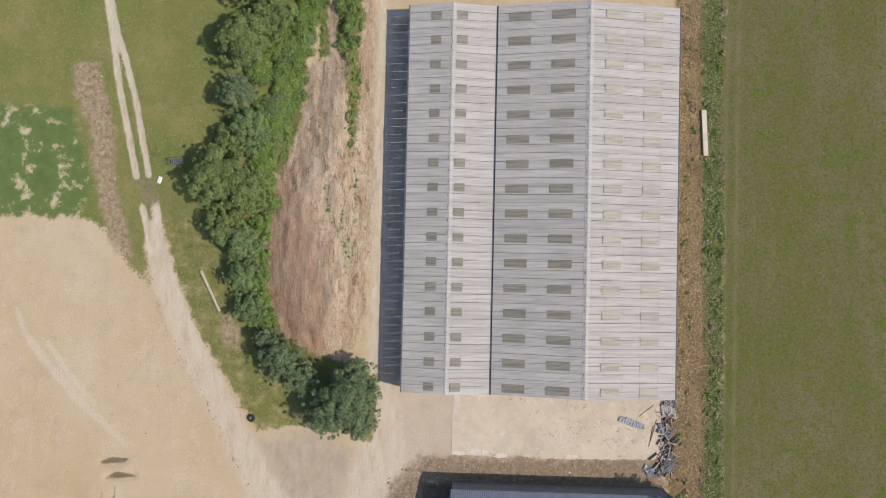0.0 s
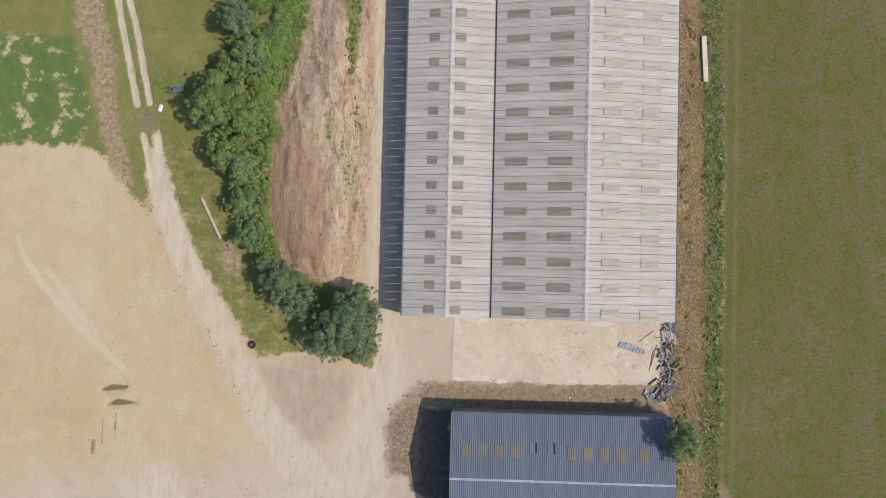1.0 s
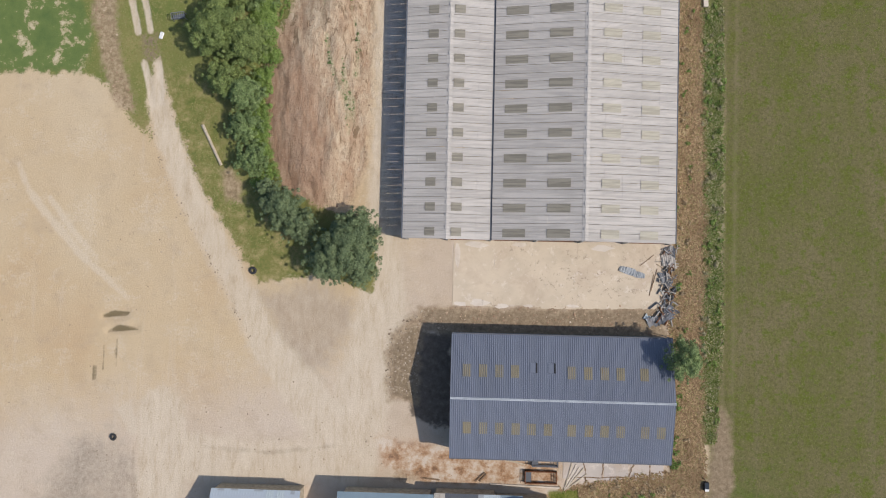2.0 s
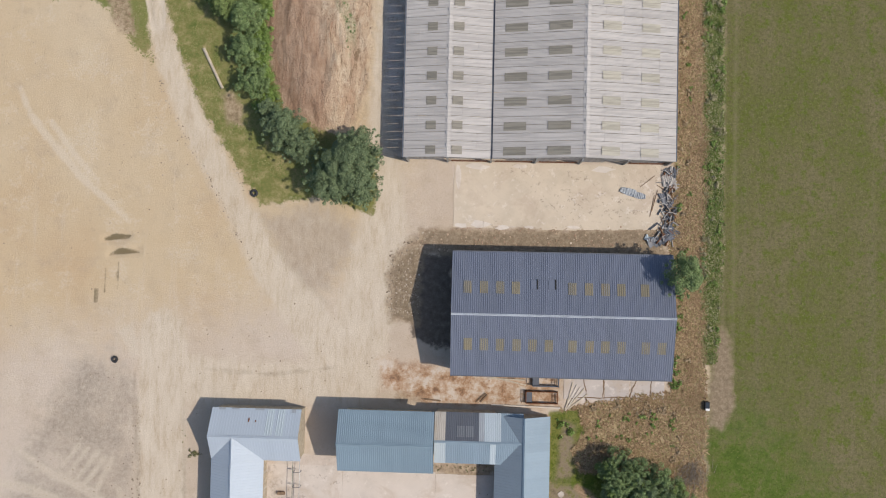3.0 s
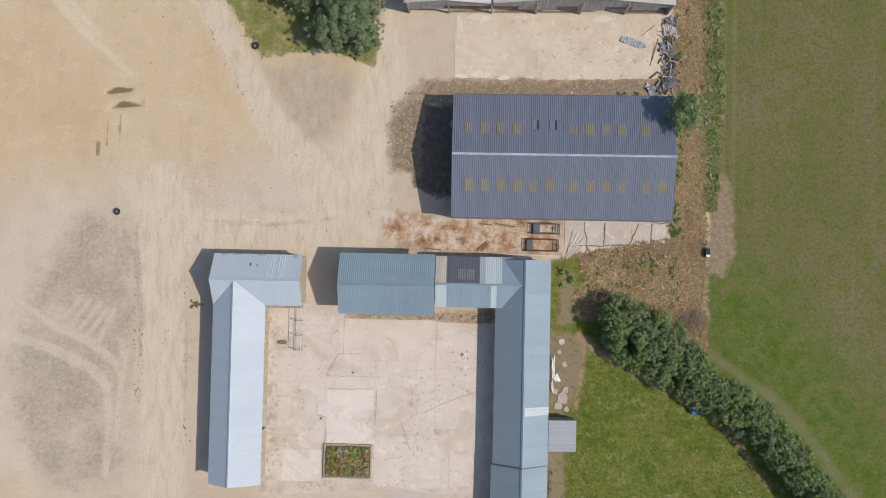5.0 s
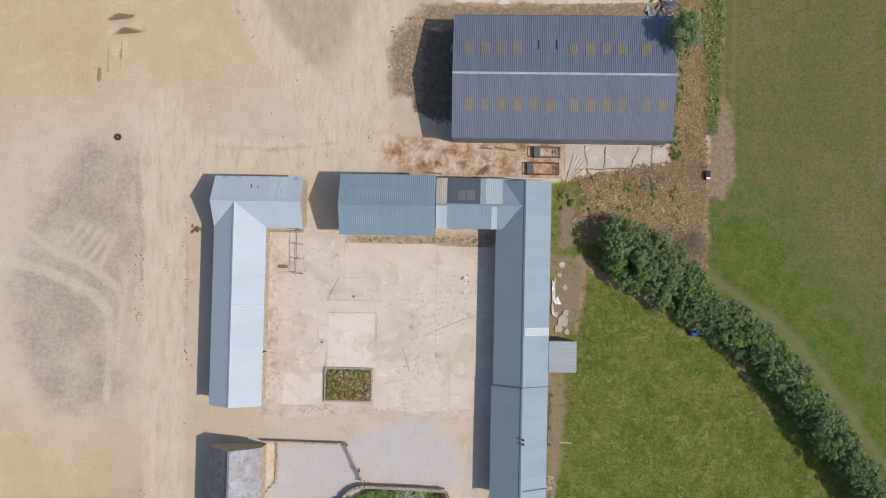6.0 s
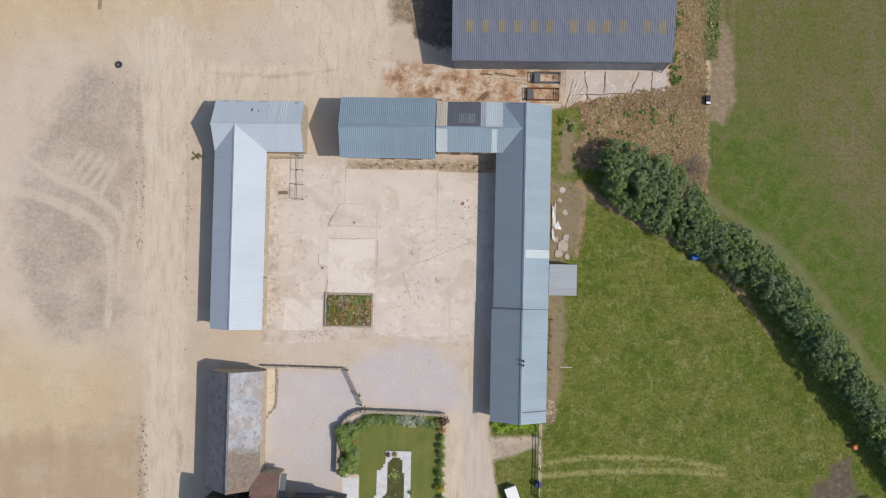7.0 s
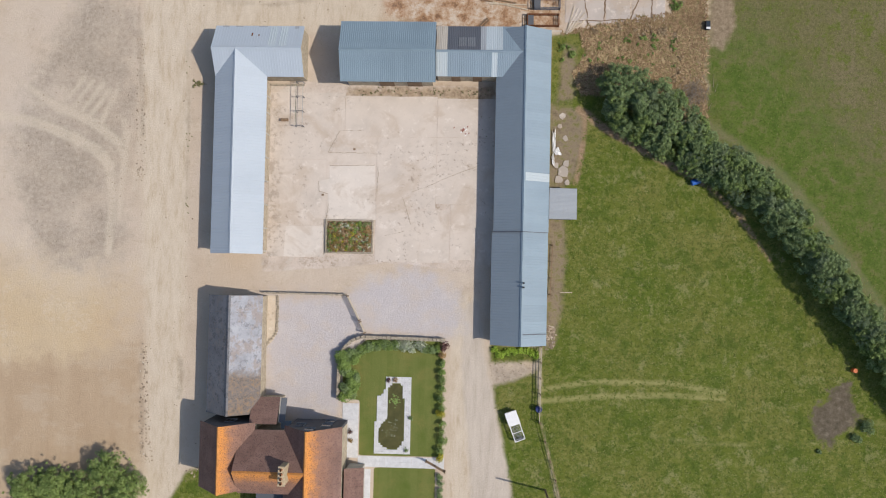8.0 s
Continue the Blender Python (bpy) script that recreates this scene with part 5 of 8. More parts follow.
    for i in range(4):
        bm = bmesh.new()
        y = -97.08 + i * 0.5
        bmesh.ops.create_cone(bm, cap_ends=False, segments=12, radius1=0.15, radius2=0.12, depth=0.5, matrix=Matrix.Translation((-23.25, y, 9.92)))
        bmesh.ops.create_cone(bm, cap_ends=True, segments=12, radius1=0.11, radius2=0.11, depth=0.02, matrix=Matrix.Translation((-23.25, y, 9.8)))
        part("chimney_pot", bm, M_POT, stack)
    # north porch with a tiled roof and a lead-covered side
    p = empty("porch", (-26.8, -90, 0), "single-storey tiled back porch with a lead side roof", "porch")
    plank_roof(p, (-25.3, -88.85, 2.9), (-3.3, 0, 0), (0, -2.9, 1.5), 2, 9, M_TILE, name="tile_course", lip=0.03)
    part("wall", box(-28.5, -91.5, -0.1, -25.4, -89.05, 2.85), M_STONEWALL, p)
    part("side_roof", wall_prism([(-25.25, -88.9, 2.75), (-25.25, -91.6, 3.7), (-24.55, -91.6, 3.45), (-24.55, -88.9, 2.5)], 0.06, (0, 0, -1)), M_DARK_TIN, p)
    part("flashing", bar_between(bmesh.new(), (-25.25, -88.85, 2.8), (-25.25, -91.6, 3.75), 0.09), M_RENDER, p)
    part("lead_flat", box(-25.2, -93.0, 2.6, -23.95, -91.62, 2.75, 0.02), M_LEAD_SHADE_STEEL, p)
    # low dark-roofed extension on the garden side
    e = empty("garden_porch", (-16.3, -99.5, 0), "low brown-roofed extension beside the farmhouse", "extension")
    plank_roof(e, (-15.2, -103.5, 2.6), (0, 6.6, 0), (-2.2, 0, 0.7), 3, 7, M_TILE, name="tile_course", lip=0.03)
    part("wall", box(-17.3, -103.3, -0.1, -15.4, -97.1, 2.55), M_RENDER, e)


build_house()


# ------------------------------------------------------------------ trees, hedges and plants
def leaf_material(name, dark, light, tip):
    m = Mat(name, 0.6, 0, 0.3)
    c = m.ramp(m.island(), [(0.0, dark), (0.55, light), (0.93, light), (1.0, tip)])
    c = m.mix(m.math("MULTIPLY", m.step(m.noise(0.45, 4, 0.6), 0.4, 0.65), 0.45), c, dark)
    m.colour(c)
    return m.m


M_LEAF = leaf_material("tree_leaves", (0.095, 0.135, 0.042), (0.205, 0.265, 0.085), (0.33, 0.37, 0.15))
M_LEAF_BLUE = leaf_material("willow_leaves", (0.092, 0.13, 0.066), (0.175, 0.23, 0.112), (0.3, 0.34, 0.185))
M_LEAF_LIME = leaf_material("bramble_leaves", (0.1, 0.16, 0.036), (0.205, 0.295, 0.07), (0.34, 0.4, 0.15))
M_LEAF_HEDGE = leaf_material("hedge_leaves", (0.092, 0.138, 0.052), (0.2, 0.275, 0.105), (0.34, 0.4, 0.19))
M_LEAF_HAZEL = leaf_material("hazel_leaves", (0.09, 0.135, 0.035), (0.215, 0.295, 0.08), (0.36, 0.42, 0.15))
M_LEAF_ACID = leaf_material("acid_green_leaves", (0.17, 0.27, 0.025), (0.31, 0.44, 0.05), (0.45, 0.52, 0.12))
M_DEADLEAF = leaf_material("dead_stems", (0.26, 0.19, 0.115), (0.42, 0.32, 0.195), (0.56, 0.45, 0.29))
M_PALESEED = leaf_material("pale_seed_heads", (0.2, 0.19, 0.09), (0.4, 0.36, 0.22), (0.55, 0.5, 0.36))
M_DEADWEED = leaf_material("dusty_weeds", (0.12, 0.12, 0.05), (0.2, 0.2, 0.085), (0.34, 0.29, 0.17))
M_YELLOW = leaf_material("golden_leaves", (0.20, 0.19, 0.02), (0.42, 0.38, 0.03), (0.6, 0.52, 0.05))
M_RUSSET = leaf_material("russet_plants", (0.2, 0.14, 0.05), (0.33, 0.21, 0.085), (0.5, 0.17, 0.1))
M_WHITEFLOWER = leaf_material("white_flowers", (0.14, 0.2, 0.07), (0.5, 0.52, 0.42), (0.8, 0.8, 0.75))
M_PURPLE = leaf_material("red_purple_leaves", (0.06, 0.03, 0.03), (0.15, 0.07, 0.06), (0.22, 0.1, 0.07))


def leaf_cloud(clumps, per_m2, size, rs, low=-0.35):
    """Leaves as small folded blades over the surface of many rounded clumps (x, y, z, r, rz)."""
    V, F = [], []
    base = 0
    for cx, cy, cz, r, rz in clumps:
        n = int(per_m2 * 4 * math.pi * r * rz * 0.6) + 6
        d = rs.normal(size=(n, 3))
        d /= np.linalg.norm(d, axis=1)[:, None]
        d[:, 2] = np.where(d[:, 2] < low, -d[:, 2], d[:, 2])
        rad = (1.06 - 0.4 * rs.uniform(0, 1, n) ** 2)[:, None]
        c = np.array([cx, cy, cz]) + d * rad * np.array([r, r, rz])
        nor = d + rs.normal(scale=0.55, size=(n, 3)) + np.array([0, 0, 0.25])
        nor /= np.linalg.norm(nor, axis=1)[:, None]
        t = np.cross(nor, rs.normal(size=(n, 3)))
        t /= np.linalg.norm(t, axis=1)[:, None]
        b = np.cross(nor, t)
        s = (size * rs.uniform(0.6, 1.35, n))[:, None]
        q = np.stack([c - t * s, c - b * s * 0.5 + nor * s * 0.12, c + t * s - nor * s * 0.15, c + b * s * 0.5 + nor * s * 0.12], 1).reshape(-1, 3)
        V.append(q)
        F.append(base + np.arange(n * 4).reshape(-1, 4))
        base += n * 4
    return np.concatenate(V), np.concatenate(F)


def build_tree(x, y, R, H, leaf, label, seed, name="tree", category="tree", density=105, size=0.098, group=""):
    rs = np.random.RandomState(seed)
    z0 = z_at(x, y)
    tree = empty(name, (x, y, z0), label, category, group)
    # tapered trunk with limbs
    bm = bmesh.new()
    trunk_h = H * 0.5
    bar_between(bm, (x, y, z0 - 0.2), (x + rs.uniform(-0.2, 0.2), y + rs.uniform(-0.2, 0.2), z0 + trunk_h), 0.09 * R + 0.12, 0.05 * R + 0.05, True, 9)
    clumps = []
    cz = z0 + H * 0.56
    n = int(18 + R * 9)
    for i in range(n):
        a = i * 2.39996 + rs.uniform(-0.4, 0.4)
        f = math.sqrt((i + 0.5) / n)
        rr = R * 0.80 * f * rs.uniform(0.82, 1.12)
        hz = (H * 0.36) * math.sqrt(max(0.0, 1 - f * f)) + rs.uniform(-0.8, 0.45)
        br = R * rs.uniform(0.13, 0.26)
        p = (x + rr * math.cos(a), y + rr * math.sin(a), cz + hz - H * 0.06 * f)
        clumps.append((*p, br, br * 0.85))
        if i % 2 == 0:
            clumps.append((x + rr * 1.02 * math.cos(a + 0.3), y + rr * 1.02 * math.sin(a + 0.3), cz - H * 0.2, br * 0.9, br * 0.8))
        if i % 3 == 0:
            bar_between(bm, (x, y, z0 + trunk_h * rs.uniform(0.5, 0.95)), p, 0.05 * R + 0.03, 0.03, True, 6)
    part("trunk", bm, M_BARK, tree)
    # straggling sprays break the outline
    for i in range(int(R * 10)):
        a = rs.uniform(0, 6.28)
        rr = R * rs.uniform(0.9, 1.12)
        clumps.append((x + rr * math.cos(a), y + rr * math.sin(a), cz + rs.uniform(-0.2, 0.2) * H, R * rs.uniform(0.05, 0.1), R * 0.07))
    v, f = leaf_cloud(clumps, density, size, rs)
    under(new("crown", quick_mesh("crown", v, f, leaf)), tree)
    return tree


BELT = "trees of the western belt"
for i, (x, y, R, H, leaf) in enumerate((
        (-32.0, 28.4, 3.5, 5.6, M_LEAF), (-28.9, 31.6, 2.8, 4.8, M_LEAF), (-31.5, 36.0, 3.2, 5.0, M_LEAF), (-33.0, 21.9, 2.4, 4.6, M_LEAF_BLUE),
        (-31.6, 17.6, 2.7, 3.6, M_LEAF_HEDGE), (-35.0, 11.4, 3.6, 5.8, M_LEAF), (-34.2, 16.0, 2.2, 3.4, M_LEAF), (-31.9, 9.6, 3.0, 4.6, M_LEAF),
        (-34.4, 5.4, 2.4, 4.0, M_LEAF), (-31.9, 3.6, 2.5, 3.6, M_LEAF_HEDGE), (-32.0, -0.6, 2.3, 3.2, M_LEAF_HEDGE), (-31.0, -4.4, 2.2, 3.0, M_LEAF_HEDGE))):
    build_tree(x, y, R, H, leaf, "dense broadleaf tree in the belt beside the spoil heap", 40 + i, group=BELT)
for i, (x, y, R, H) in enumerate(((-17.3, -17.6, 2.5, 4.6), (-26.6, -10.6, 2.7, 5.0), (-24.6, -12.6, 2.2, 4.4), (-18.5, -15.0, 3.7, 6.2), (-20.8, -16.6, 2.8, 5.2), (-17.4, -12.4, 2.4, 5.0), (-28.6, -8.2, 1.6, 3.4))):
    build_tree(x, y, R, H, M_LEAF_BLUE, "grey-green willow at the end of the bank", 70 + i, group="willows on the bank")
build_tree(20.7, -27.3, 2.5, 9.6, M_LEAF_HEDGE, "slender young tree against the steel shed", 90)


def build_bush(x, y, r, h, leaf, label, seed, name="bush", category="bush", density=40, size=0.13, group=""):
    rs = np.random.RandomState(seed)
    z0 = z_at(x, y)
    ob_clumps = []
    for i in range(max(8, int(r * 8))):
        a, f = rs.uniform(0, 6.28), math.sqrt(rs.uniform(0, 1))
        br = r * rs.uniform(0.42, 0.58)
        ob_clumps.append((f * r * 0.62 * math.cos(a), f * r * 0.62 * math.sin(a), h * 0.45 * (1 - f * 0.5), br, min(br, h * 0.55)))
    v, fc = leaf_cloud(ob_clumps, density, size, rs, -0.1)
    ob = new(name, quick_mesh(name, v, fc, leaf))
    ob.location = (x, y, z0)
    return tagged(ob, label, category, group)


def thicket(name, plants, leaf, label, seed, density=56, size=0.1, category="weeds"):
    """Brambles or weeds that run into one another; plants: x, y, radius, height."""
    rs = np.random.RandomState(seed)
    clumps = []
    for x, y, r, h in plants:
        z0 = z_at(x, y)
        for i in range(max(4, int(r * 7))):
            a, f = rs.uniform(0, 6.28), math.sqrt(rs.uniform(0, 1))
            br = r * rs.uniform(0.25, 0.48)
            clumps.append((x + f * r * 0.75 * math.cos(a), y + f * r * 0.75 * math.sin(a), z0 + h * 0.42 * (1 - f * 0.5), br, min(br, h * 0.55)))
    v, fc = leaf_cloud(clumps, density, size, rs, -0.1)
    return tagged(new(name, quick_mesh(name, v, fc, leaf)), label, category, kind="stuff")


rnd = random.Random(5)
lime, deep = [], []
for i, (x, y, r) in enumerate(((-28.2, 27.8, 1.9), (-26.9, 24.0, 1.8), (-28.4, 20.5, 1.9), (-29.6, 15.4, 1.8), (-27.2, 31.8, 1.9), (-24.9, 33.6, 1.8), (-26.0, 28.6, 1.5),
                               (-28.3, 17.6, 1.6), (-30.0, 6.0, 1.3), (-29.9, 2.2, 1.2), (-29.6, -2.0, 1.1), (-28.8, -5.4, 1.2), (-30.8, 24.6, 1.8), (-30.6, 13.2, 1.5), (-27.0, 36.0, 2.0),
                               (-20.2, 33.5, 1.3), (-19.4, 31.0, 1.2), (-19.5, 34.8, 1.4))):
    lime.append((x, y, r, 1.4))
for i in range(46):
    y = 36 - rnd.uniform(0, 1) * 24
    x = rnd.uniform(-31.5, -30.0 + max(0.0, (y - 13)) * 0.27)
    (lime if i % 4 else deep).append((x, y, rnd.uniform(1.2, 2.0), rnd.uniform(1.2, 2.2)))
for i in range(60):
    y = rnd.uniform(15.8, 29.5)
    (lime if i % 3 else deep).append((-19.1 + 0.4 * math.sin(y * 0.6) + rnd.gauss(0, 0.28), y, rnd.uniform(0.15, 0.45) + max(0, y - 21) * 0.02, 0.4))
for i in range(40):
    (lime if i % 3 else deep).append((rnd.uniform(-21.3, -18.3), rnd.uniform(28, 36), rnd.uniform(0.4, 0.9), 0.6))
for i in range(22):
    lime.append((-23.2 + rnd.gauss(0, 0.3), rnd.uniform(27, 36), rnd.uniform(0.2, 0.5), 0.4))
for i in range(16):
    lime.append((-28.9 + i * 0.17 + rnd.gauss(0, 0.2), 12.6 + i * 0.34, rnd.uniform(0.2, 0.5), 0.4))
for i in range(34):
    lime.append((rnd.uniform(-30.9, -29.3), rnd.uniform(-7, 12), rnd.uniform(0.8, 1.5), 1.9))
for i in range(110):
    y = rnd.uniform(11.5, 36)
    edge = -29.4 + max(0.0, y - 12) * (0.36 if y < 24 else 0.3)
    (lime if i % 3 else deep).append((rnd.uniform(edge - 2.6, min(edge, -22.6)), y, rnd.uniform(0.6, 1.2), rnd.uniform(0.6, 1.3)))
for pts, half in CRACKS[:2] + CRACKS[3:]:
    for (ax, ay), (bx, by) in zip(pts[:-1], pts[1:]):
        for i in range(7):
            t = rnd.uniform(0, 1)
            deep.append((ax + (bx - ax) * t + rnd.gauss(0, 0.12), ay + (by - ay) * t, rnd.uniform(0.05, 0.2), 0.1))
thicket("bramble_thicket", lime, M_LEAF_LIME, "bright-green brambles at the foot of the trees", 120, category="brambles")
thicket("dark_brambles", deep, M_LEAF_HEDGE, "darker brambles among the bright ones", 121, category="brambles")
# weeds and dead brambles round the scrap and dry grass
dead = [(rnd.uniform(11, 22), rnd.uniform(-44.4, -42.9), rnd.uniform(0.25, 0.6), rnd.uniform(0.2, 0.35)) for i in range(20)]
dead += [(rnd.uniform(20.6, 23.8), rnd.uniform(-52.5, -46), rnd.uniform(0.3, 0.6), 0.3) for i in range(5)]
dead += [(rnd.uniform(21.2, 23.0), rnd.uniform(-41, 33), rnd.uniform(0.2, 0.6), 0.4) for i in range(46)]
thicket("dead_brambles", dead, M_DEADLEAF, "tangle of dead brambles behind the shed and barn", 122, 46, 0.12, category="brambles")
green = [(rnd.uniform(7.0, 10.2), rnd.uniform(-47.5, -44.3), rnd.uniform(0.15, 0.4), 0.3) for i in range(8)]
green += [(rnd.uniform(12, 22), rnd.uniform(-46.5, -44), rnd.uniform(0.2, 0.5), 0.4) for i in range(14)]
green += [(rnd.uniform(21.0, 23.0), rnd.uniform(-41, 33), rnd.uniform(0.2, 0.55), 0.4) for i in range(26)]
green += [(rnd.uniform(20.6, 21.9), rnd.uniform(-41, -26), rnd.uniform(0.15, 0.5), 0.5) for i in range(30)]
green += [(rnd.uniform(10, 22), rnd.uniform(-48, -44.4), rnd.uniform(0.12, 0.4), 0.35) for i in range(16)]
green += [(rnd.uniform(24.3, 26.8), rnd.uniform(-37, 33), rnd.uniform(0.2, 0.65), 0.45) for i in range(70)]
thicket("green_weeds", green, M_LEAF_LIME, "green nettles and weeds along the field edge", 123)
pale = [(rnd.uniform(24.2, 26.6), rnd.uniform(-34, 33), rnd.uniform(0.2, 0.7), 0.45) for i in range(46)]
thicket("seeding_weeds", pale, M_PALESEED, "pale seeding weeds along the field edge", 124)
track = [(-38.4 + rnd.gauss(0, 0.3), rnd.choice((-66, -57.5, -49)) + rnd.gauss(0, 0.8), rnd.uniform(0.03, 0.1), 0.08) for i in range(16)]
track += [(-37.6 + rnd.gauss(0, 0.4), -50.7 + rnd.gauss(0, 0.25), rnd.uniform(0.15, 0.4), 0.3) for i in range(9)]
track += [(-1.9 + rnd.gauss(0, 0.4), rnd.uniform(-58, -52), rnd.uniform(0.03, 0.06), 0.06) for i in range(6)]
track += [(rnd.uniform(-18, -1), -51.4 + rnd.gauss(0, 0.25), rnd.uniform(0.04, 0.11), 0.1) for i in range(60)]
thicket("track_weeds", track, M_DEADWEED, "small weeds along walls and track edges", 125, 60, 0.07)


def build_hedge(name, pts, halves, heights, leaves, label, seed, density=100, size=0.078):
    """A hedge of many bushes grown into one another, each a dome of leafy shoots of its own height and kind."""
    rs = np.random.RandomState(seed)
    kinds = [[] for _ in leaves]
    for i in range(len(pts) - 1):
        a, b = np.array(pts[i]), np.array(pts[i + 1])
        L = np.linalg.norm(b - a)
        way = (b - a) / L
        side = np.array([-way[1], way[0]])
        n = max(3, int(L * (halves[i] + halves[i + 1]) * 1.0))
        for k in range(n):
            t = (k + rs.uniform(0, 1)) / n
            hw, hh = halves[i] + (halves[i + 1] - halves[i]) * t, heights[i] + (heights[i + 1] - heights[i]) * t
            u = rs.uniform(-1, 1)
            R = rs.uniform(0.7, 1.25)
            p = a + (b - a) * t + side * u * max(0.2, hw - R * 0.6)
            top = hh * (1.0 - (0.24 if u > 0 or i > 4 else 0.5) * u * u) * rs.uniform(0.87, 1.03)
            clumps = kinds[rs.choice(len(leaves), p=(0.55, 0.3, 0.15))]
            for q in range(int(22 * R)):
                f, g = math.sqrt(rs.uniform(0, 1)), rs.uniform(0, 6.283)
                r = rs.uniform(0.13, 0.31)
                clumps.append((p[0] + R * f * math.cos(g), p[1] + R * f * math.sin(g), top - r - 0.95 * R * f * f + rs.uniform(-0.2, 0.15), r, r * 0.85))
            for q in range(5):
                g, r = rs.uniform(0, 6.283), rs.uniform(0.3, 0.5)
                clumps.append((p[0] + R * 0.85 * math.cos(g), p[1] + R * 0.85 * math.sin(g), top * rs.uniform(0.2, 0.55), r, r))
    h = empty(name, (pts[0][0], pts[0][1], 0), label, "hedge")
    for clumps, leaf in zip(kinds, leaves):
        v, f = leaf_cloud(clumps, density, size, rs, -0.2)
        under(new("foliage", quick_mesh("foliage", v, f, leaf)), h)
    bm = bmesh.new()
    for i in range(len(pts) - 1):
        for k in range(4):
            t = k / 4
            x, y = pts[i][0] + (pts[i + 1][0] - pts[i][0]) * t, pts[i][1] + (pts[i + 1][1] - pts[i][1]) * t
            bar_between(bm, (x, y, -0.1), (x + rs.uniform(-0.5, 0.5), y + rs.uniform(-0.5, 0.5), heights[i] * 0.6), 0.14, 0.06, True, 6)
    tagged(part("stems", bm, M_BARK, h), kind="stuff")
    return h


build_hedge("boundary_hedge", [(12.6, -51.3), (14.3, -51.5), (16.6, -52.8), (19.2, -54.8), (22.8, -57.4), (27.3, -60.3), (31.4, -63.7), (35.0, -67.6), (38.1, -71.7), (40.9, -75.7), (45.5, -81.4), (52.6, -90.6), (62.6, -104.6)],
            [2.2, 3.6, 4.1, 3.9, 3.3, 2.7, 2.3, 2.1, 2.1, 2.15, 2.2, 2.2, 2.2], [4.4, 5.1, 5.2, 4.8, 4.5, 4.6, 4.8, 5.1, 5.2, 5.2, 5.2, 5.2, 5.2], (M_LEAF_HEDGE, M_LEAF_HAZEL, M_LEAF_BLUE),
            "thick dark-green boundary hedge between paddock and meadow", 201)
for i, (x, y, r, h) in enumerate(((-57.2, -101.0, 2.3, 3.0), (-54.0, -100.6, 2.2, 2.8), (-50.6, -101.4, 2.3, 2.8), (-47.2, -99.0, 2.4, 3.2), (-44.6, -100.8, 2.0, 2.8), (-56, -104.5, 2.4, 3.0), (-51, -104.5, 2.5, 3.0), (-46.5, -103.8, 2.4, 3.0))):
    build_tree(x + 0.9, y + 0.4, r * 1.08, h + 0.7, M_LEAF_HAZEL, "leafy shrub in the hedge at the field edge", 230 + i, "shrub", "shrub", 105, 0.085, "shrubs at the field edge")


# tufts: grass and weeds that nobody could count
def tuft_material(name, stops):
    m = Mat(name, 0.8, 0, 0.15)
    c = m.ramp(m.island(), stops)
    c = m.mix(m.math("MULTIPLY", m.step(m.noise(0.2, 4, 0.6), 0.45, 0.65), 0.4), c, stops[0][1])
    m.colour(c)
    return m.m


def tufts(name, polys, count, spread, tall, mat, label, seed, inner=0.2, keep=None, box_=(-66, 58, -108, 40), patch=0.0, thin=0.2):
    rs = np.random.RandomState(seed)
    px, py = np.zeros(0), np.zeros(0)
    while len(px) < count:
        ax, ay = rs.uniform(box_[0], box_[1], count * 3), rs.uniform(box_[2], box_[3], count * 3)
        ok = zone(ax, ay, polys) > inner - rs.uniform(0, 0.5, len(ax))
        if keep is not None:
            ok &= keep(ax, ay)
        if patch:
            ok &= wave_noise(ax, ay, seed, patch) + 0.5 * wave_noise(ax, ay, seed + 1, patch * 0.3) > rs.uniform(-1.0, 0.9, len(ax))
        px, py = np.concatenate([px, ax[ok]]), np.concatenate([py, ay[ok]])
    px, py = px[:count], py[:count]
    pz = ground_height(px, py)
    V = np.zeros((count, 3, 3, 3))
    for k in range(3):
        a = rs.uniform(0, 6.28, count)
        s = spread * rs.uniform(0.5, 1.4, count)
        h = tall * rs.uniform(0.4, 1.3, count)
        dx, dy = np.cos(a), np.sin(a)
        V[:, k, 0] = np.stack([px - dy * s * thin, py + dx * s * thin, pz + 0.01], 1)
        V[:, k, 1] = np.stack([px + dy * s * thin, py - dx * s * thin, pz + 0.01], 1)
        V[:, k, 2] = np.stack([px + dx * s, py + dy * s, pz + h], 1)
    V = V.reshape(-1, 3)
    ob = new(name, quick_mesh(name, V, np.arange(len(V)).reshape(-1, 3), mat))
    return tagged(ob, label, "grass", kind="stuff")


MT_MEADOW = tuft_material("meadow_blades", [(0.0, (0.105, 0.118, 0.026)), (0.4, (0.14, 0.155, 0.035)), (0.85, (0.18, 0.17, 0.062)), (1.0, (0.21, 0.185, 0.09))])
MT_PADDOCK = tuft_material("paddock_blades", [(0.0, (0.075, 0.115, 0.014)), (0.4, (0.10, 0.14, 0.024)), (0.75, (0.16, 0.18, 0.042)), (1.0, (0.245, 0.245, 0.085))])
MT_DRY = tuft_material("dry_blades", [(0.0, (0.19, 0.12, 0.066)), (0.4, (0.32, 0.215, 0.122)), (0.75, (0.45, 0.335, 0.2)), (0.9, (0.27, 0.23, 0.1)), (1.0, (0.16, 0.17, 0.055))])
MT_VERGE = tuft_material("verge_blades", [(0.0, (0.085, 0.13, 0.024)), (0.45, (0.155, 0.2, 0.05)), (0.7, (0.27, 0.26, 0.11)), (1.0, (0.52, 0.47, 0.32))])
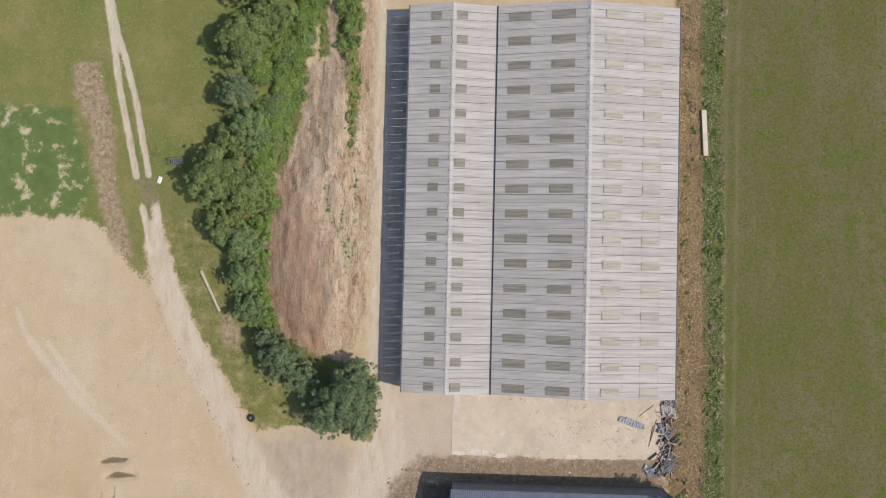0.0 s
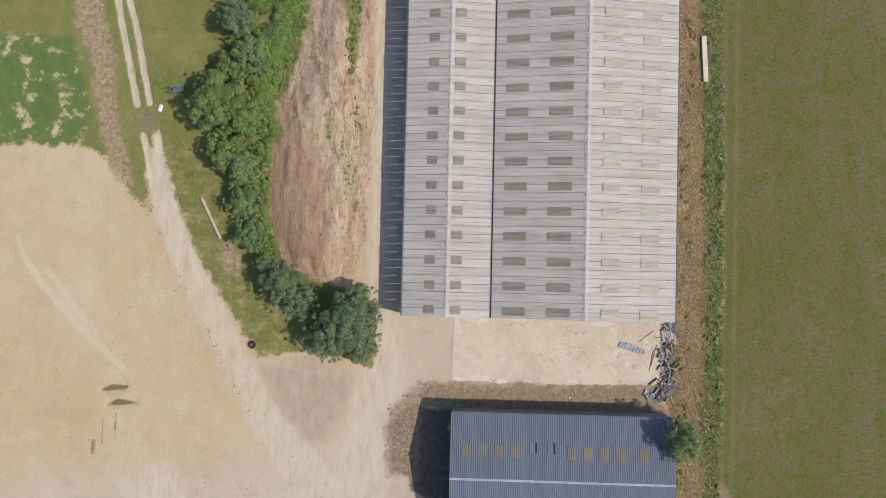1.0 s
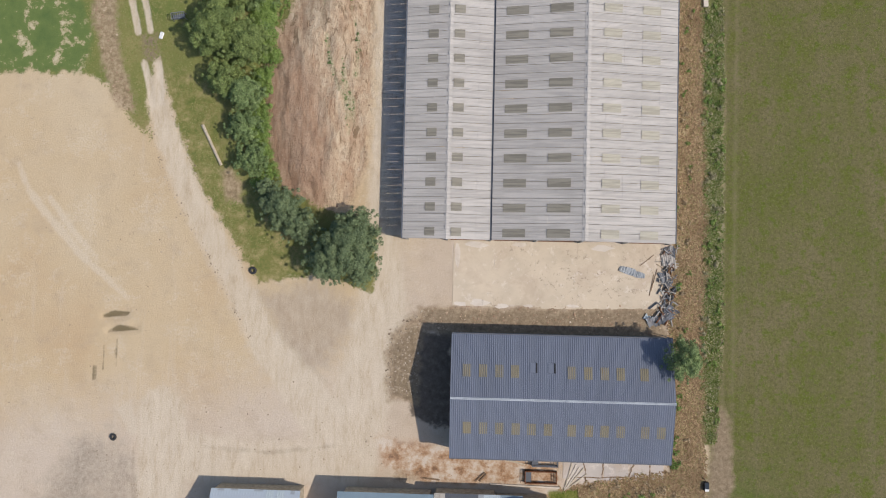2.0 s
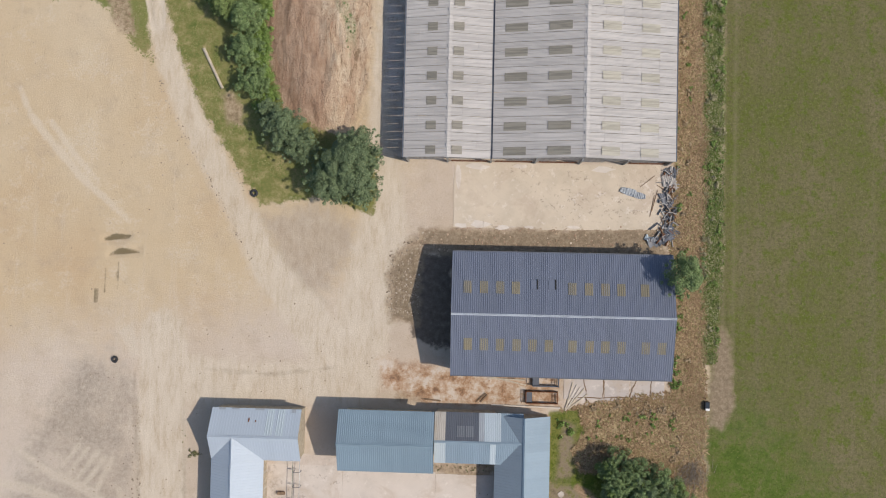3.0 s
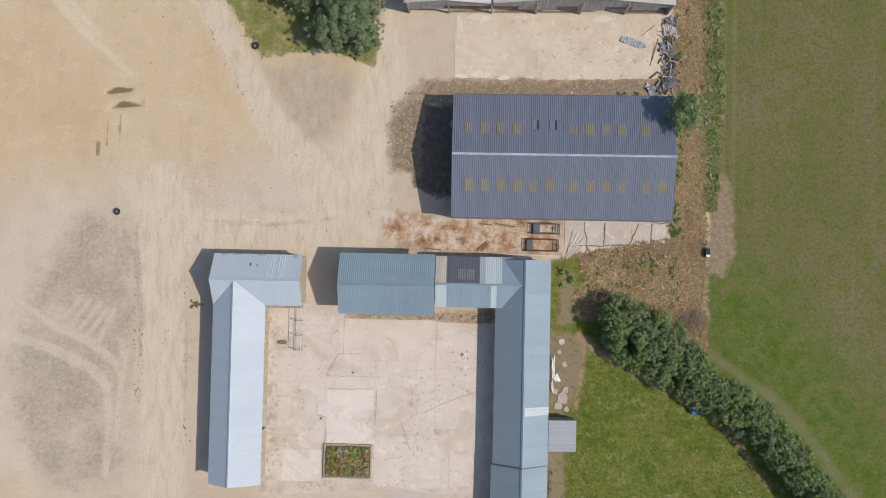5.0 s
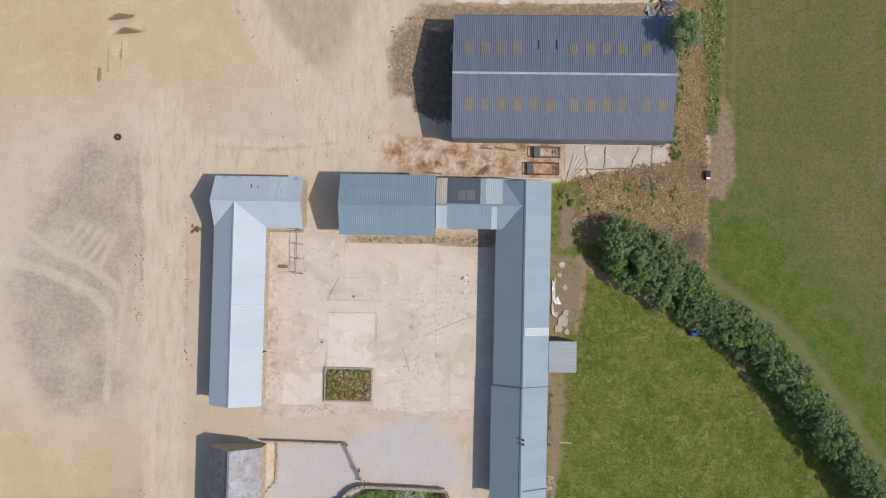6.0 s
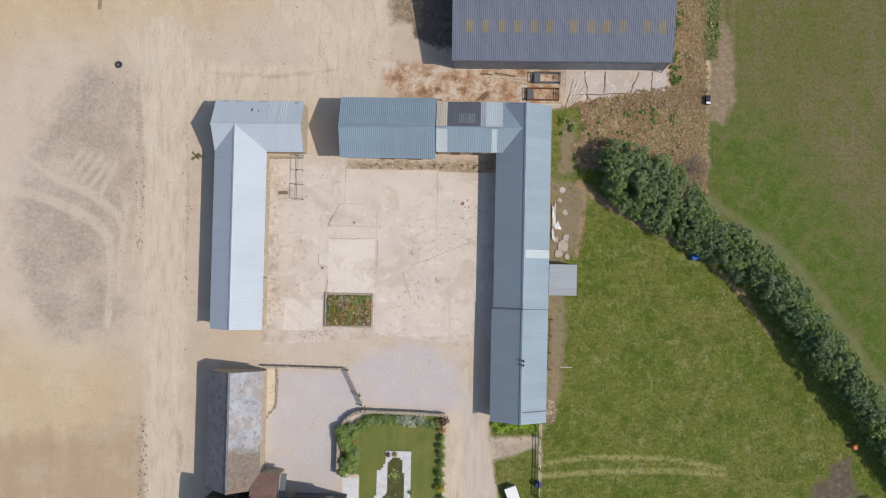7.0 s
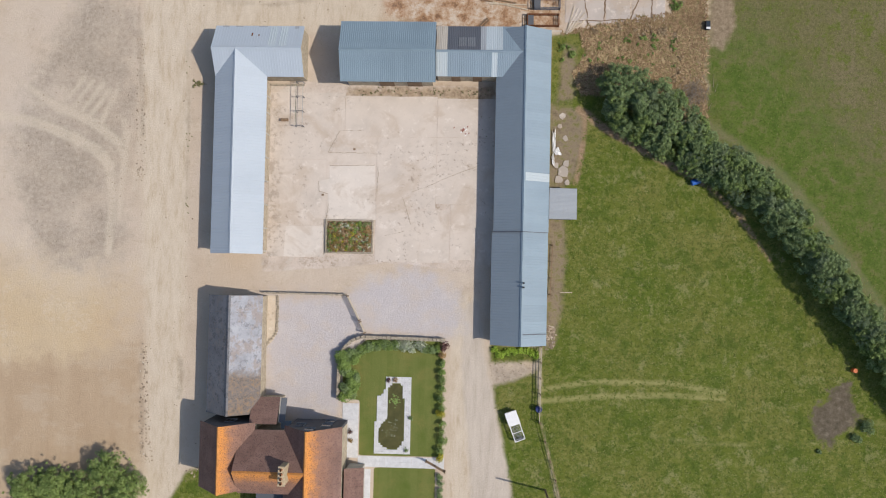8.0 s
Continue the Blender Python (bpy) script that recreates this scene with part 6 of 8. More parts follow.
MT_BANK = tuft_material("bank_blades", [(0.0, (0.13, 0.165, 0.042)), (0.5, (0.21, 0.22, 0.075)), (0.8, (0.26, 0.245, 0.1)), (1.0, (0.32, 0.28, 0.13))])


def off_ruts(x, y):
    return (band(x, y, RUTS) < -0.1) & (zone(x, y, EARTH[1:2] + HEAPS + LUSH) < 0)


def off_bare(x, y):
    return (zone(x, y, EARTH[6:7]) < -0.4) & (zone(x, y, MUD) < 0) & (zone(x, y, EARTH[8:9]) < 0)


tufts("meadow_grass", FIELD, 12000, 0.16, 0.05, MT_MEADOW, "rough olive meadow grass going to seed", 301, 0.4, lambda x, y: zone(x, y, SOIL[:1]) < -0.3, box_=(25, 62, -92, 40), patch=7.0)
tufts("paddock_grass", PADDOCK, 15000, 0.2, 0.1, MT_PADDOCK, "lush green paddock grass with paler patches", 302, 0.3, off_bare, (-1, 58, -108, -54), patch=6.0)
tufts("dry_grass", DRY, 17000, 0.36, 0.16, MT_DRY, "dead straw-coloured grass along the barn", 303, 0.1, lambda x, y: zone(x, y, PADDOCK[:3]) < 0, (6, 26, -56, 38), patch=3.0)
tufts("verge_weeds", VERGE, 16000, 0.2, 0.18, MT_VERGE, "lush green weeds along the field edge", 304, 0.0, box_=(23, 28, -38, 38), patch=2.5)
tufts("bank_grass", ROUGH_GRASS, 20000, 0.2, 0.07, MT_BANK, "dry and green rough grass on the bank", 305, 0.15, off_ruts, (-66, -15, -22, 38), patch=5.0)

# ------------------------------------------------------------------ garden
M_SLAB = plain("pale_paving", (0.60, 0.60, 0.60), 0.8, 0, 0.12, 2.0)
M_WALLTOP = plain("drystone_wall", (0.37, 0.32, 0.245), 0.95, 0, 0.35, 3.0)


def slabs(parent_name, label, cells, size, mat, at, thick=0.05):
    """Paving as single slabs. cells: (x, y) corners."""
    p = empty(parent_name, at, label, "paving", kind="structure")
    g = 0.008
    bm = box(g / 2, g / 2, 0, size - g / 2, size - g / 2, thick, 0.006)
    me = bpy.data.meshes.new("paving_slab")
    bm.to_mesh(me)
    bm.free()
    me.materials.append(mat)
    for x, y in cells:
        shared("paving_slab", me, Matrix.Translation((x, y, z_at(x + size / 2, y + size / 2) - 0.01)), p)


POND = [(-12.6, -87.7), (-12.2, -87.35), (-11.4, -87.3), (-11.0, -87.7), (-10.8, -90), (-10.75, -93.9), (-11.0, -94.7), (-11.6, -95.15), (-12.5, -95.2), (-13.3, -94.9), (-13.8, -94.2), (-13.85, -93.2), (-13.5, -92.3), (-12.9, -91.8), (-12.7, -91.0), (-12.75, -89.0)]
PONDPAVE = [(-12.9, -86.5), (-10.05, -86.5), (-9.95, -95.9), (-14.35, -95.9), (-14.35, -92.0), (-13.9, -91.6), (-13.9, -88.8), (-13.2, -88.6)]
cells = []
for i in range(19):
    for j in range(36):
        x, y = -14.6 + i * 0.26, -95.8 + j * 0.26
        c = (np.array([x + 0.13]), np.array([y + 0.13]))
        if polygon_distance(*c, PONDPAVE)[0] > -0.05 and polygon_distance(*c, POND)[0] < -0.06:
            cells.append((x, y))
slabs("pond_paving", "pale stone slabs laid round the garden pond", cells, 0.26, M_SLAB, (-12, -91, 0), 0.07)
cells = [(-18.3 + i * 0.66, -96.4 + j * 0.66) for i in range(3) for j in range(10)]
cells += [(-16.3 + i * 0.66, -97.45 + j * 0.66) for i in range(16) for j in range(2)]
cells += [(-16.0 + i * 0.66, -105.0 + j * 0.66) for i in range(2) for j in range(11)]
slabs("garden_path", "pale stone slab path between the lawns", cells, 0.66, M_SLAB, (-12, -97, 0))


def build_pond():
    m = Mat("pond_water", 0.06, 0, 0.5)
    c = m.ramp(m.noise(0.9, 4, 0.6), [(0.3, (0.06, 0.058, 0.018)), (0.7, (0.1, 0.092, 0.03))])
    m.colour(c)
    pond = empty("garden_pond", (-12.4, -91, 0), "dark brown garden pond with lilies", "pond")
    bm = bmesh.new()
    bm.faces.new([bm.verts.new((x, y, 0.045)) for x, y in POND])
    r = bmesh.ops.extrude_face_region(bm, geom=bm.faces[:])
    bmesh.ops.translate(bm, vec=(0, 0, -0.3), verts=[v for v in r["geom"] if isinstance(v, bmesh.types.BMVert)])
    bmesh.ops.recalc_face_normals(bm, faces=bm.faces[:])
    part("water", bm, m.m, pond)
    rs = np.random.RandomState(9)
    for cx, cy, n, spread in ((-11.85, -89.3, 46, 0.5), (-12.2, -92.3, 14, 0.9), (-12.3, -93.4, 9, 0.7)):
        bm = bmesh.new()
        for k in range(n):
            x, y = cx + rs.normal() * spread * 0.5, cy + rs.normal() * spread * 0.6
            bmesh.ops.create_cone(bm, cap_ends=True, segments=8, radius1=rs.uniform(0.05, 0.12) * (1.0 if spread < 0.6 else 0.6), radius2=0.04, depth=0.02, matrix=Matrix.Translation((x, y, 0.06 + 0.004 * (k % 5))))
        tagged(part("lily_patch", bm, M_LEAF_LIME if spread < 0.6 else M_WHITEFLOWER, pond), kind="stuff")


build_pond()


def stone_wall(name, pts, width, height, label, seed):
    """A rubble wall of single rounded stones in courses, with a rough top."""
    w = empty(name, (pts[0][0], pts[0][1], 0), label, "wall")
    rs = random.Random(seed)
    metas = []
    for k in range(4):
        bm = box(-0.24, -width / 2, 0, 0.24, width / 2, 0.24, 0.04)
        for v in bm.verts:
            v.co += Vector((rs.uniform(-0.03, 0.03), rs.uniform(-0.04, 0.04), rs.uniform(-0.02, 0.02)))
        me = bpy.data.meshes.new("stone")
        bm.to_mesh(me)
        bm.free()
        me.materials.append(M_WALLTOP)
        metas.append(me)
    courses = max(2, int(height / 0.25))
    bm = bmesh.new()
    for a, b in zip(pts[:-1], pts[1:]):
        d = Vector((b[0] - a[0], b[1] - a[1], 0))
        n = max(1, int(d.length / 0.48))
        ang = math.atan2(d.y, d.x)
        bm2 = Matrix.Translation(((a[0] + b[0]) / 2, (a[1] + b[1]) / 2, 0)) @ Matrix.Rotation(ang, 4, "Z")
        add_box(bm, -d.length / 2, -width * 0.4, -0.1, d.length / 2, width * 0.4, (courses - 1) * 0.25, 0, bm2)
        for i in range(n):
            p = Vector((a[0], a[1], 0)) + d * ((i + 0.5) / n)
            p.z = (courses - 1) * 0.25 - 0.02 + rs.uniform(-0.03, 0.03)
            shared("stone", metas[rs.randrange(4)], Matrix.Translation(p) @ Matrix.Rotation(ang + rs.uniform(-0.08, 0.08), 4, "Z"), w)
    part("wall_core", bm, M_WALLTOP, w)
    return w


stone_wall("yard_wall", [(-28.4, -76.5), (-18.1, -76.55)], 0.2, 0.8, "low drystone wall across the gravel yard", 3)
arc = [(-18.75 + 3.2 * (1 - math.cos(a)), -84.9 + 3.3 * math.sin(a)) for a in [i * math.pi / 16 for i in range(9)]]
stone_wall("garden_wall", [(-18.8, -89.3)] + arc + [(-12, -81.65), (-5.9, -81.75)], 0.36, 1.1, "curved stone garden wall topped with rough stones", 4)


def build_gate(name, a, b, label, h=1.1, rails=5, mat=None):
    g = empty(name, (a[0], a[1], 0), label, "gate")
    a, b = Vector((*a, 0)), Vector((*b, 0))
    m = mat or M_STEEL
    for p in (a, b):
        part("gate_post", bar_between(bmesh.new(), p + Vector((0, 0, -0.1)), p + Vector((0, 0, h + 0.25)), 0.16, round_=True), M_OLDWOOD, g)
    for i in range(rails):
        z = 0.2 + (h - 0.2) * i / (rails - 1)
        part("rail", bar_between(bmesh.new(), a + Vector((0, 0, z)), b + Vector((0, 0, z)), 0.06, 0.06), m, g)
    d = (b - a)
    for t in (0.03, 0.5, 0.97):
        part("stile", bar_between(bmesh.new(), a + d * t + Vector((0.02, 0.02, 0.15)), a + d * t + Vector((0.02, 0.02, h + 0.03)), 0.07, 0.05), m, g)
    return g


build_gate("field_gate", (-17.9, -76.7), (-16.4, -79.6), "timber five-bar gate leading to the gravel yard", mat=M_TIMBER)
build_gate("small_gate", (-16.3, -79.8), (-15.7, -81.1), "small timber side gate by the garden wall", mat=M_TIMBER)
build_gate("garden_gate", (-7.9, -96.4), (-5.6, -97.6), "narrow dark garden gate standing ajar", mat=M_OLDWOOD)

rnd = random.Random(8)
GARDEN = "garden shrubs"
for i in range(17):
    t = i / 16
    x, y = -17.9 + rnd.uniform(-0.5, 1.0), -83.6 - t * 5.4
    build_bush(x + rnd.uniform(-0.1, 0.7), y, rnd.uniform(0.6, 1.15), rnd.uniform(2.2, 3.2), M_LEAF_LIME if i % 3 else M_LEAF_HEDGE, "leafy green shrub inside the garden wall", 400 + i, "garden_shrub", "shrub", 60, 0.1, GARDEN)
for i in range(22):
    t = i / 21
    x, y = -17.2 + t * 10.4, -82.3 - rnd.uniform(0, 0.7) - (1.2 * (1 - t / 0.25) if t < 0.25 else 0)
    mat = M_WHITEFLOWER if 12 <= i <= 17 else (M_LEAF_LIME if i % 2 else M_LEAF_HEDGE)
    build_bush(x, y, rnd.uniform(0.6, 0.95), 1.0, mat, "border plant below the garden wall", 430 + i, "border_plant", "plant", 40, 0.09, "border plants")
for i in range(14):
    y = -82.6 - i * 1.03
    mat = M_YELLOW if i in (8, 13) else (M_PURPLE if i == 0 else (M_RUSSET if i == 1 else (M_LEAF_LIME if i % 2 else M_LEAF_HAZEL)))
    build_bush(-6.15 + rnd.uniform(-0.12, 0.2), y + rnd.uniform(-0.15, 0.15), rnd.uniform(0.45, 0.68), rnd.uniform(1.5, 2.1), mat, "clipped shrub in the border beside the drive", 470 + i, "border_shrub", "shrub", 60, 0.085, "border shrubs")
for i in range(8):
    build_bush(-6.3 + rnd.uniform(-0.15, 0.2), -98.3 - i * 0.8, 0.5, 0.9, M_LEAF_HEDGE, "dark shrub in the border beside the drive", 500 + i, "border_shrub", "shrub", 34, 0.10, "border shrubs")
for x, y, m in ((-12.6, -86.9, M_PURPLE), (-11.9, -86.8, M_RUSSET), (-10.4, -95.2, M_LEAF_HEDGE), (-9.9, -91.4, M_LEAF_HEDGE), (-17.3, -93.2, M_PURPLE), (-17.2, -94.3, M_RUSSET), (-15.9, -99.3, M_LEAF_HEDGE)):
    build_bush(x, y, 0.35, 0.6, m, "potted plant on the paving", int(x * -100), "potted_plant", "plant", 50, 0.07, "potted plants")
for i in range(11):
    build_bush(0.1 + i * 0.5, -83.2 + rnd.uniform(-0.5, 0.5), 0.5, 0.45, M_LEAF_ACID, "low lime-green ground cover against the gable", 520 + i, "ground_cover", "plant", 40, 0.10, "ground cover")

# courtyard flower bed
bed = empty("flower_bed", (-18, -69.4, 0), "overgrown rectangular flower bed with stone edging", "flower bed")
part("soil", box(-20.7, -71.3, -0.05, -15.2, -67.5, 0.16), M_OLDWOOD, bed)
for x0, y0, x1, y1 in ((-20.95, -71.5, -20.7, -67.3), (-15.2, -71.5, -14.98, -67.3), (-20.7, -71.5, -15.2, -71.28), (-20.7, -67.52, -15.2, -67.3)):
    part("edging", box(x0, y0, -0.05, x1, y1, 0.26, 0.03), M_WALLTOP, bed)
rs = np.random.RandomState(77)
for k, (mat, n) in enumerate(((M_RUSSET, 120), (M_LEAF_LIME, 80), (M_LEAF_HEDGE, 14), (M_DEADLEAF, 45), (M_WHITEFLOWER, 22), (M_YELLOW, 14))):
    cl = [(rs.uniform(-20.5, -15.4), rs.uniform(-71.1, -67.7), 0.2, rs.uniform(0.16, 0.34), rs.uniform(0.15, 0.3)) for _ in range(n)]
    v, f = leaf_cloud(cl, 60, 0.09, rs, -0.1)
    tagged(under(new("planting", quick_mesh("planting", v, f, mat)), bed), kind="stuff")

# ------------------------------------------------------------------ yard things
# galvanised hurdle pen beside the stable end
pen = empty("hurdle_pen", (-24.4, -53, 0), "galvanised hurdle pen on the concrete yard", "pen")
M_GREENPAINT = plain("worn_green_paint", (0.09, 0.14, 0.1), 0.6, 0.2, 0.3, 3.0)
for x, mt in ((-24.8, M_GREENPAINT), (-23.95, M_STEEL)):
    for z in (1.1,):
        part("rail", bar_between(bmesh.new(), (x, -50.5, z), (x, -55.9, z), 0.06, round_=True, seg=6), mt, pen)
for y in (-50.5, -52.3, -54.1, -55.9):
    for x in (-24.8, -23.95):
        part("post", bar_between(bmesh.new(), (x, y, 0), (x, y, 1.15), 0.07, round_=True, seg=6), M_DARK_TIN, pen)
    part("cross_rail", bar_between(bmesh.new(), (-24.8, y, 1.12), (-23.95, y, 1.12), 0.06, round_=True, seg=6), M_DARK_TIN, pen)
low = empty("yard_kerb", (-26.3, -50.7, 0), "low kerb wall at the foot of the stable", "kerb")
part("kerb", box(-28.2, -50.85, 0, -24.0, -50.6, 0.3, 0.02), M_WALLTOP, low)

M_SLABCONC = plain("pale_concrete", (0.615, 0.55, 0.465), 0.9, 0, 0.16, 0.9)
M_JOINT = plain("tar_joint", (0.40, 0.335, 0.26), 0.9, 0, 0.3, 2.0)
yard = empty("yard_slabs", (-18, -62, 0), "separately cast concrete slabs in the courtyard", "paving", kind="structure")


def flat_slab(pts, z0, z1, mat, parent, name="concrete_slab"):
    bm = bmesh.new()
    a = [bm.verts.new((x, y, z1)) for x, y in pts]
    b = [bm.verts.new((x, y, z0)) for x, y in pts]
    bm.faces.new(a)
    bm.faces.new(b[::-1])
    for i in range(len(a)):
        j = (i + 1) % len(a)
        bm.faces.new((a[j], a[i], b[i], b[j]))
    bmesh.ops.recalc_face_normals(bm, faces=bm.faces[:])
    return part(name, bm, mat, parent)


def yard_concrete(name, base, stain_edge=False):
    """Old cast concrete: pale worn patches, brown stains, fine pitting; each bay a little different."""
    m = Mat(name, 0.9, 0, 0.2)
    c = m.ramp(m.noise(0.3, 6, 0.62), [(0.32, tuple(v * 0.88 for v in base)), (0.5, base), (0.7, tuple(min(1, v * 1.07) for v in base))])
    c = m.mix(m.math("MULTIPLY", m.rand(), 0.22), c, tuple(v * 0.87 for v in base))
    c = m.mix(m.math("MULTIPLY", m.step(m.noise(0.22, 7, 0.68, "World", (1, 1, 1), 0.8), 0.49, 0.64), 0.55), c, (0.45, 0.36, 0.275))
    c = m.mix(m.math("MULTIPLY", m.math("MULTIPLY", m.step(m.noise(1.5, 7, 0.78), 0.55, 0.63), m.step(m.noise(0.14, 3, 0.5), 0.44, 0.6)), 0.75), c, (0.27, 0.215, 0.17))
    c = m.mix(m.math("MULTIPLY", m.step(m.noise(5.5, 6, 0.8), 0.6, 0.66), 0.4), c, (0.33, 0.27, 0.21))
    c = m.mix(m.math("MULTIPLY", m.step(m.noise(0.7, 7, 0.76), 0.56, 0.63), 0.4), c, (0.72, 0.66, 0.59))
    if stain_edge:
        sep = m.t.nodes.new("ShaderNodeSeparateXYZ")
        m.link(m.coords("World"), sep.inputs[0])
        trod = m.step(m.math("ADD", m.math("MULTIPLY", sep.outputs[0], -1.0), m.math("MULTIPLY", m.math("SUBTRACT", m.noise(0.5, 5, 0.7), 0.5), 4.0)), 26.4, 27.6)
        c = m.mix(m.math("MULTIPLY", m.math("MULTIPLY", trod, m.step(m.noise(0.8, 7, 0.7), 0.44, 0.6)), 0.6), c, (0.29, 0.235, 0.185))
    m.colour(c).bump(m.noise(9.0, 4), 0.01, 0.3)
    return m.m


M_YARDCONC = yard_concrete("courtyard_concrete", (0.575, 0.503, 0.43), True)
M_APRON = yard_concrete("apron_concrete", (0.565, 0.48, 0.37))
M_GREYCONC = yard_concrete("grey_concrete", (0.475, 0.425, 0.385))
M_DULLCONC = yard_concrete("dirty_concrete", (0.40, 0.355, 0.305))
M_NEWCONC = yard_concrete("paler_concrete", (0.625, 0.562, 0.492))


def bay(x0, y0, x1, y1, top, mat, parent, rs):
    """A cast bay with slightly uneven edges."""
    pts = []
    for (ax, ay), (bx, by) in (((x0, y0), (x1, y0)), ((x1, y0), (x1, y1)), ((x1, y1), (x0, y1)), ((x0, y1), (x0, y0))):
        n = max(2, int(max(abs(bx - ax), abs(by - ay)) / 0.9))
        for k in range(n):
            f = k / n
            j = 0.0 if k == 0 else rs.uniform(-0.035, 0.035)
            pts.append((ax + (bx - ax) * f + (j if ax == bx else 0), ay + (by - ay) * f + (j if ay == by else 0)))
    return flat_slab(pts, -0.05, top, mat, parent, "concrete_bay")


brs = random.Random(31)
BAYS = ((-28.15, -59.9, -18.85, -51.6), (-18.78, -56.98, -7.45, -52.0), (-7.38, -56.98, -0.25, -52.2), (-28.15, -67.95, -21.0, -59.95), (-20.93, -67.3, -14.85, -57.05),
        (-14.78, -65.9, -7.45, -57.05), (-7.38, -65.2, -0.25, -57.05), (-14.78, -72.4, -5.65, -65.97), (-5.58, -72.0, -2.35, -65.27), (-2.28, -72.6, -0.25, -65.27),
        (-28.15, -72.0, -21.0, -68.02))
for b in BAYS:
    bay(*b, 0.036 + brs.uniform(-0.004, 0.004), M_YARDCONC, yard, brs)
for i in range(5):
    bay(-5.9 + i * 5.06, -21.9 + brs.uniform(-0.25, 0.2), -0.855 + i * 5.06, -13.9, 0.036 + brs.uniform(-0.006, 0.006), M_APRON, yard, brs)
for cx, cy, w, l in ((-5.0, -21.7, 0.8, 0.3), (-2.6, -21.5, 1.3, 0.45), (0.2, -21.9, 0.9, 0.3), (3.4, -21.8, 0.7, 0.25), (-5.4, -15.6, 0.35, 1.6), (-3.0, -14.4, 1.6, 0.4), (2.2, -14.3, 1.1, 0.3), (12.4, -14.5, 1.5, 0.4), (8.8, -21.7, 0.8, 0.22)):
    flat_slab([(cx + w * brs.uniform(0.6, 1.2) * math.cos(k * 6.283 / 9), cy + l * brs.uniform(0.6, 1.25) * math.sin(k * 6.283 / 9)) for k in range(9)], -0.05, 0.048 + brs.uniform(0, 0.006), M_NEWCONC, yard, "worn_patch")
for x0, x1 in ((8.0, 12.75), (12.95, 15.9), (16.15, 18.45), (18.6, 20.1)):
    bay(x0, -42.7 + brs.uniform(-0.15, 0.15), x1, -39.3, 0.04, M_GREYCONC, yard, brs)
flat_slab([(-21.9, -62.6), (-20.6, -62.3), (-20.6, -60.7), (-15.0, -60.6), (-14.75, -67.3), (-20.6, -67.3), (-20.7, -64.1), (-21.8, -63.8)], -0.05, 0.055, M_NEWCONC, yard)
flat_slab([(-20.8, -59.0), (-15.1, -59.0), (-16.6, -56.3), (-19.5, -56.4)], -0.05, 0.06, M_YARDCONC, yard)
flat_slab([(-26.1, -72.0), (-21.4, -72.0), (-21.3, -68.2), (-25.9, -68.2)], -0.05, 0.05, M_NEWCONC, yard)
bm = bmesh.new()
for (ax, ay), (bx, by) in (((-10.4, -63.8), (-2.2, -60.4)), ((-11.5, -64.5), (-10.4, -67.8)), ((-13.6, -69.2), (-11.2, -68.6)), ((-21.2, -67.3), (-21.1, -71.7)), ((-20.9, -67.2), (-20.6, -65.4)), ((-14.6, -60.6), (-14.65, -64.4)), ((-20.85, -59.05), (-19.5, -56.35)), ((-19.5, -56.35), (-16.5, -56.25)), ((-20.8, -59.06), (-15.1, -59.06)), ((-20.6, -60.66), (-15.0, -60.56)), ((-21.95, -62.6), (-21.85, -63.85)), ((-21.85, -63.85), (-20.72, -64.15))):
    n = 9
    last = (ax, ay)
    for i in range(1, n + 1):
        p = (ax + (bx - ax) * i / n + rnd.uniform(-0.06, 0.06), ay + (by - ay) * i / n + rnd.uniform(-0.06, 0.06))
        bar_between(bm, (*last, 0.05), (*p, 0.05), rnd.uniform(0.02, 0.08), 0.03)
        last = p
part("crack", bm, M_JOINT, yard)
bm = bmesh.new()
for (ax, ay), (bx, by) in (((12.9, -39.6), (12.7, -42.4)), ((16.9, -39.6), (15.7, -42.6)), ((18.6, -39.6), (18.4, -42.4)), ((10.4, -39.5), (10.8, -42.9)), ((8.6, -42.6), (18.5, -42.2))):
    last = (ax, ay)
    for i in range(1, 9):
        p = (ax + (bx - ax) * i / 8 + rnd.uniform(-0.12, 0.12), ay + (by - ay) * i / 8 + rnd.uniform(-0.12, 0.12))
        bar_between(bm, (*last, 0.036), (*p, 0.036), rnd.uniform(0.06, 0.2), 0.03)
        last = p
part("weedy_crack", bm, M_OLDWOOD, yard)
# drain and stray bits in the yard
for x, y in ((-17.6, -58.6), (-21.4, -64.3)):
    bm = box(x - 0.14, y - 0.12, 0.0, x + 0.15, y + 0.13, 0.075, 0.01)
    ob = new("drain_cover", bpy.data.meshes.new("drain_cover"))
    bm.to_mesh(ob.data)
    bm.free()
    ob.data.materials.append(M_OLDWOOD)
    tagged(ob, "small rusted drain cover in the concrete", "drain cover", "drain covers")


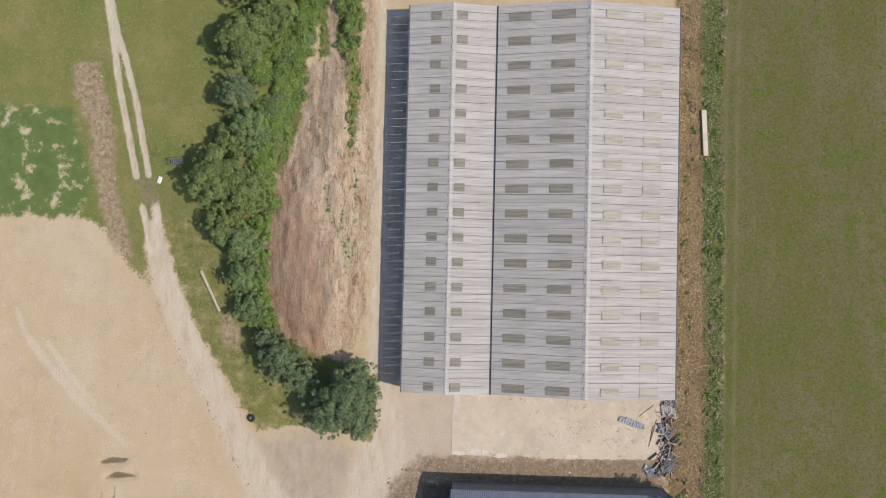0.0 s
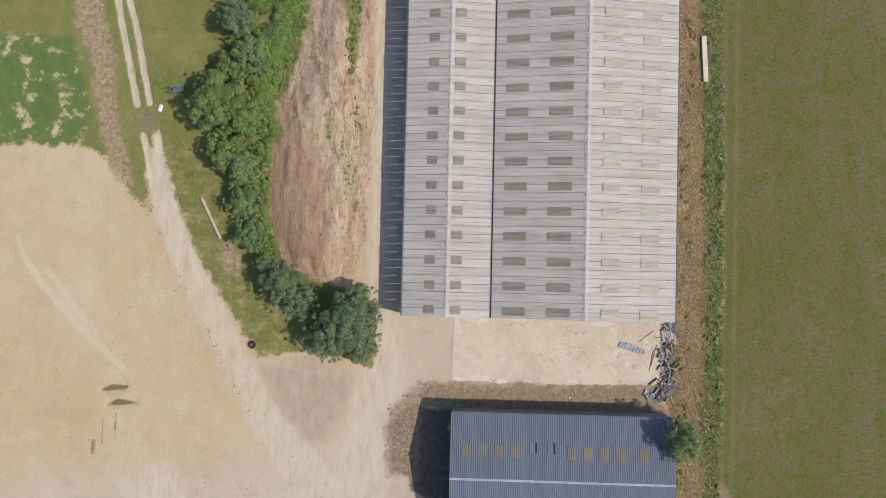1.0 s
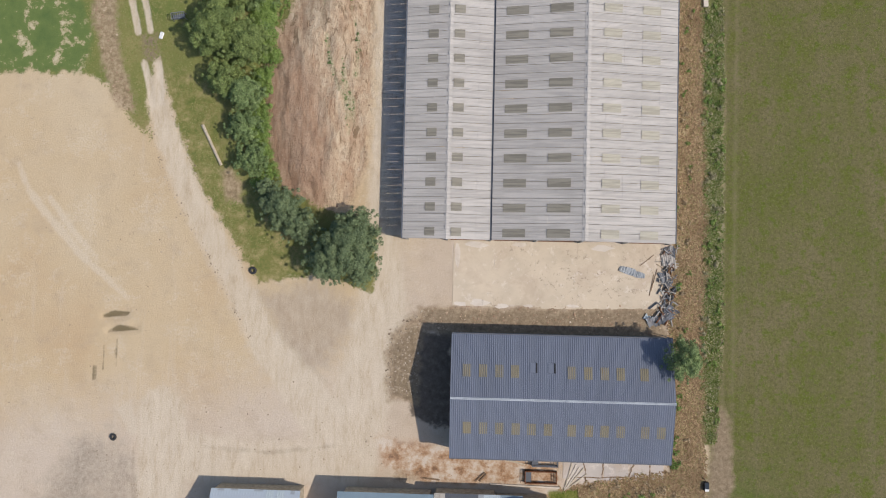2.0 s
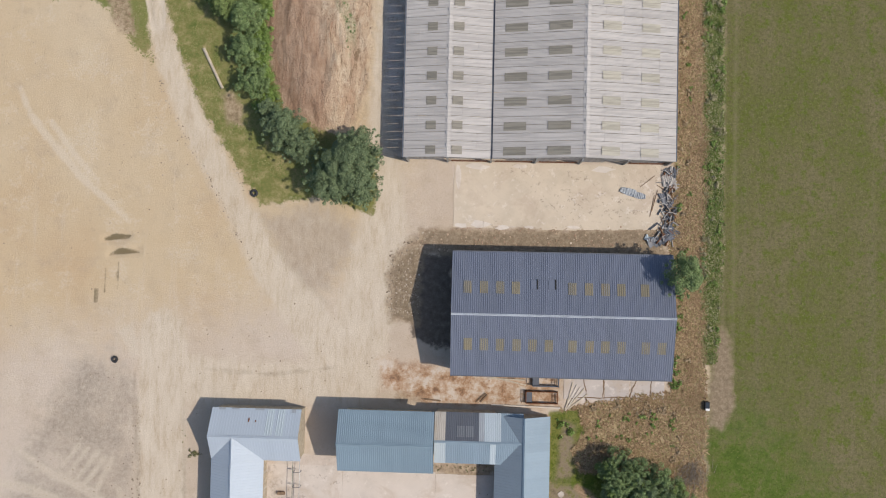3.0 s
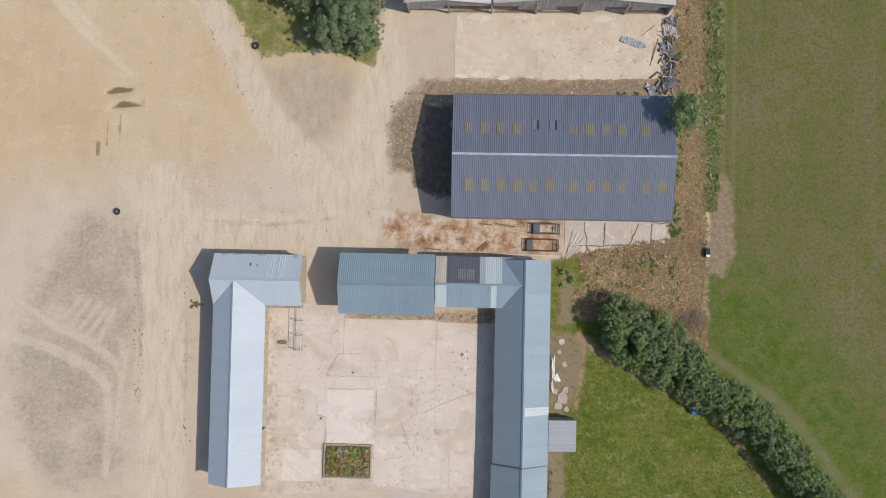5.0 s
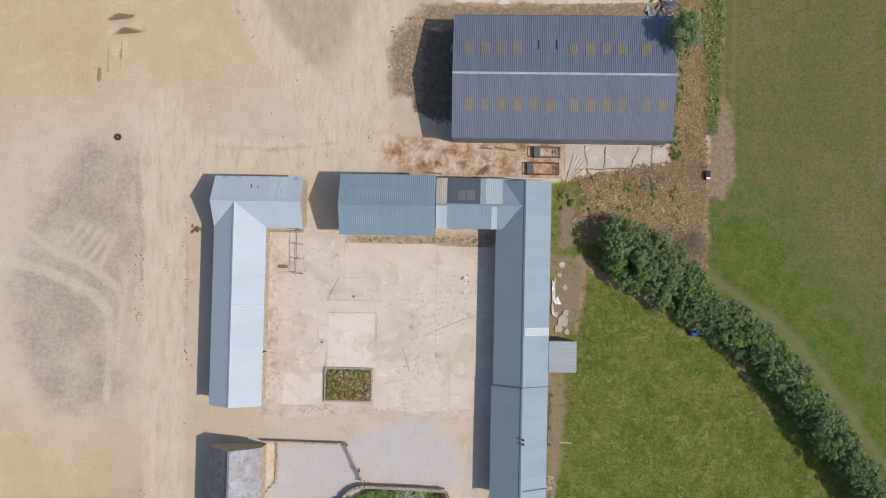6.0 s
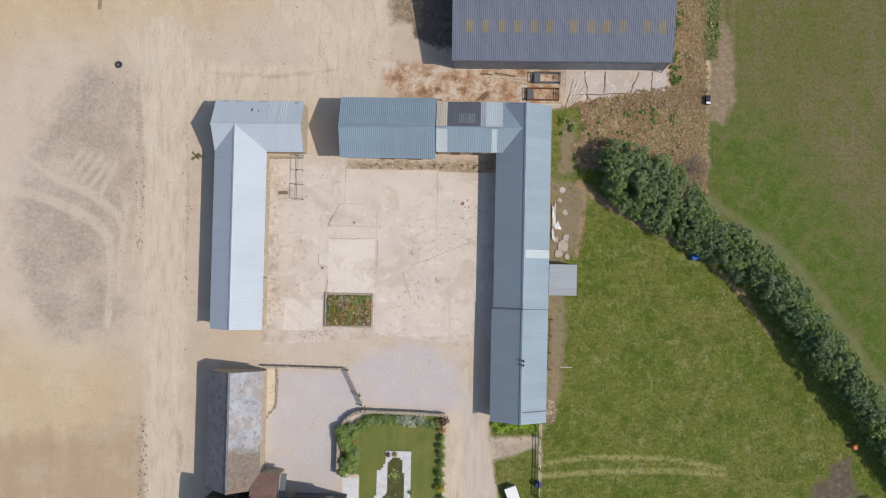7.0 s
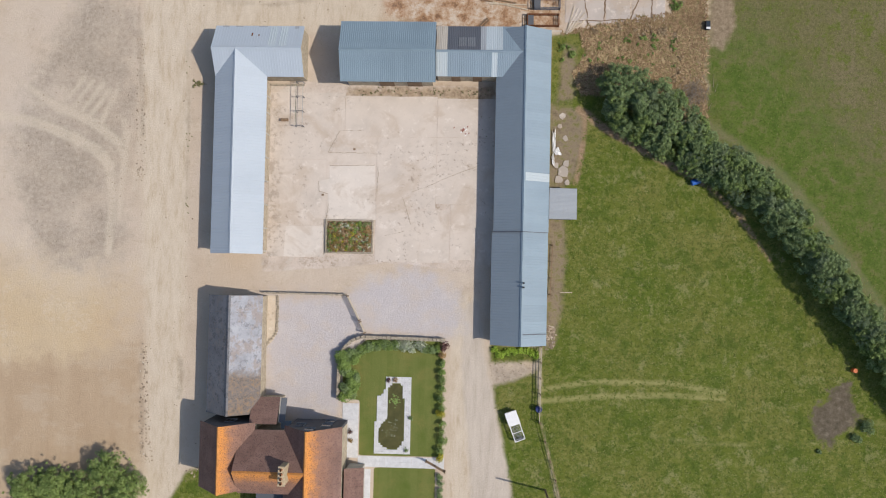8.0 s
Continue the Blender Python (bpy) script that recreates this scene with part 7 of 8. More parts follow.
def tyre(x, y, R, label):
    bm = bmesh.new()
    for i in range(20):
        for j in range(8):
            a, b = i / 20 * 2 * math.pi, j / 8 * 2 * math.pi
            bm.verts.new(((R - 0.16 + 0.15 * math.cos(b)) * math.cos(a), (R - 0.16 + 0.15 * math.cos(b)) * math.sin(a), 0.16 + 0.16 * math.sin(b)))
    bm.verts.ensure_lookup_table()
    for i in range(20):
        for j in range(8):
            k = lambda p, q: bm.verts[(p % 20) * 8 + q % 8]
            bm.faces.new((k(i, j), k(i + 1, j), k(i + 1, j + 1), k(i, j + 1)))
    bmesh.ops.recalc_face_normals(bm, faces=bm.faces[:])
    ob = new("tyre", bpy.data.meshes.new("tyre"))
    bm.to_mesh(ob.data)
    bm.free()
    ob.data.materials.append(M_RUBBER)
    ob.location = (x, y, z_at(x, y))
    tagged(ob, label, "tyre", "old tyres")


tyre(-30.8, -18.2, 0.5, "old tractor tyre lying at the track edge")
tyre(-47.75, -39.3, 0.45, "old tyre lying on grey hardcore")
for x, y, r in ((20.6, -20.4, 0.42), (21.0, -19.5, 0.36), (20.1, -19.4, 0.34)):
    tyre(x, y, r, "old tyre on the scrap heap")


def beam(name, a, b, w, h, mat, label, category="timber", group="", round_=False):
    za, zb = z_at(*a), z_at(*b)
    bm = bar_between(bmesh.new(), (*a, za + h / 2 - 0.01), (*b, zb + h / 2 - 0.01), w, h, round_)
    ob = new(name, bpy.data.meshes.new(name))
    bm.to_mesh(ob.data)
    bm.free()
    ob.data.materials.append(mat)
    return tagged(ob, label, category, group)


beam("concrete_beam", (24.15, 21.0), (24.45, 15.4), 0.55, 0.4, M_SLABCONC, "pale concrete beam lying in the verge", "beam")
beam("log_pole", (-37.7, -0.1), (-35.2, -5.1), 0.4, 0.35, M_TIMBER, "bleached pole lying on the grass bank", "pole", round_=True)
M_BLUE = plain("blue_plastic", (0.03, 0.13, 0.46), 0.4, 0, 0.12, 3.0)
M_ORANGE = plain("orange_plastic", (0.6, 0.14, 0.03), 0.5, 0, 0.12, 3.0)


def drum(name, x, y, r, h, mat, label, lying=0.0):
    d = empty(name, (x, y, z_at(x, y)), label, "drum")
    m = Matrix.Translation((x, y, z_at(x, y) + (r if lying else h / 2)))
    if lying:
        m = m @ Matrix.Rotation(lying, 4, "Z") @ Matrix.Rotation(math.pi / 2, 4, "Y")
    bm = bmesh.new()
    bmesh.ops.create_cone(bm, cap_ends=True, segments=18, radius1=r, radius2=r, depth=h, matrix=m)
    part("barrel", bm, mat, d)
    bm = bmesh.new()
    for z in (-0.3, 0.0, 0.3):
        bmesh.ops.create_cone(bm, cap_ends=True, segments=18, radius1=r * 1.05, radius2=r * 1.05, depth=h * 0.05, matrix=m @ Matrix.Translation((0, 0, z * h * 1.2)))
    part("hoop", bm, mat, d)


drum("blue_drum", 23.96, -62.0, 0.36, 1.05, M_BLUE, "blue plastic drum lying by the hedge", 0.3)
drum("blue_bin", 5.55, -89.8, 0.36, 0.9, plain("dark_blue_plastic", (0.035, 0.05, 0.16), 0.4, 0, 0.1, 3.0), "dark blue plastic drum by the gate")
drum("orange_drum", 42.8, -84.2, 0.27, 0.7, M_ORANGE, "faded orange drum under the hedge")

# water trough in the meadow
tr = empty("water_trough", (25.2, -42.9, 0), "black and white water trough in the meadow", "trough")
bm = box(24.9, -43.5, 0, 25.45, -42.45, 0.55, 0.03)
part("tank", bm, M_RUBBER, tr)
part("water", box(24.98, -43.2, 0.55, 25.37, -42.53, 0.556), M_GLASS, tr)
part("ballcock_cover", box(24.93, -43.49, 0.55, 25.42, -43.24, 0.62, 0.01), M_PAINTWHITE, tr)
part("stake", bar_between(bmesh.new(), (24.8, -42.0, -0.1), (24.8, -42.0, 1.2), 0.08, round_=True), M_OLDWOOD, tr)

# white salt bag near the track
bag = new("feed_bag", bpy.data.meshes.new("feed_bag"))
bm = box(-0.25, -0.45, 0, 0.25, 0.45, 0.22, 0.08)
bm.to_mesh(bag.data)
bm.free()
bag.data.materials.append(M_PAINTWHITE)
bag.matrix_basis = Matrix.Translation((-43.35, 11.2, z_at(-43.35, 11.2))) @ Matrix.Rotation(-0.3, 4, "Z")
tagged(bag, "crumpled white feed bag beside the track", "bag")


# hen coop with wire run
def build_coop():
    m = Matrix.Translation((2.75, -91.85, 0.0)) @ Matrix.Rotation(math.radians(20.5), 4, "Z")
    c = empty("hen_coop", (2.75, -91.85, 0), "white-roofed hen coop with a wire run", "hen coop")
    part("house", box(-0.62, 0.25, 0.0, 0.62, 1.75, 0.95, 0.02, m), M_TIMBER, c)
    part("roof", box(-0.72, 0.15, 0.97, 0.72, 1.85, 1.05, 0.03, m), M_PAINTWHITE, c)
    for x in (-0.62, 0.62):
        part("run_rail", box(x - 0.04, -1.75, 0.82, x + 0.04, 0.24, 0.9, 0, m), M_PAINTWHITE, c)
        part("run_rail", box(x - 0.04, -1.75, 0.0, x + 0.04, 0.24, 0.08, 0, m), M_PAINTWHITE, c)
    part("run_end", box(-0.66, -1.83, 0.0, 0.66, -1.75, 0.9, 0, m), M_PAINTWHITE, c)
    part("run_brace", box(-0.58, -0.8, 0.82, 0.58, -0.74, 0.88, 0, m), M_PAINTWHITE, c)
    bm = bmesh.new()
    for i in range(9):
        x = -0.54 + i * 0.135
        bar_between(bm, m @ Vector((x, -1.75, 0.86)), m @ Vector((x, 0.24, 0.86)), 0.02)
    for j in range(14):
        y = -1.7 + j * 0.145
        bar_between(bm, m @ Vector((-0.58, y, 0.865)), m @ Vector((0.58, y, 0.865)), 0.02)
    part("wire_mesh", bm, M_STEEL, c)


build_coop()


# post-and-rail fence along the paddock
def build_fence(name, pts, label, step=1.8, rails=3, h=1.15, mat=None, w=0.09):
    f = empty(name, (pts[0][0], pts[0][1], 0), label, "fence")
    for a, b in zip(pts[:-1], pts[1:]):
        d = Vector((b[0] - a[0], b[1] - a[1], 0))
        n = max(1, int(round(d.length / step)))
        for i in range(n + 1):
            p = Vector((a[0], a[1], 0)) + d * (i / n)
            part("post", box(p.x - 0.06, p.y - 0.06, -0.1, p.x + 0.06, p.y + 0.06, h + 0.08, 0.01), mat or M_OLDWOOD, f)
        for k in range(rails):
            z = h * (k + 1) / rails - 0.1
            part("rail", bar_between(bmesh.new(), (a[0], a[1], z), (b[0], b[1], z), 0.04, w), mat or M_TIMBER, f)


build_fence("paddock_fence", [(5.75, -82.3), (5.7, -88.0), (5.65, -91.3)], "post-and-rail fence by the end of the range", w=0.12)
build_fence("wire_fence", [(5.75, -91.5), (8.4, -100.6), (10.5, -107)], "low weathered fence beside the drive", 2.4, 2, 0.75, M_OLDWOOD, 0.06)
build_fence("scrap_fence", [(6.7, -76), (6.9, -70)], "short leaning fence behind the range", 2.0, 2, 0.8, M_OLDWOOD, 0.06)
pole = empty("utility_pole", (6.55, -99.6, 0), "wooden utility pole beside the drive", "pole")
part("shaft", bar_between(bmesh.new(), (6.55, -99.6, -0.2), (6.55, -99.6, 6.9), 0.26, 0.2, True, 10), M_OLDWOOD, pole)
part("cross_arm", bar_between(bmesh.new(), (6.2, -99.6, 6.6), (6.9, -99.6, 6.6), 0.1, 0.08), M_OLDWOOD, pole)
beam("fallen_post", (7.9, -75.7), (9.4, -75.7), 0.1, 0.1, M_TIMBER, "thin pale post lying in the grass", "post")


# scrap behind the steel shed: cages, rails and bundled pipes
def build_crate(name, x0, y0, x1, y1, h, mat, label):
    c = empty(name, ((x0 + x1) / 2, (y0 + y1) / 2, 0), label, "crate")
    for x in (x0, x1):
        for y in (y0, y1):
            part("corner_post", box(x - 0.05, y - 0.05, 0, x + 0.05, y + 0.05, h, 0.01), mat, c)
    for z in (0.15, h * 0.55, h):
        for a, b in (((x0, y0), (x1, y0)), ((x1, y0), (x1, y1)), ((x1, y1), (x0, y1)), ((x0, y1), (x0, y0))):
            part("bar", bar_between(bmesh.new(), (*a, z), (*b, z), 0.08, 0.06), mat, c)
    part("plate", box(x0 + 0.05, y0 + 0.05, 0.0, x0 + 0.75, y1 - 0.05, h * 0.5, 0.02), M_DARK_TIN, c)


build_crate("steel_cage", 4.2, -41.1, 7.3, -39.9, 0.9, M_DARK_TIN, "open steel cage trailer behind the shed")
build_crate("rusty_trailer", 3.4, -43.2, 7.2, -41.8, 0.7, M_RUST, "rusty flat trailer with low sides")
for i, (a, b) in enumerate((((8.2, -44.1), (9.1, -40.6)), ((8.3, -44.0), (10.0, -41.2)), ((8.4, -43.9), (10.5, -41.3)), ((8.2, -43.8), (9.6, -40.9)), ((8.5, -43.9), (10.9, -42.0)))):
    beam("roof_purlin", a, b, 0.13, 0.12, M_SLABCONC if i % 2 else M_TIMBER, "pale purlin in a loose fan behind the shed", "purlin", "loose purlins")
for i, (a, b) in enumerate((((-2.4, -39.95), (-0.9, -40.1)), ((-0.9, -40.2), (3.4, -41.1)), ((-1.2, -40.4), (3.3, -40.5)), ((-0.5, -39.9), (2.0, -40.3)), ((-2.6, -43.3), (-1.5, -42.2)), ((-2.1, -43.3), (-1.3, -42.4)), ((-9.1, -43.1), (-7.0, -43.3)))):
    beam("old_timber", a, b, 0.16, 0.14, M_TIMBER if i in (1, 2) else M_OLDWOOD, "weathered timber on rusty ground by the shed", "timber", "loose timbers")
beam("long_pipe", (-0.8, -43.6), (7.6, -43.75), 0.22, 0.22, M_SLABCONC, "long pale pipe along the range", "pipe", round_=True)


M_DULL = sheet_material("dull_scrap_tin", (0.17, 0.18, 0.2), 0.6, 0.2, 0.6, (2, 2, 1), (0.2, 0.14, 0.1))


def crumpled(name, x, y, w, l, rot, mat, label, seed, bend=0.35):
    """A bent and torn sheet of tin."""
    rs = np.random.RandomState(seed)
    n, k = 13, 6
    bm = bmesh.new()
    g = {}
    for i in range(n):
        for j in range(k):
            u, v = i / (n - 1) - 0.5, j / (k - 1) - 0.5
            z = 0.14 + bend * 0.5 * math.sin(u * 5 + seed) * v + 0.05 * (i % 2) + rs.uniform(0, 0.08)
            g[i, j] = bm.verts.new((u * w + rs.uniform(-0.03, 0.03), v * l * (1 + 0.3 * math.sin(u * 3 + seed)), z))
    for i in range(n - 1):
        for j in range(k - 1):
            bm.faces.new((g[i, j], g[i + 1, j], g[i + 1, j + 1], g[i, j + 1]))
    r = bmesh.ops.extrude_face_region(bm, geom=bm.faces[:])
    bmesh.ops.translate(bm, vec=(0, 0, -0.02), verts=[v for v in r["geom"] if isinstance(v, bmesh.types.BMVert)])
    bmesh.ops.recalc_face_normals(bm, faces=bm.faces[:])
    ob = new(name, bpy.data.meshes.new(name))
    bm.to_mesh(ob.data)
    bm.free()
    ob.data.materials.append(mat)
    ob.matrix_basis = Matrix.Translation((x, y, z_at(x, y) - 0.04)) @ Matrix.Rotation(rot, 4, "Z")
    tagged(ob, label, "scrap sheet", "scrap tin")


crumpled("scrap_sheet", 15.4, -17.2, 2.0, 0.7, -0.28, M_GREY_TIN, "bent grey roofing sheet lying on the apron", 1)
crumpled("scrap_sheet", 16.9, -17.7, 1.3, 0.6, -0.2, M_GREY_TIN, "torn end of grey sheeting on the apron", 2)
crumpled("scrap_sheet", 20.1, -18.2, 1.2, 1.8, 0.5, M_DULL, "blue-grey tin sheet on the scrap heap", 3)
crumpled("scrap_sheet", 19.4, -23.0, 3.2, 1.4, 0.45, M_DULL, "large crumpled grey sheet by the shed corner", 4, 0.9)
crumpled("scrap_sheet", 17.9, -22.9, 0.9, 0.9, -0.6, M_CLEAR, "white folded sheet by the shed corner", 5, 0.9)
crumpled("scrap_sheet", 20.3, -15.6, 1.6, 2.4, 0.2, M_BOARD, "weathered grey panel on the scrap heap", 6)
crumpled("scrap_sheet", 20.7, -22.2, 1.5, 1.3, 0.9, M_DARK_TIN, "dark twisted sheet on the scrap heap", 7, 0.7)
for i in range(170):
    y = rnd.uniform(-23.4, -14.4)
    x = 20.3 + rnd.gauss(0, 0.55) - (0.5 if y < -21 else 0.0)
    a = rnd.uniform(0, 3.14)
    L = rnd.uniform(0.25, 1.3)
    beam("scrap_length", (x - L / 2 * math.cos(a), y - L / 2 * math.sin(a)), (x + L / 2 * math.cos(a), y + L / 2 * math.sin(a)), rnd.uniform(0.04, 0.12), rnd.uniform(0.06, 0.4),
         rnd.choice((M_DARK_TIN, M_DARK_TIN, M_OLDWOOD, M_RUST, M_STEEL, M_BOARD, M_BOARD)), "broken length of scrap on the heap beside the barn", "scrap", "scrap heap pieces")
for a, b in (((18.3, -19.6), (19.0, -16.9)), ((18.1, -20.2), (18.6, -17.6)), ((16.9, -16.6), (18.6, -15.2))):
    beam("scrap_rail", a, b, 0.07, 0.08, M_OLDWOOD, "weathered rail on the apron edge", "scrap", "scrap heap pieces")

# white rubbish and paving behind the east range
for i, (x, y, w, l, r) in enumerate(((6.9, -57.4, 0.35, 3.2, 0.03), (7.3, -58.6, 0.7, 0.9, 0.4), (6.8, -59.6, 0.3, 1.2, 0.1))):
    crumpled("plastic_sheet", x, y, w, l, r, M_PAINTWHITE, "white plastic sheeting dumped behind the range", 30 + i, 0.2)
back = empty("back_slabs", (8, -60, 0), "broken concrete slabs behind the range", "paving", kind="structure")
srs = random.Random(17)
for cx, cy, r in ((8.0, -61.0, 0.75), (7.5, -62.0, 0.5), (8.4, -60.0, 0.45), (7.9, -54.2, 0.45), (7.6, -55.4, 0.3), (8.3, -56.9, 0.35), (7.2, -60.2, 0.4), (8.6, -62.3, 0.35)):
    n = 8
    flat_slab([(cx + r * srs.uniform(0.65, 1.15) * math.cos(k * 6.283 / n), cy + r * srs.uniform(0.65, 1.2) * math.sin(k * 6.283 / n)) for k in range(n)], -0.05, 0.08 + srs.uniform(0, 0.03), M_DULLCONC, back)

# stones and rubble
def rubble(name, polys, count, size, mat, label, seed, box_):
    rs = np.random.RandomState(seed)
    V, F = [], []
    base = 0
    oct_v = np.array([(1, 0, 0), (0, 1, 0), (-1, 0, 0), (0, -1, 0), (0, 0, 0.8), (0.7, 0.7, 0.4), (-0.7, 0.6, 0.5), (0.5, -0.7, 0.45)])
    oct_f = np.array([(0, 5, 4), (5, 1, 4), (1, 6, 4), (6, 2, 4), (2, 3, 4), (3, 7, 4), (7, 0, 4)])
    ax, ay = rs.uniform(box_[0], box_[1], count * 12), rs.uniform(box_[2], box_[3], count * 12)
    ok = np.nonzero(zone(ax, ay, polys) > 0)[0][:count]
    az = ground_height(ax[ok], ay[ok])
    for x, y, z in zip(ax[ok], ay[ok], az):
        s = size * rs.uniform(0.4, 1.7) ** 1.5
        a = rs.uniform(0, 6.28)
        c, d = math.cos(a), math.sin(a)
        v = oct_v * np.array([1, rs.uniform(0.6, 1), 0.8]) * s * rs.uniform(0.8, 1.2, (8, 1))
        v = np.stack([v[:, 0] * c - v[:, 1] * d + x, v[:, 0] * d + v[:, 1] * c + y, v[:, 2] + z], 1)
        V.append(v)
        F.append(oct_f + base * 8)
        base += 1
    ob = new(name, quick_mesh(name, np.concatenate(V), np.concatenate(F), mat))
    return tagged(ob, label, "rubble", kind="stuff")


def stone_material():
    m = Mat("loose_stone", 0.9, 0, 0.2)
    c = m.ramp(m.island(), [(0.0, (0.16, 0.12, 0.085)), (0.5, (0.34, 0.275, 0.2)), (0.9, (0.4, 0.33, 0.25)), (1.0, (0.48, 0.42, 0.34))])
    m.colour(c).bump(m.noise(12, 3), 0.01, 0.5)
    return m.m


M_STONES = stone_material()
M_TWIG = plain("dead_branches", (0.27, 0.225, 0.175), 0.9, 0, 0.3, 3.0)
M_CLODS = tuft_material("spoil_clods", [(0.0, (0.24, 0.15, 0.1)), (0.6, (0.37, 0.26, 0.18)), (0.95, (0.48, 0.37, 0.26)), (1.0, (0.6, 0.52, 0.42))])
rubble("rubble_bank", [[(-13.6, -25), (-10.2, -22.6), (-8.5, -22.4), (-9.7, -25), (-9.9, -33), (-13.8, -33.6), (-14.0, -28.5)]], 420, 0.075, M_STONES, "stony rubble at the end of the steel shed", 601, (-14.5, -8, -34, -22))
rubble("earth_clods", [EARTH[0]], 420, 0.07, M_CLODS, "clods and stones in the rough earth strip", 602, (-10, 20, -25.2, -21.5))
rubble("yard_stones", [[(-40, -36), (-20, -30), (-12, -36), (-8, -43), (-38, -43)]], 110, 0.055, M_STONES, "stones scattered on the sandy yard", 603, (-40, -8, -43, -30))
rubble("spoil_stones", MOUND, 500, 0.06, M_CLODS, "stones scattered over the reddish spoil heap", 604, (-31, -16, -12, 26))
rubble("track_stones", [[(-46, -38), (-37, -38), (-36, -100), (-45, -100)]], 150, 0.05, M_STONES, "stones along the farm track", 605, (-46, -36, -100, -38))
rubble("field_stones", [[(-64, 4), (-46, 0), (-33, -24), (-36, -36), (-64, -40)]], 140, 0.05, M_STONES, "scattered stones on the bare soil", 606, (-64, -33, -40, 5))
rubble("rust_debris", [EARTH[2]], 130, 0.06, M_CLODS, "broken stone and debris on rusty ground", 607, (-13, 8, -43.5, -39.2))
rubble("hardcore", GREY, 420, 0.05, M_STONES, "loose grey hardcore stones on the compacted ground", 608, (-62, -44, -72, -39))
rubble("corner_rubble", [[(-43.7, -83), (-42.9, -83), (-42.2, -95), (-41.6, -97.6), (-43.2, -98), (-43.6, -94)], [(-38, -98.8), (-36, -97.9), (-34.6, -98.6), (-36, -99.6)]], 260, 0.085, M_STONES, "pale stones along the field corner and track edge", 609, (-44, -34, -100, -82))
rubble("gable_gravel", [[(-0.6, -84.4), (4.9, -84.6), (4.6, -85.3), (2.4, -86.4), (0.1, -87.0)]], 220, 0.04, M_STONES, "pale gravel spread beside the drive", 616, (-1, 5, -89, -84))
rubble("heap_by_house", [[(6.2, -83), (7.6, -82), (7.4, -80), (6.4, -79.6)]], 60, 0.13, M_STONES, "small heap of stones by the fence", 610, (6, 8, -84, -79))
rubble("kerb_debris", [[(-45.4, -45), (-44.3, -45), (-43.8, -63), (-44.9, -63)]], 150, 0.07, M_STONES, "stones and clods along the track edge", 611, (-46, -43, -64, -44))
rubble("track_crumbs", [[(-45.3, 2), (-43.0, -6.1), (-40.0, -11.8), (-34.9, -20.1), (-30.9, -27.5), (-30.3, -27.2), (-34.3, -19.8), (-39.3, -11.4), (-42.4, -5.9), (-44.7, 2.2)], [(-41.6, 2), (-38.6, -5), (-35.5, -11), (-31.4, -18), (-31.9, -18.4), (-36.1, -11.4), (-39.2, -5.3), (-42.2, 1.8)]], 300, 0.06, M_STONES, "clods and stones pushed to the track edges", 612, (-46, -30, -28, 3))
rubble("soil_clods", [EARTH[1]], 260, 0.07, M_CLODS, "clods in the brown scraped strip of soil", 613, (-56, -45, 1, 26))
rs = np.random.RandomState(77)
bm = bmesh.new()
for i in range(190):
    x, y = 23.4 + rs.normal() * 0.9, -51.4 + rs.normal() * 1.0
    a, L = rs.uniform(0.6, 2.2) + (0.5 if x > 24 else -0.4), rs.uniform(0.5, 1.7)
    z = 0.06 + 0.4 * max(0.0, 1 - math.hypot(x - 23.4, y + 51.4) / 2.2) * rs.uniform(0.3, 1)
    bar_between(bm, (x - L / 2 * math.cos(a), y - L / 2 * math.sin(a), z), (x + L / 2 * math.cos(a), y + L / 2 * math.sin(a), max(0.04, z + rs.uniform(-0.12, 0.12))), 0.05, 0.02, True, 4)
me = bpy.data.meshes.new("brushwood")
bm.to_mesh(me)
bm.free()
me.materials.append(M_TWIG)
tagged(new("brushwood", me), "grey cut branches heaped beside the hedge", "brushwood", kind="stuff")
for x, y, r, h in ((44.4, -90.9, 0.9, 1.3), (43.1, -92.3, 0.7, 1.0), (38.8, -94.0, 0.35, 0.5)):
    build_bush(x, y, r, h, M_LEAF_HEDGE, "small dark bush beside the bare patch", int(x * 10), density=90, size=0.08, group="bushes by the bare patch")
for x, y, r in ((9.0, -46.6, 0.55), (7.8, -45.6, 0.4)):
    build_bush(x, y, r, 0.6, M_LEAF_LIME, "low green weed bush behind the shed", int(x * 10), density=90, size=0.08, group="weed bushes")
rubble("wall_rubble", [[(-28.2, -77.2), (-27.2, -77.2), (-26.9, -80), (-27.2, -83.4), (-28.2, -83.6)]], 150, 0.085, M_SLABCONC, "pale fallen stones along the stone barn", 614, (-28.3, -26.8, -84, -77))
trough = empty("pen_trough", (-26.3, -55.1, 0), "small rusty feed trough in the stable yard", "trough")
part("bowl", box(-26.8, -55.25, 0.0, -25.9, -54.95, 0.3, 0.04), M_RUST, trough)
part("lip", box(-26.84, -55.29, 0.3, -25.86, -54.91, 0.33, 0.01), M_OLDWOOD, trough)

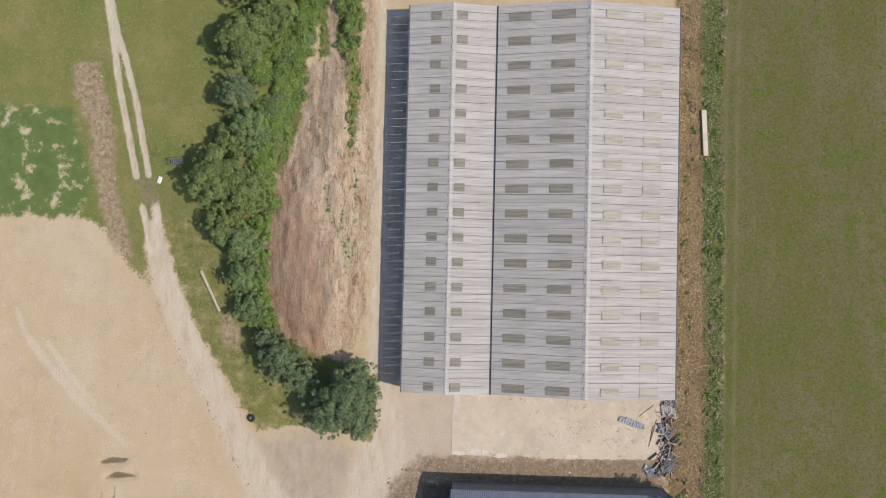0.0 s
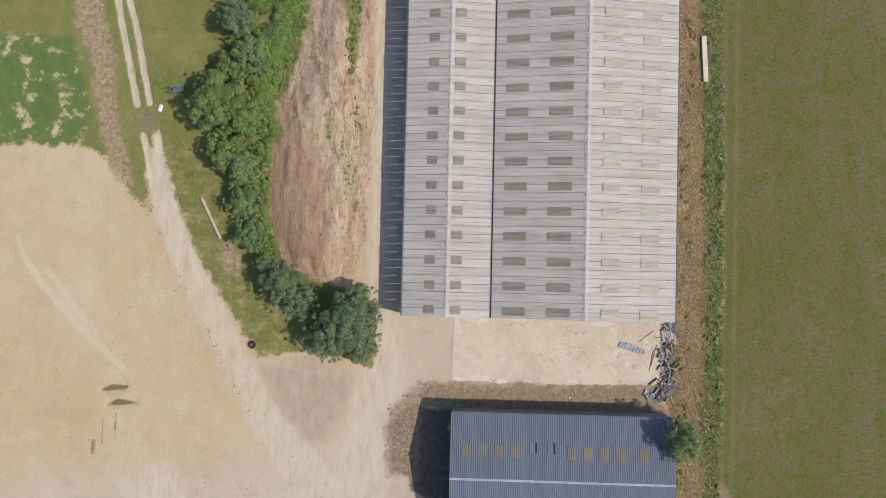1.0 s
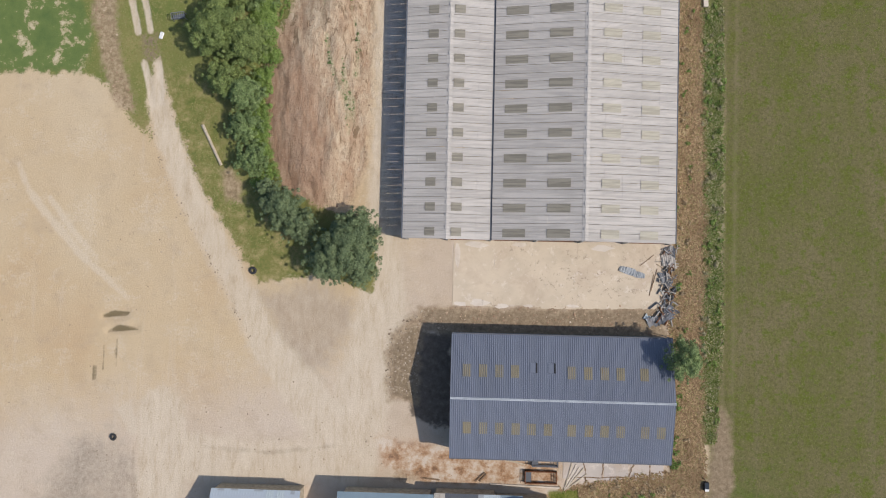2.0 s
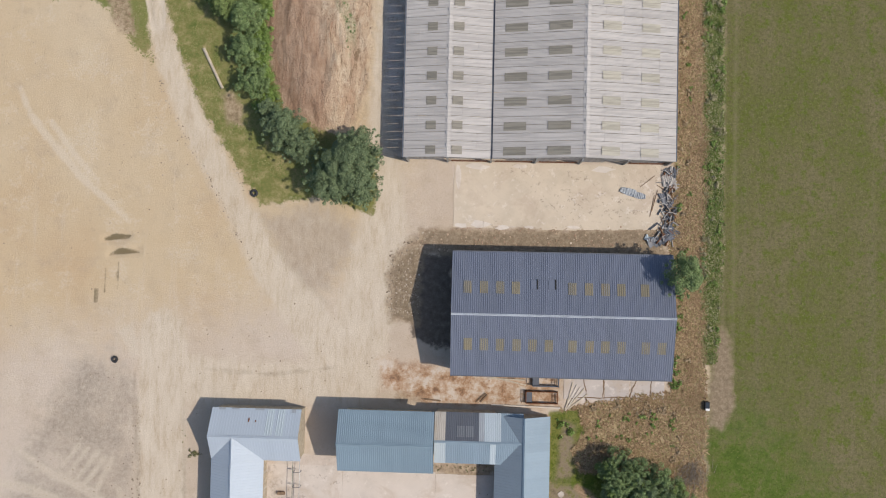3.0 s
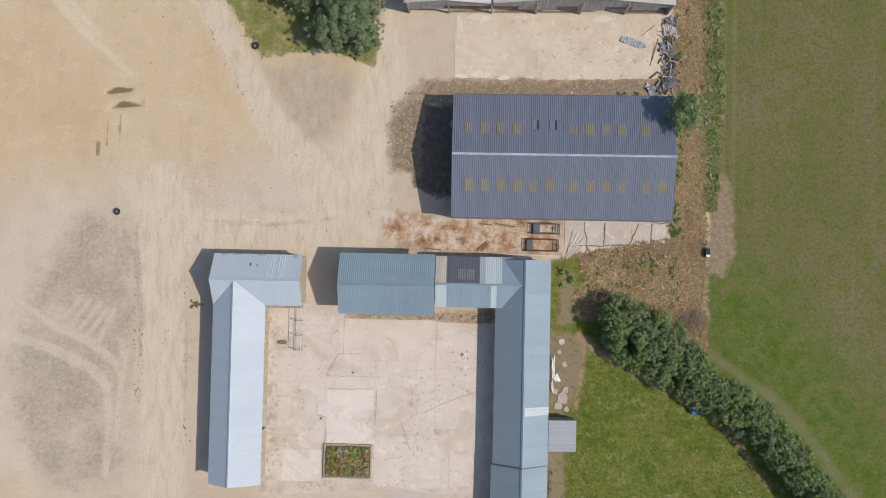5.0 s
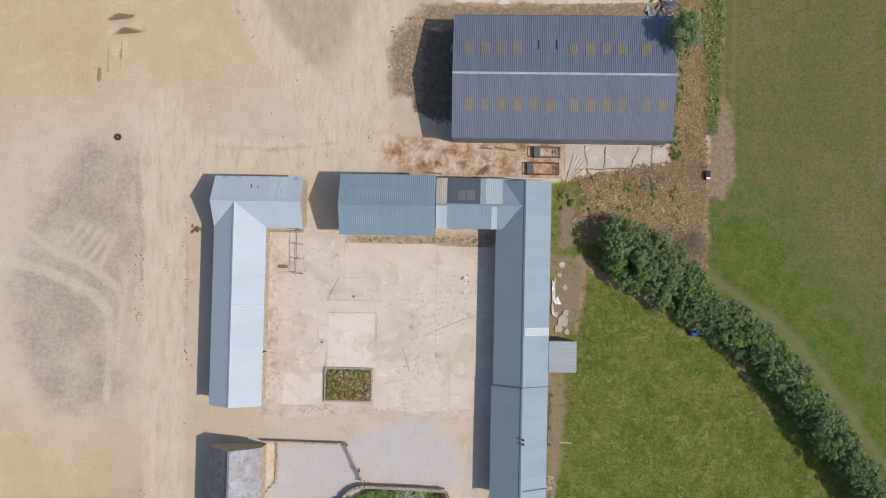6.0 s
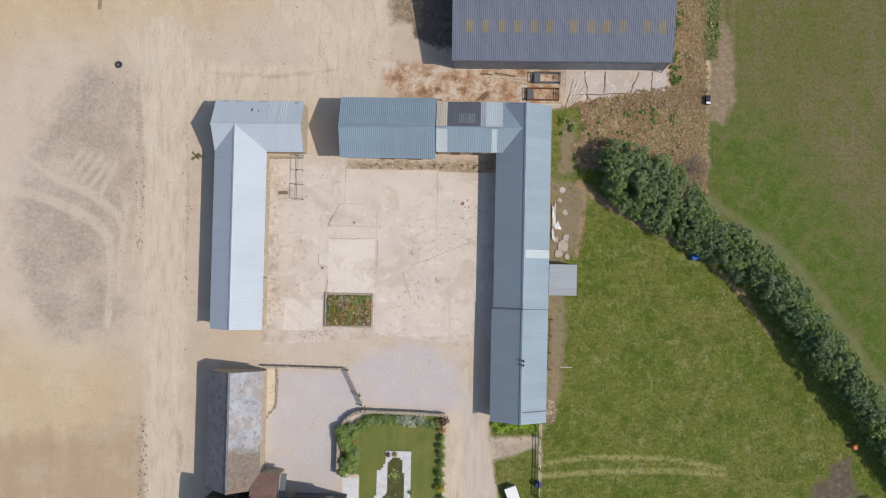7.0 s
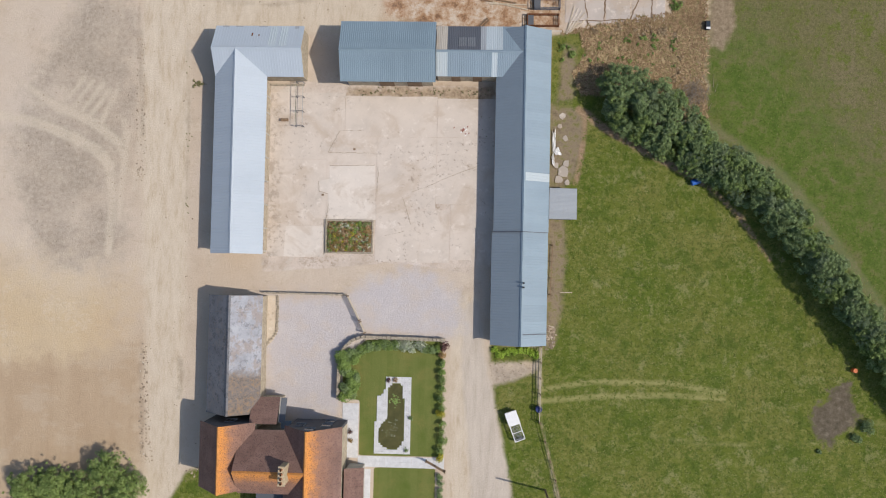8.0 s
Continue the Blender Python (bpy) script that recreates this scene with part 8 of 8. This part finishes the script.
# ruined footing beside the stone barn: a gravel-filled strip with a broken stone edge
ruin = empty("ruined_footing", (-27.3, -79.5, 0), "gravel-filled footing with a broken stone edge", "footing", kind="structure")
flat_slab([(-28.2, -76.85), (-26.75, -76.85), (-26.65, -81.4), (-27.1, -82.3), (-27.7, -83.0), (-28.2, -83.2)], -0.05, 0.06, M_APRON, ruin, "gravel_fill")
rs = random.Random(91)
for x, y in [(-26.65 + rs.uniform(-0.06, 0.06), -77.0 - i * 0.3) for i in range(15)] + [(-26.8 - i * 0.22, -81.6 - i * 0.26 + rs.uniform(-0.08, 0.08)) for i in range(7)]:
    bm = box(-0.15, -0.14, -0.03, 0.15, 0.14, rs.uniform(0.12, 0.26), 0.04, Matrix.Translation((x, y, 0)) @ Matrix.Rotation(rs.uniform(-0.4, 0.4), 4, "Z"))
    part("edge_stone", bm, M_WALLTOP, ruin)
# broken bricks on the courtyard concrete
M_REDBRICK = plain("broken_red_brick", (0.34, 0.13, 0.09), 0.9, 0, 0.3, 6.0)
for i in range(16):
    x, y, a = -4.2 + rs.gauss(0, 0.45), -56.15 + rs.gauss(0, 0.28), rs.uniform(0, 3.1)
    bm = box(-0.11, -0.05, 0.03, 0.11, 0.05, rs.uniform(0.08, 0.1), 0.008, Matrix.Translation((x, y, 0)) @ Matrix.Rotation(a, 4, "Z"))
    ob = new("loose_brick", bpy.data.meshes.new("loose_brick"))
    bm.to_mesh(ob.data)
    bm.free()
    ob.data.materials.append(M_REDBRICK if i % 3 else M_PAINTWHITE)
    tagged(ob, "broken brick lying on the courtyard concrete", "brick", "loose bricks")


# hay rack in the shade of the belt
def build_hay_rack(x, y, turn):
    z = z_at(x, y)
    r = empty("hay_rack", (x, y, z), "small galvanised hay rack in the shade of a tree", "hay rack")
    m = Matrix.Translation((x, y, z)) @ Matrix.Rotation(turn, 4, "Z")
    for i in (-0.8, 0.8):
        for j in (-0.35, 0.35):
            part("leg", bar_between(bmesh.new(), m @ Vector((i, j, -0.05)), m @ Vector((i, j, 1.1)), 0.06), M_STEEL, r)
    for j in (-0.35, 0.35):
        part("rail", bar_between(bmesh.new(), m @ Vector((-0.85, j, 1.1)), m @ Vector((0.85, j, 1.1)), 0.06), M_STEEL, r)
    for k in range(7):
        i = -0.8 + k * 0.267
        part("bar", bar_between(bmesh.new(), m @ Vector((i, -0.35, 1.12)), m @ Vector((i, 0.35, 1.12)), 0.05), M_STEEL, r)
    part("tray", box(-0.75, -0.3, 0.45, 0.75, 0.3, 0.5, 0.01, m), M_DARK_TIN, r)


build_hay_rack(-41.0, 13.5, 0.15)
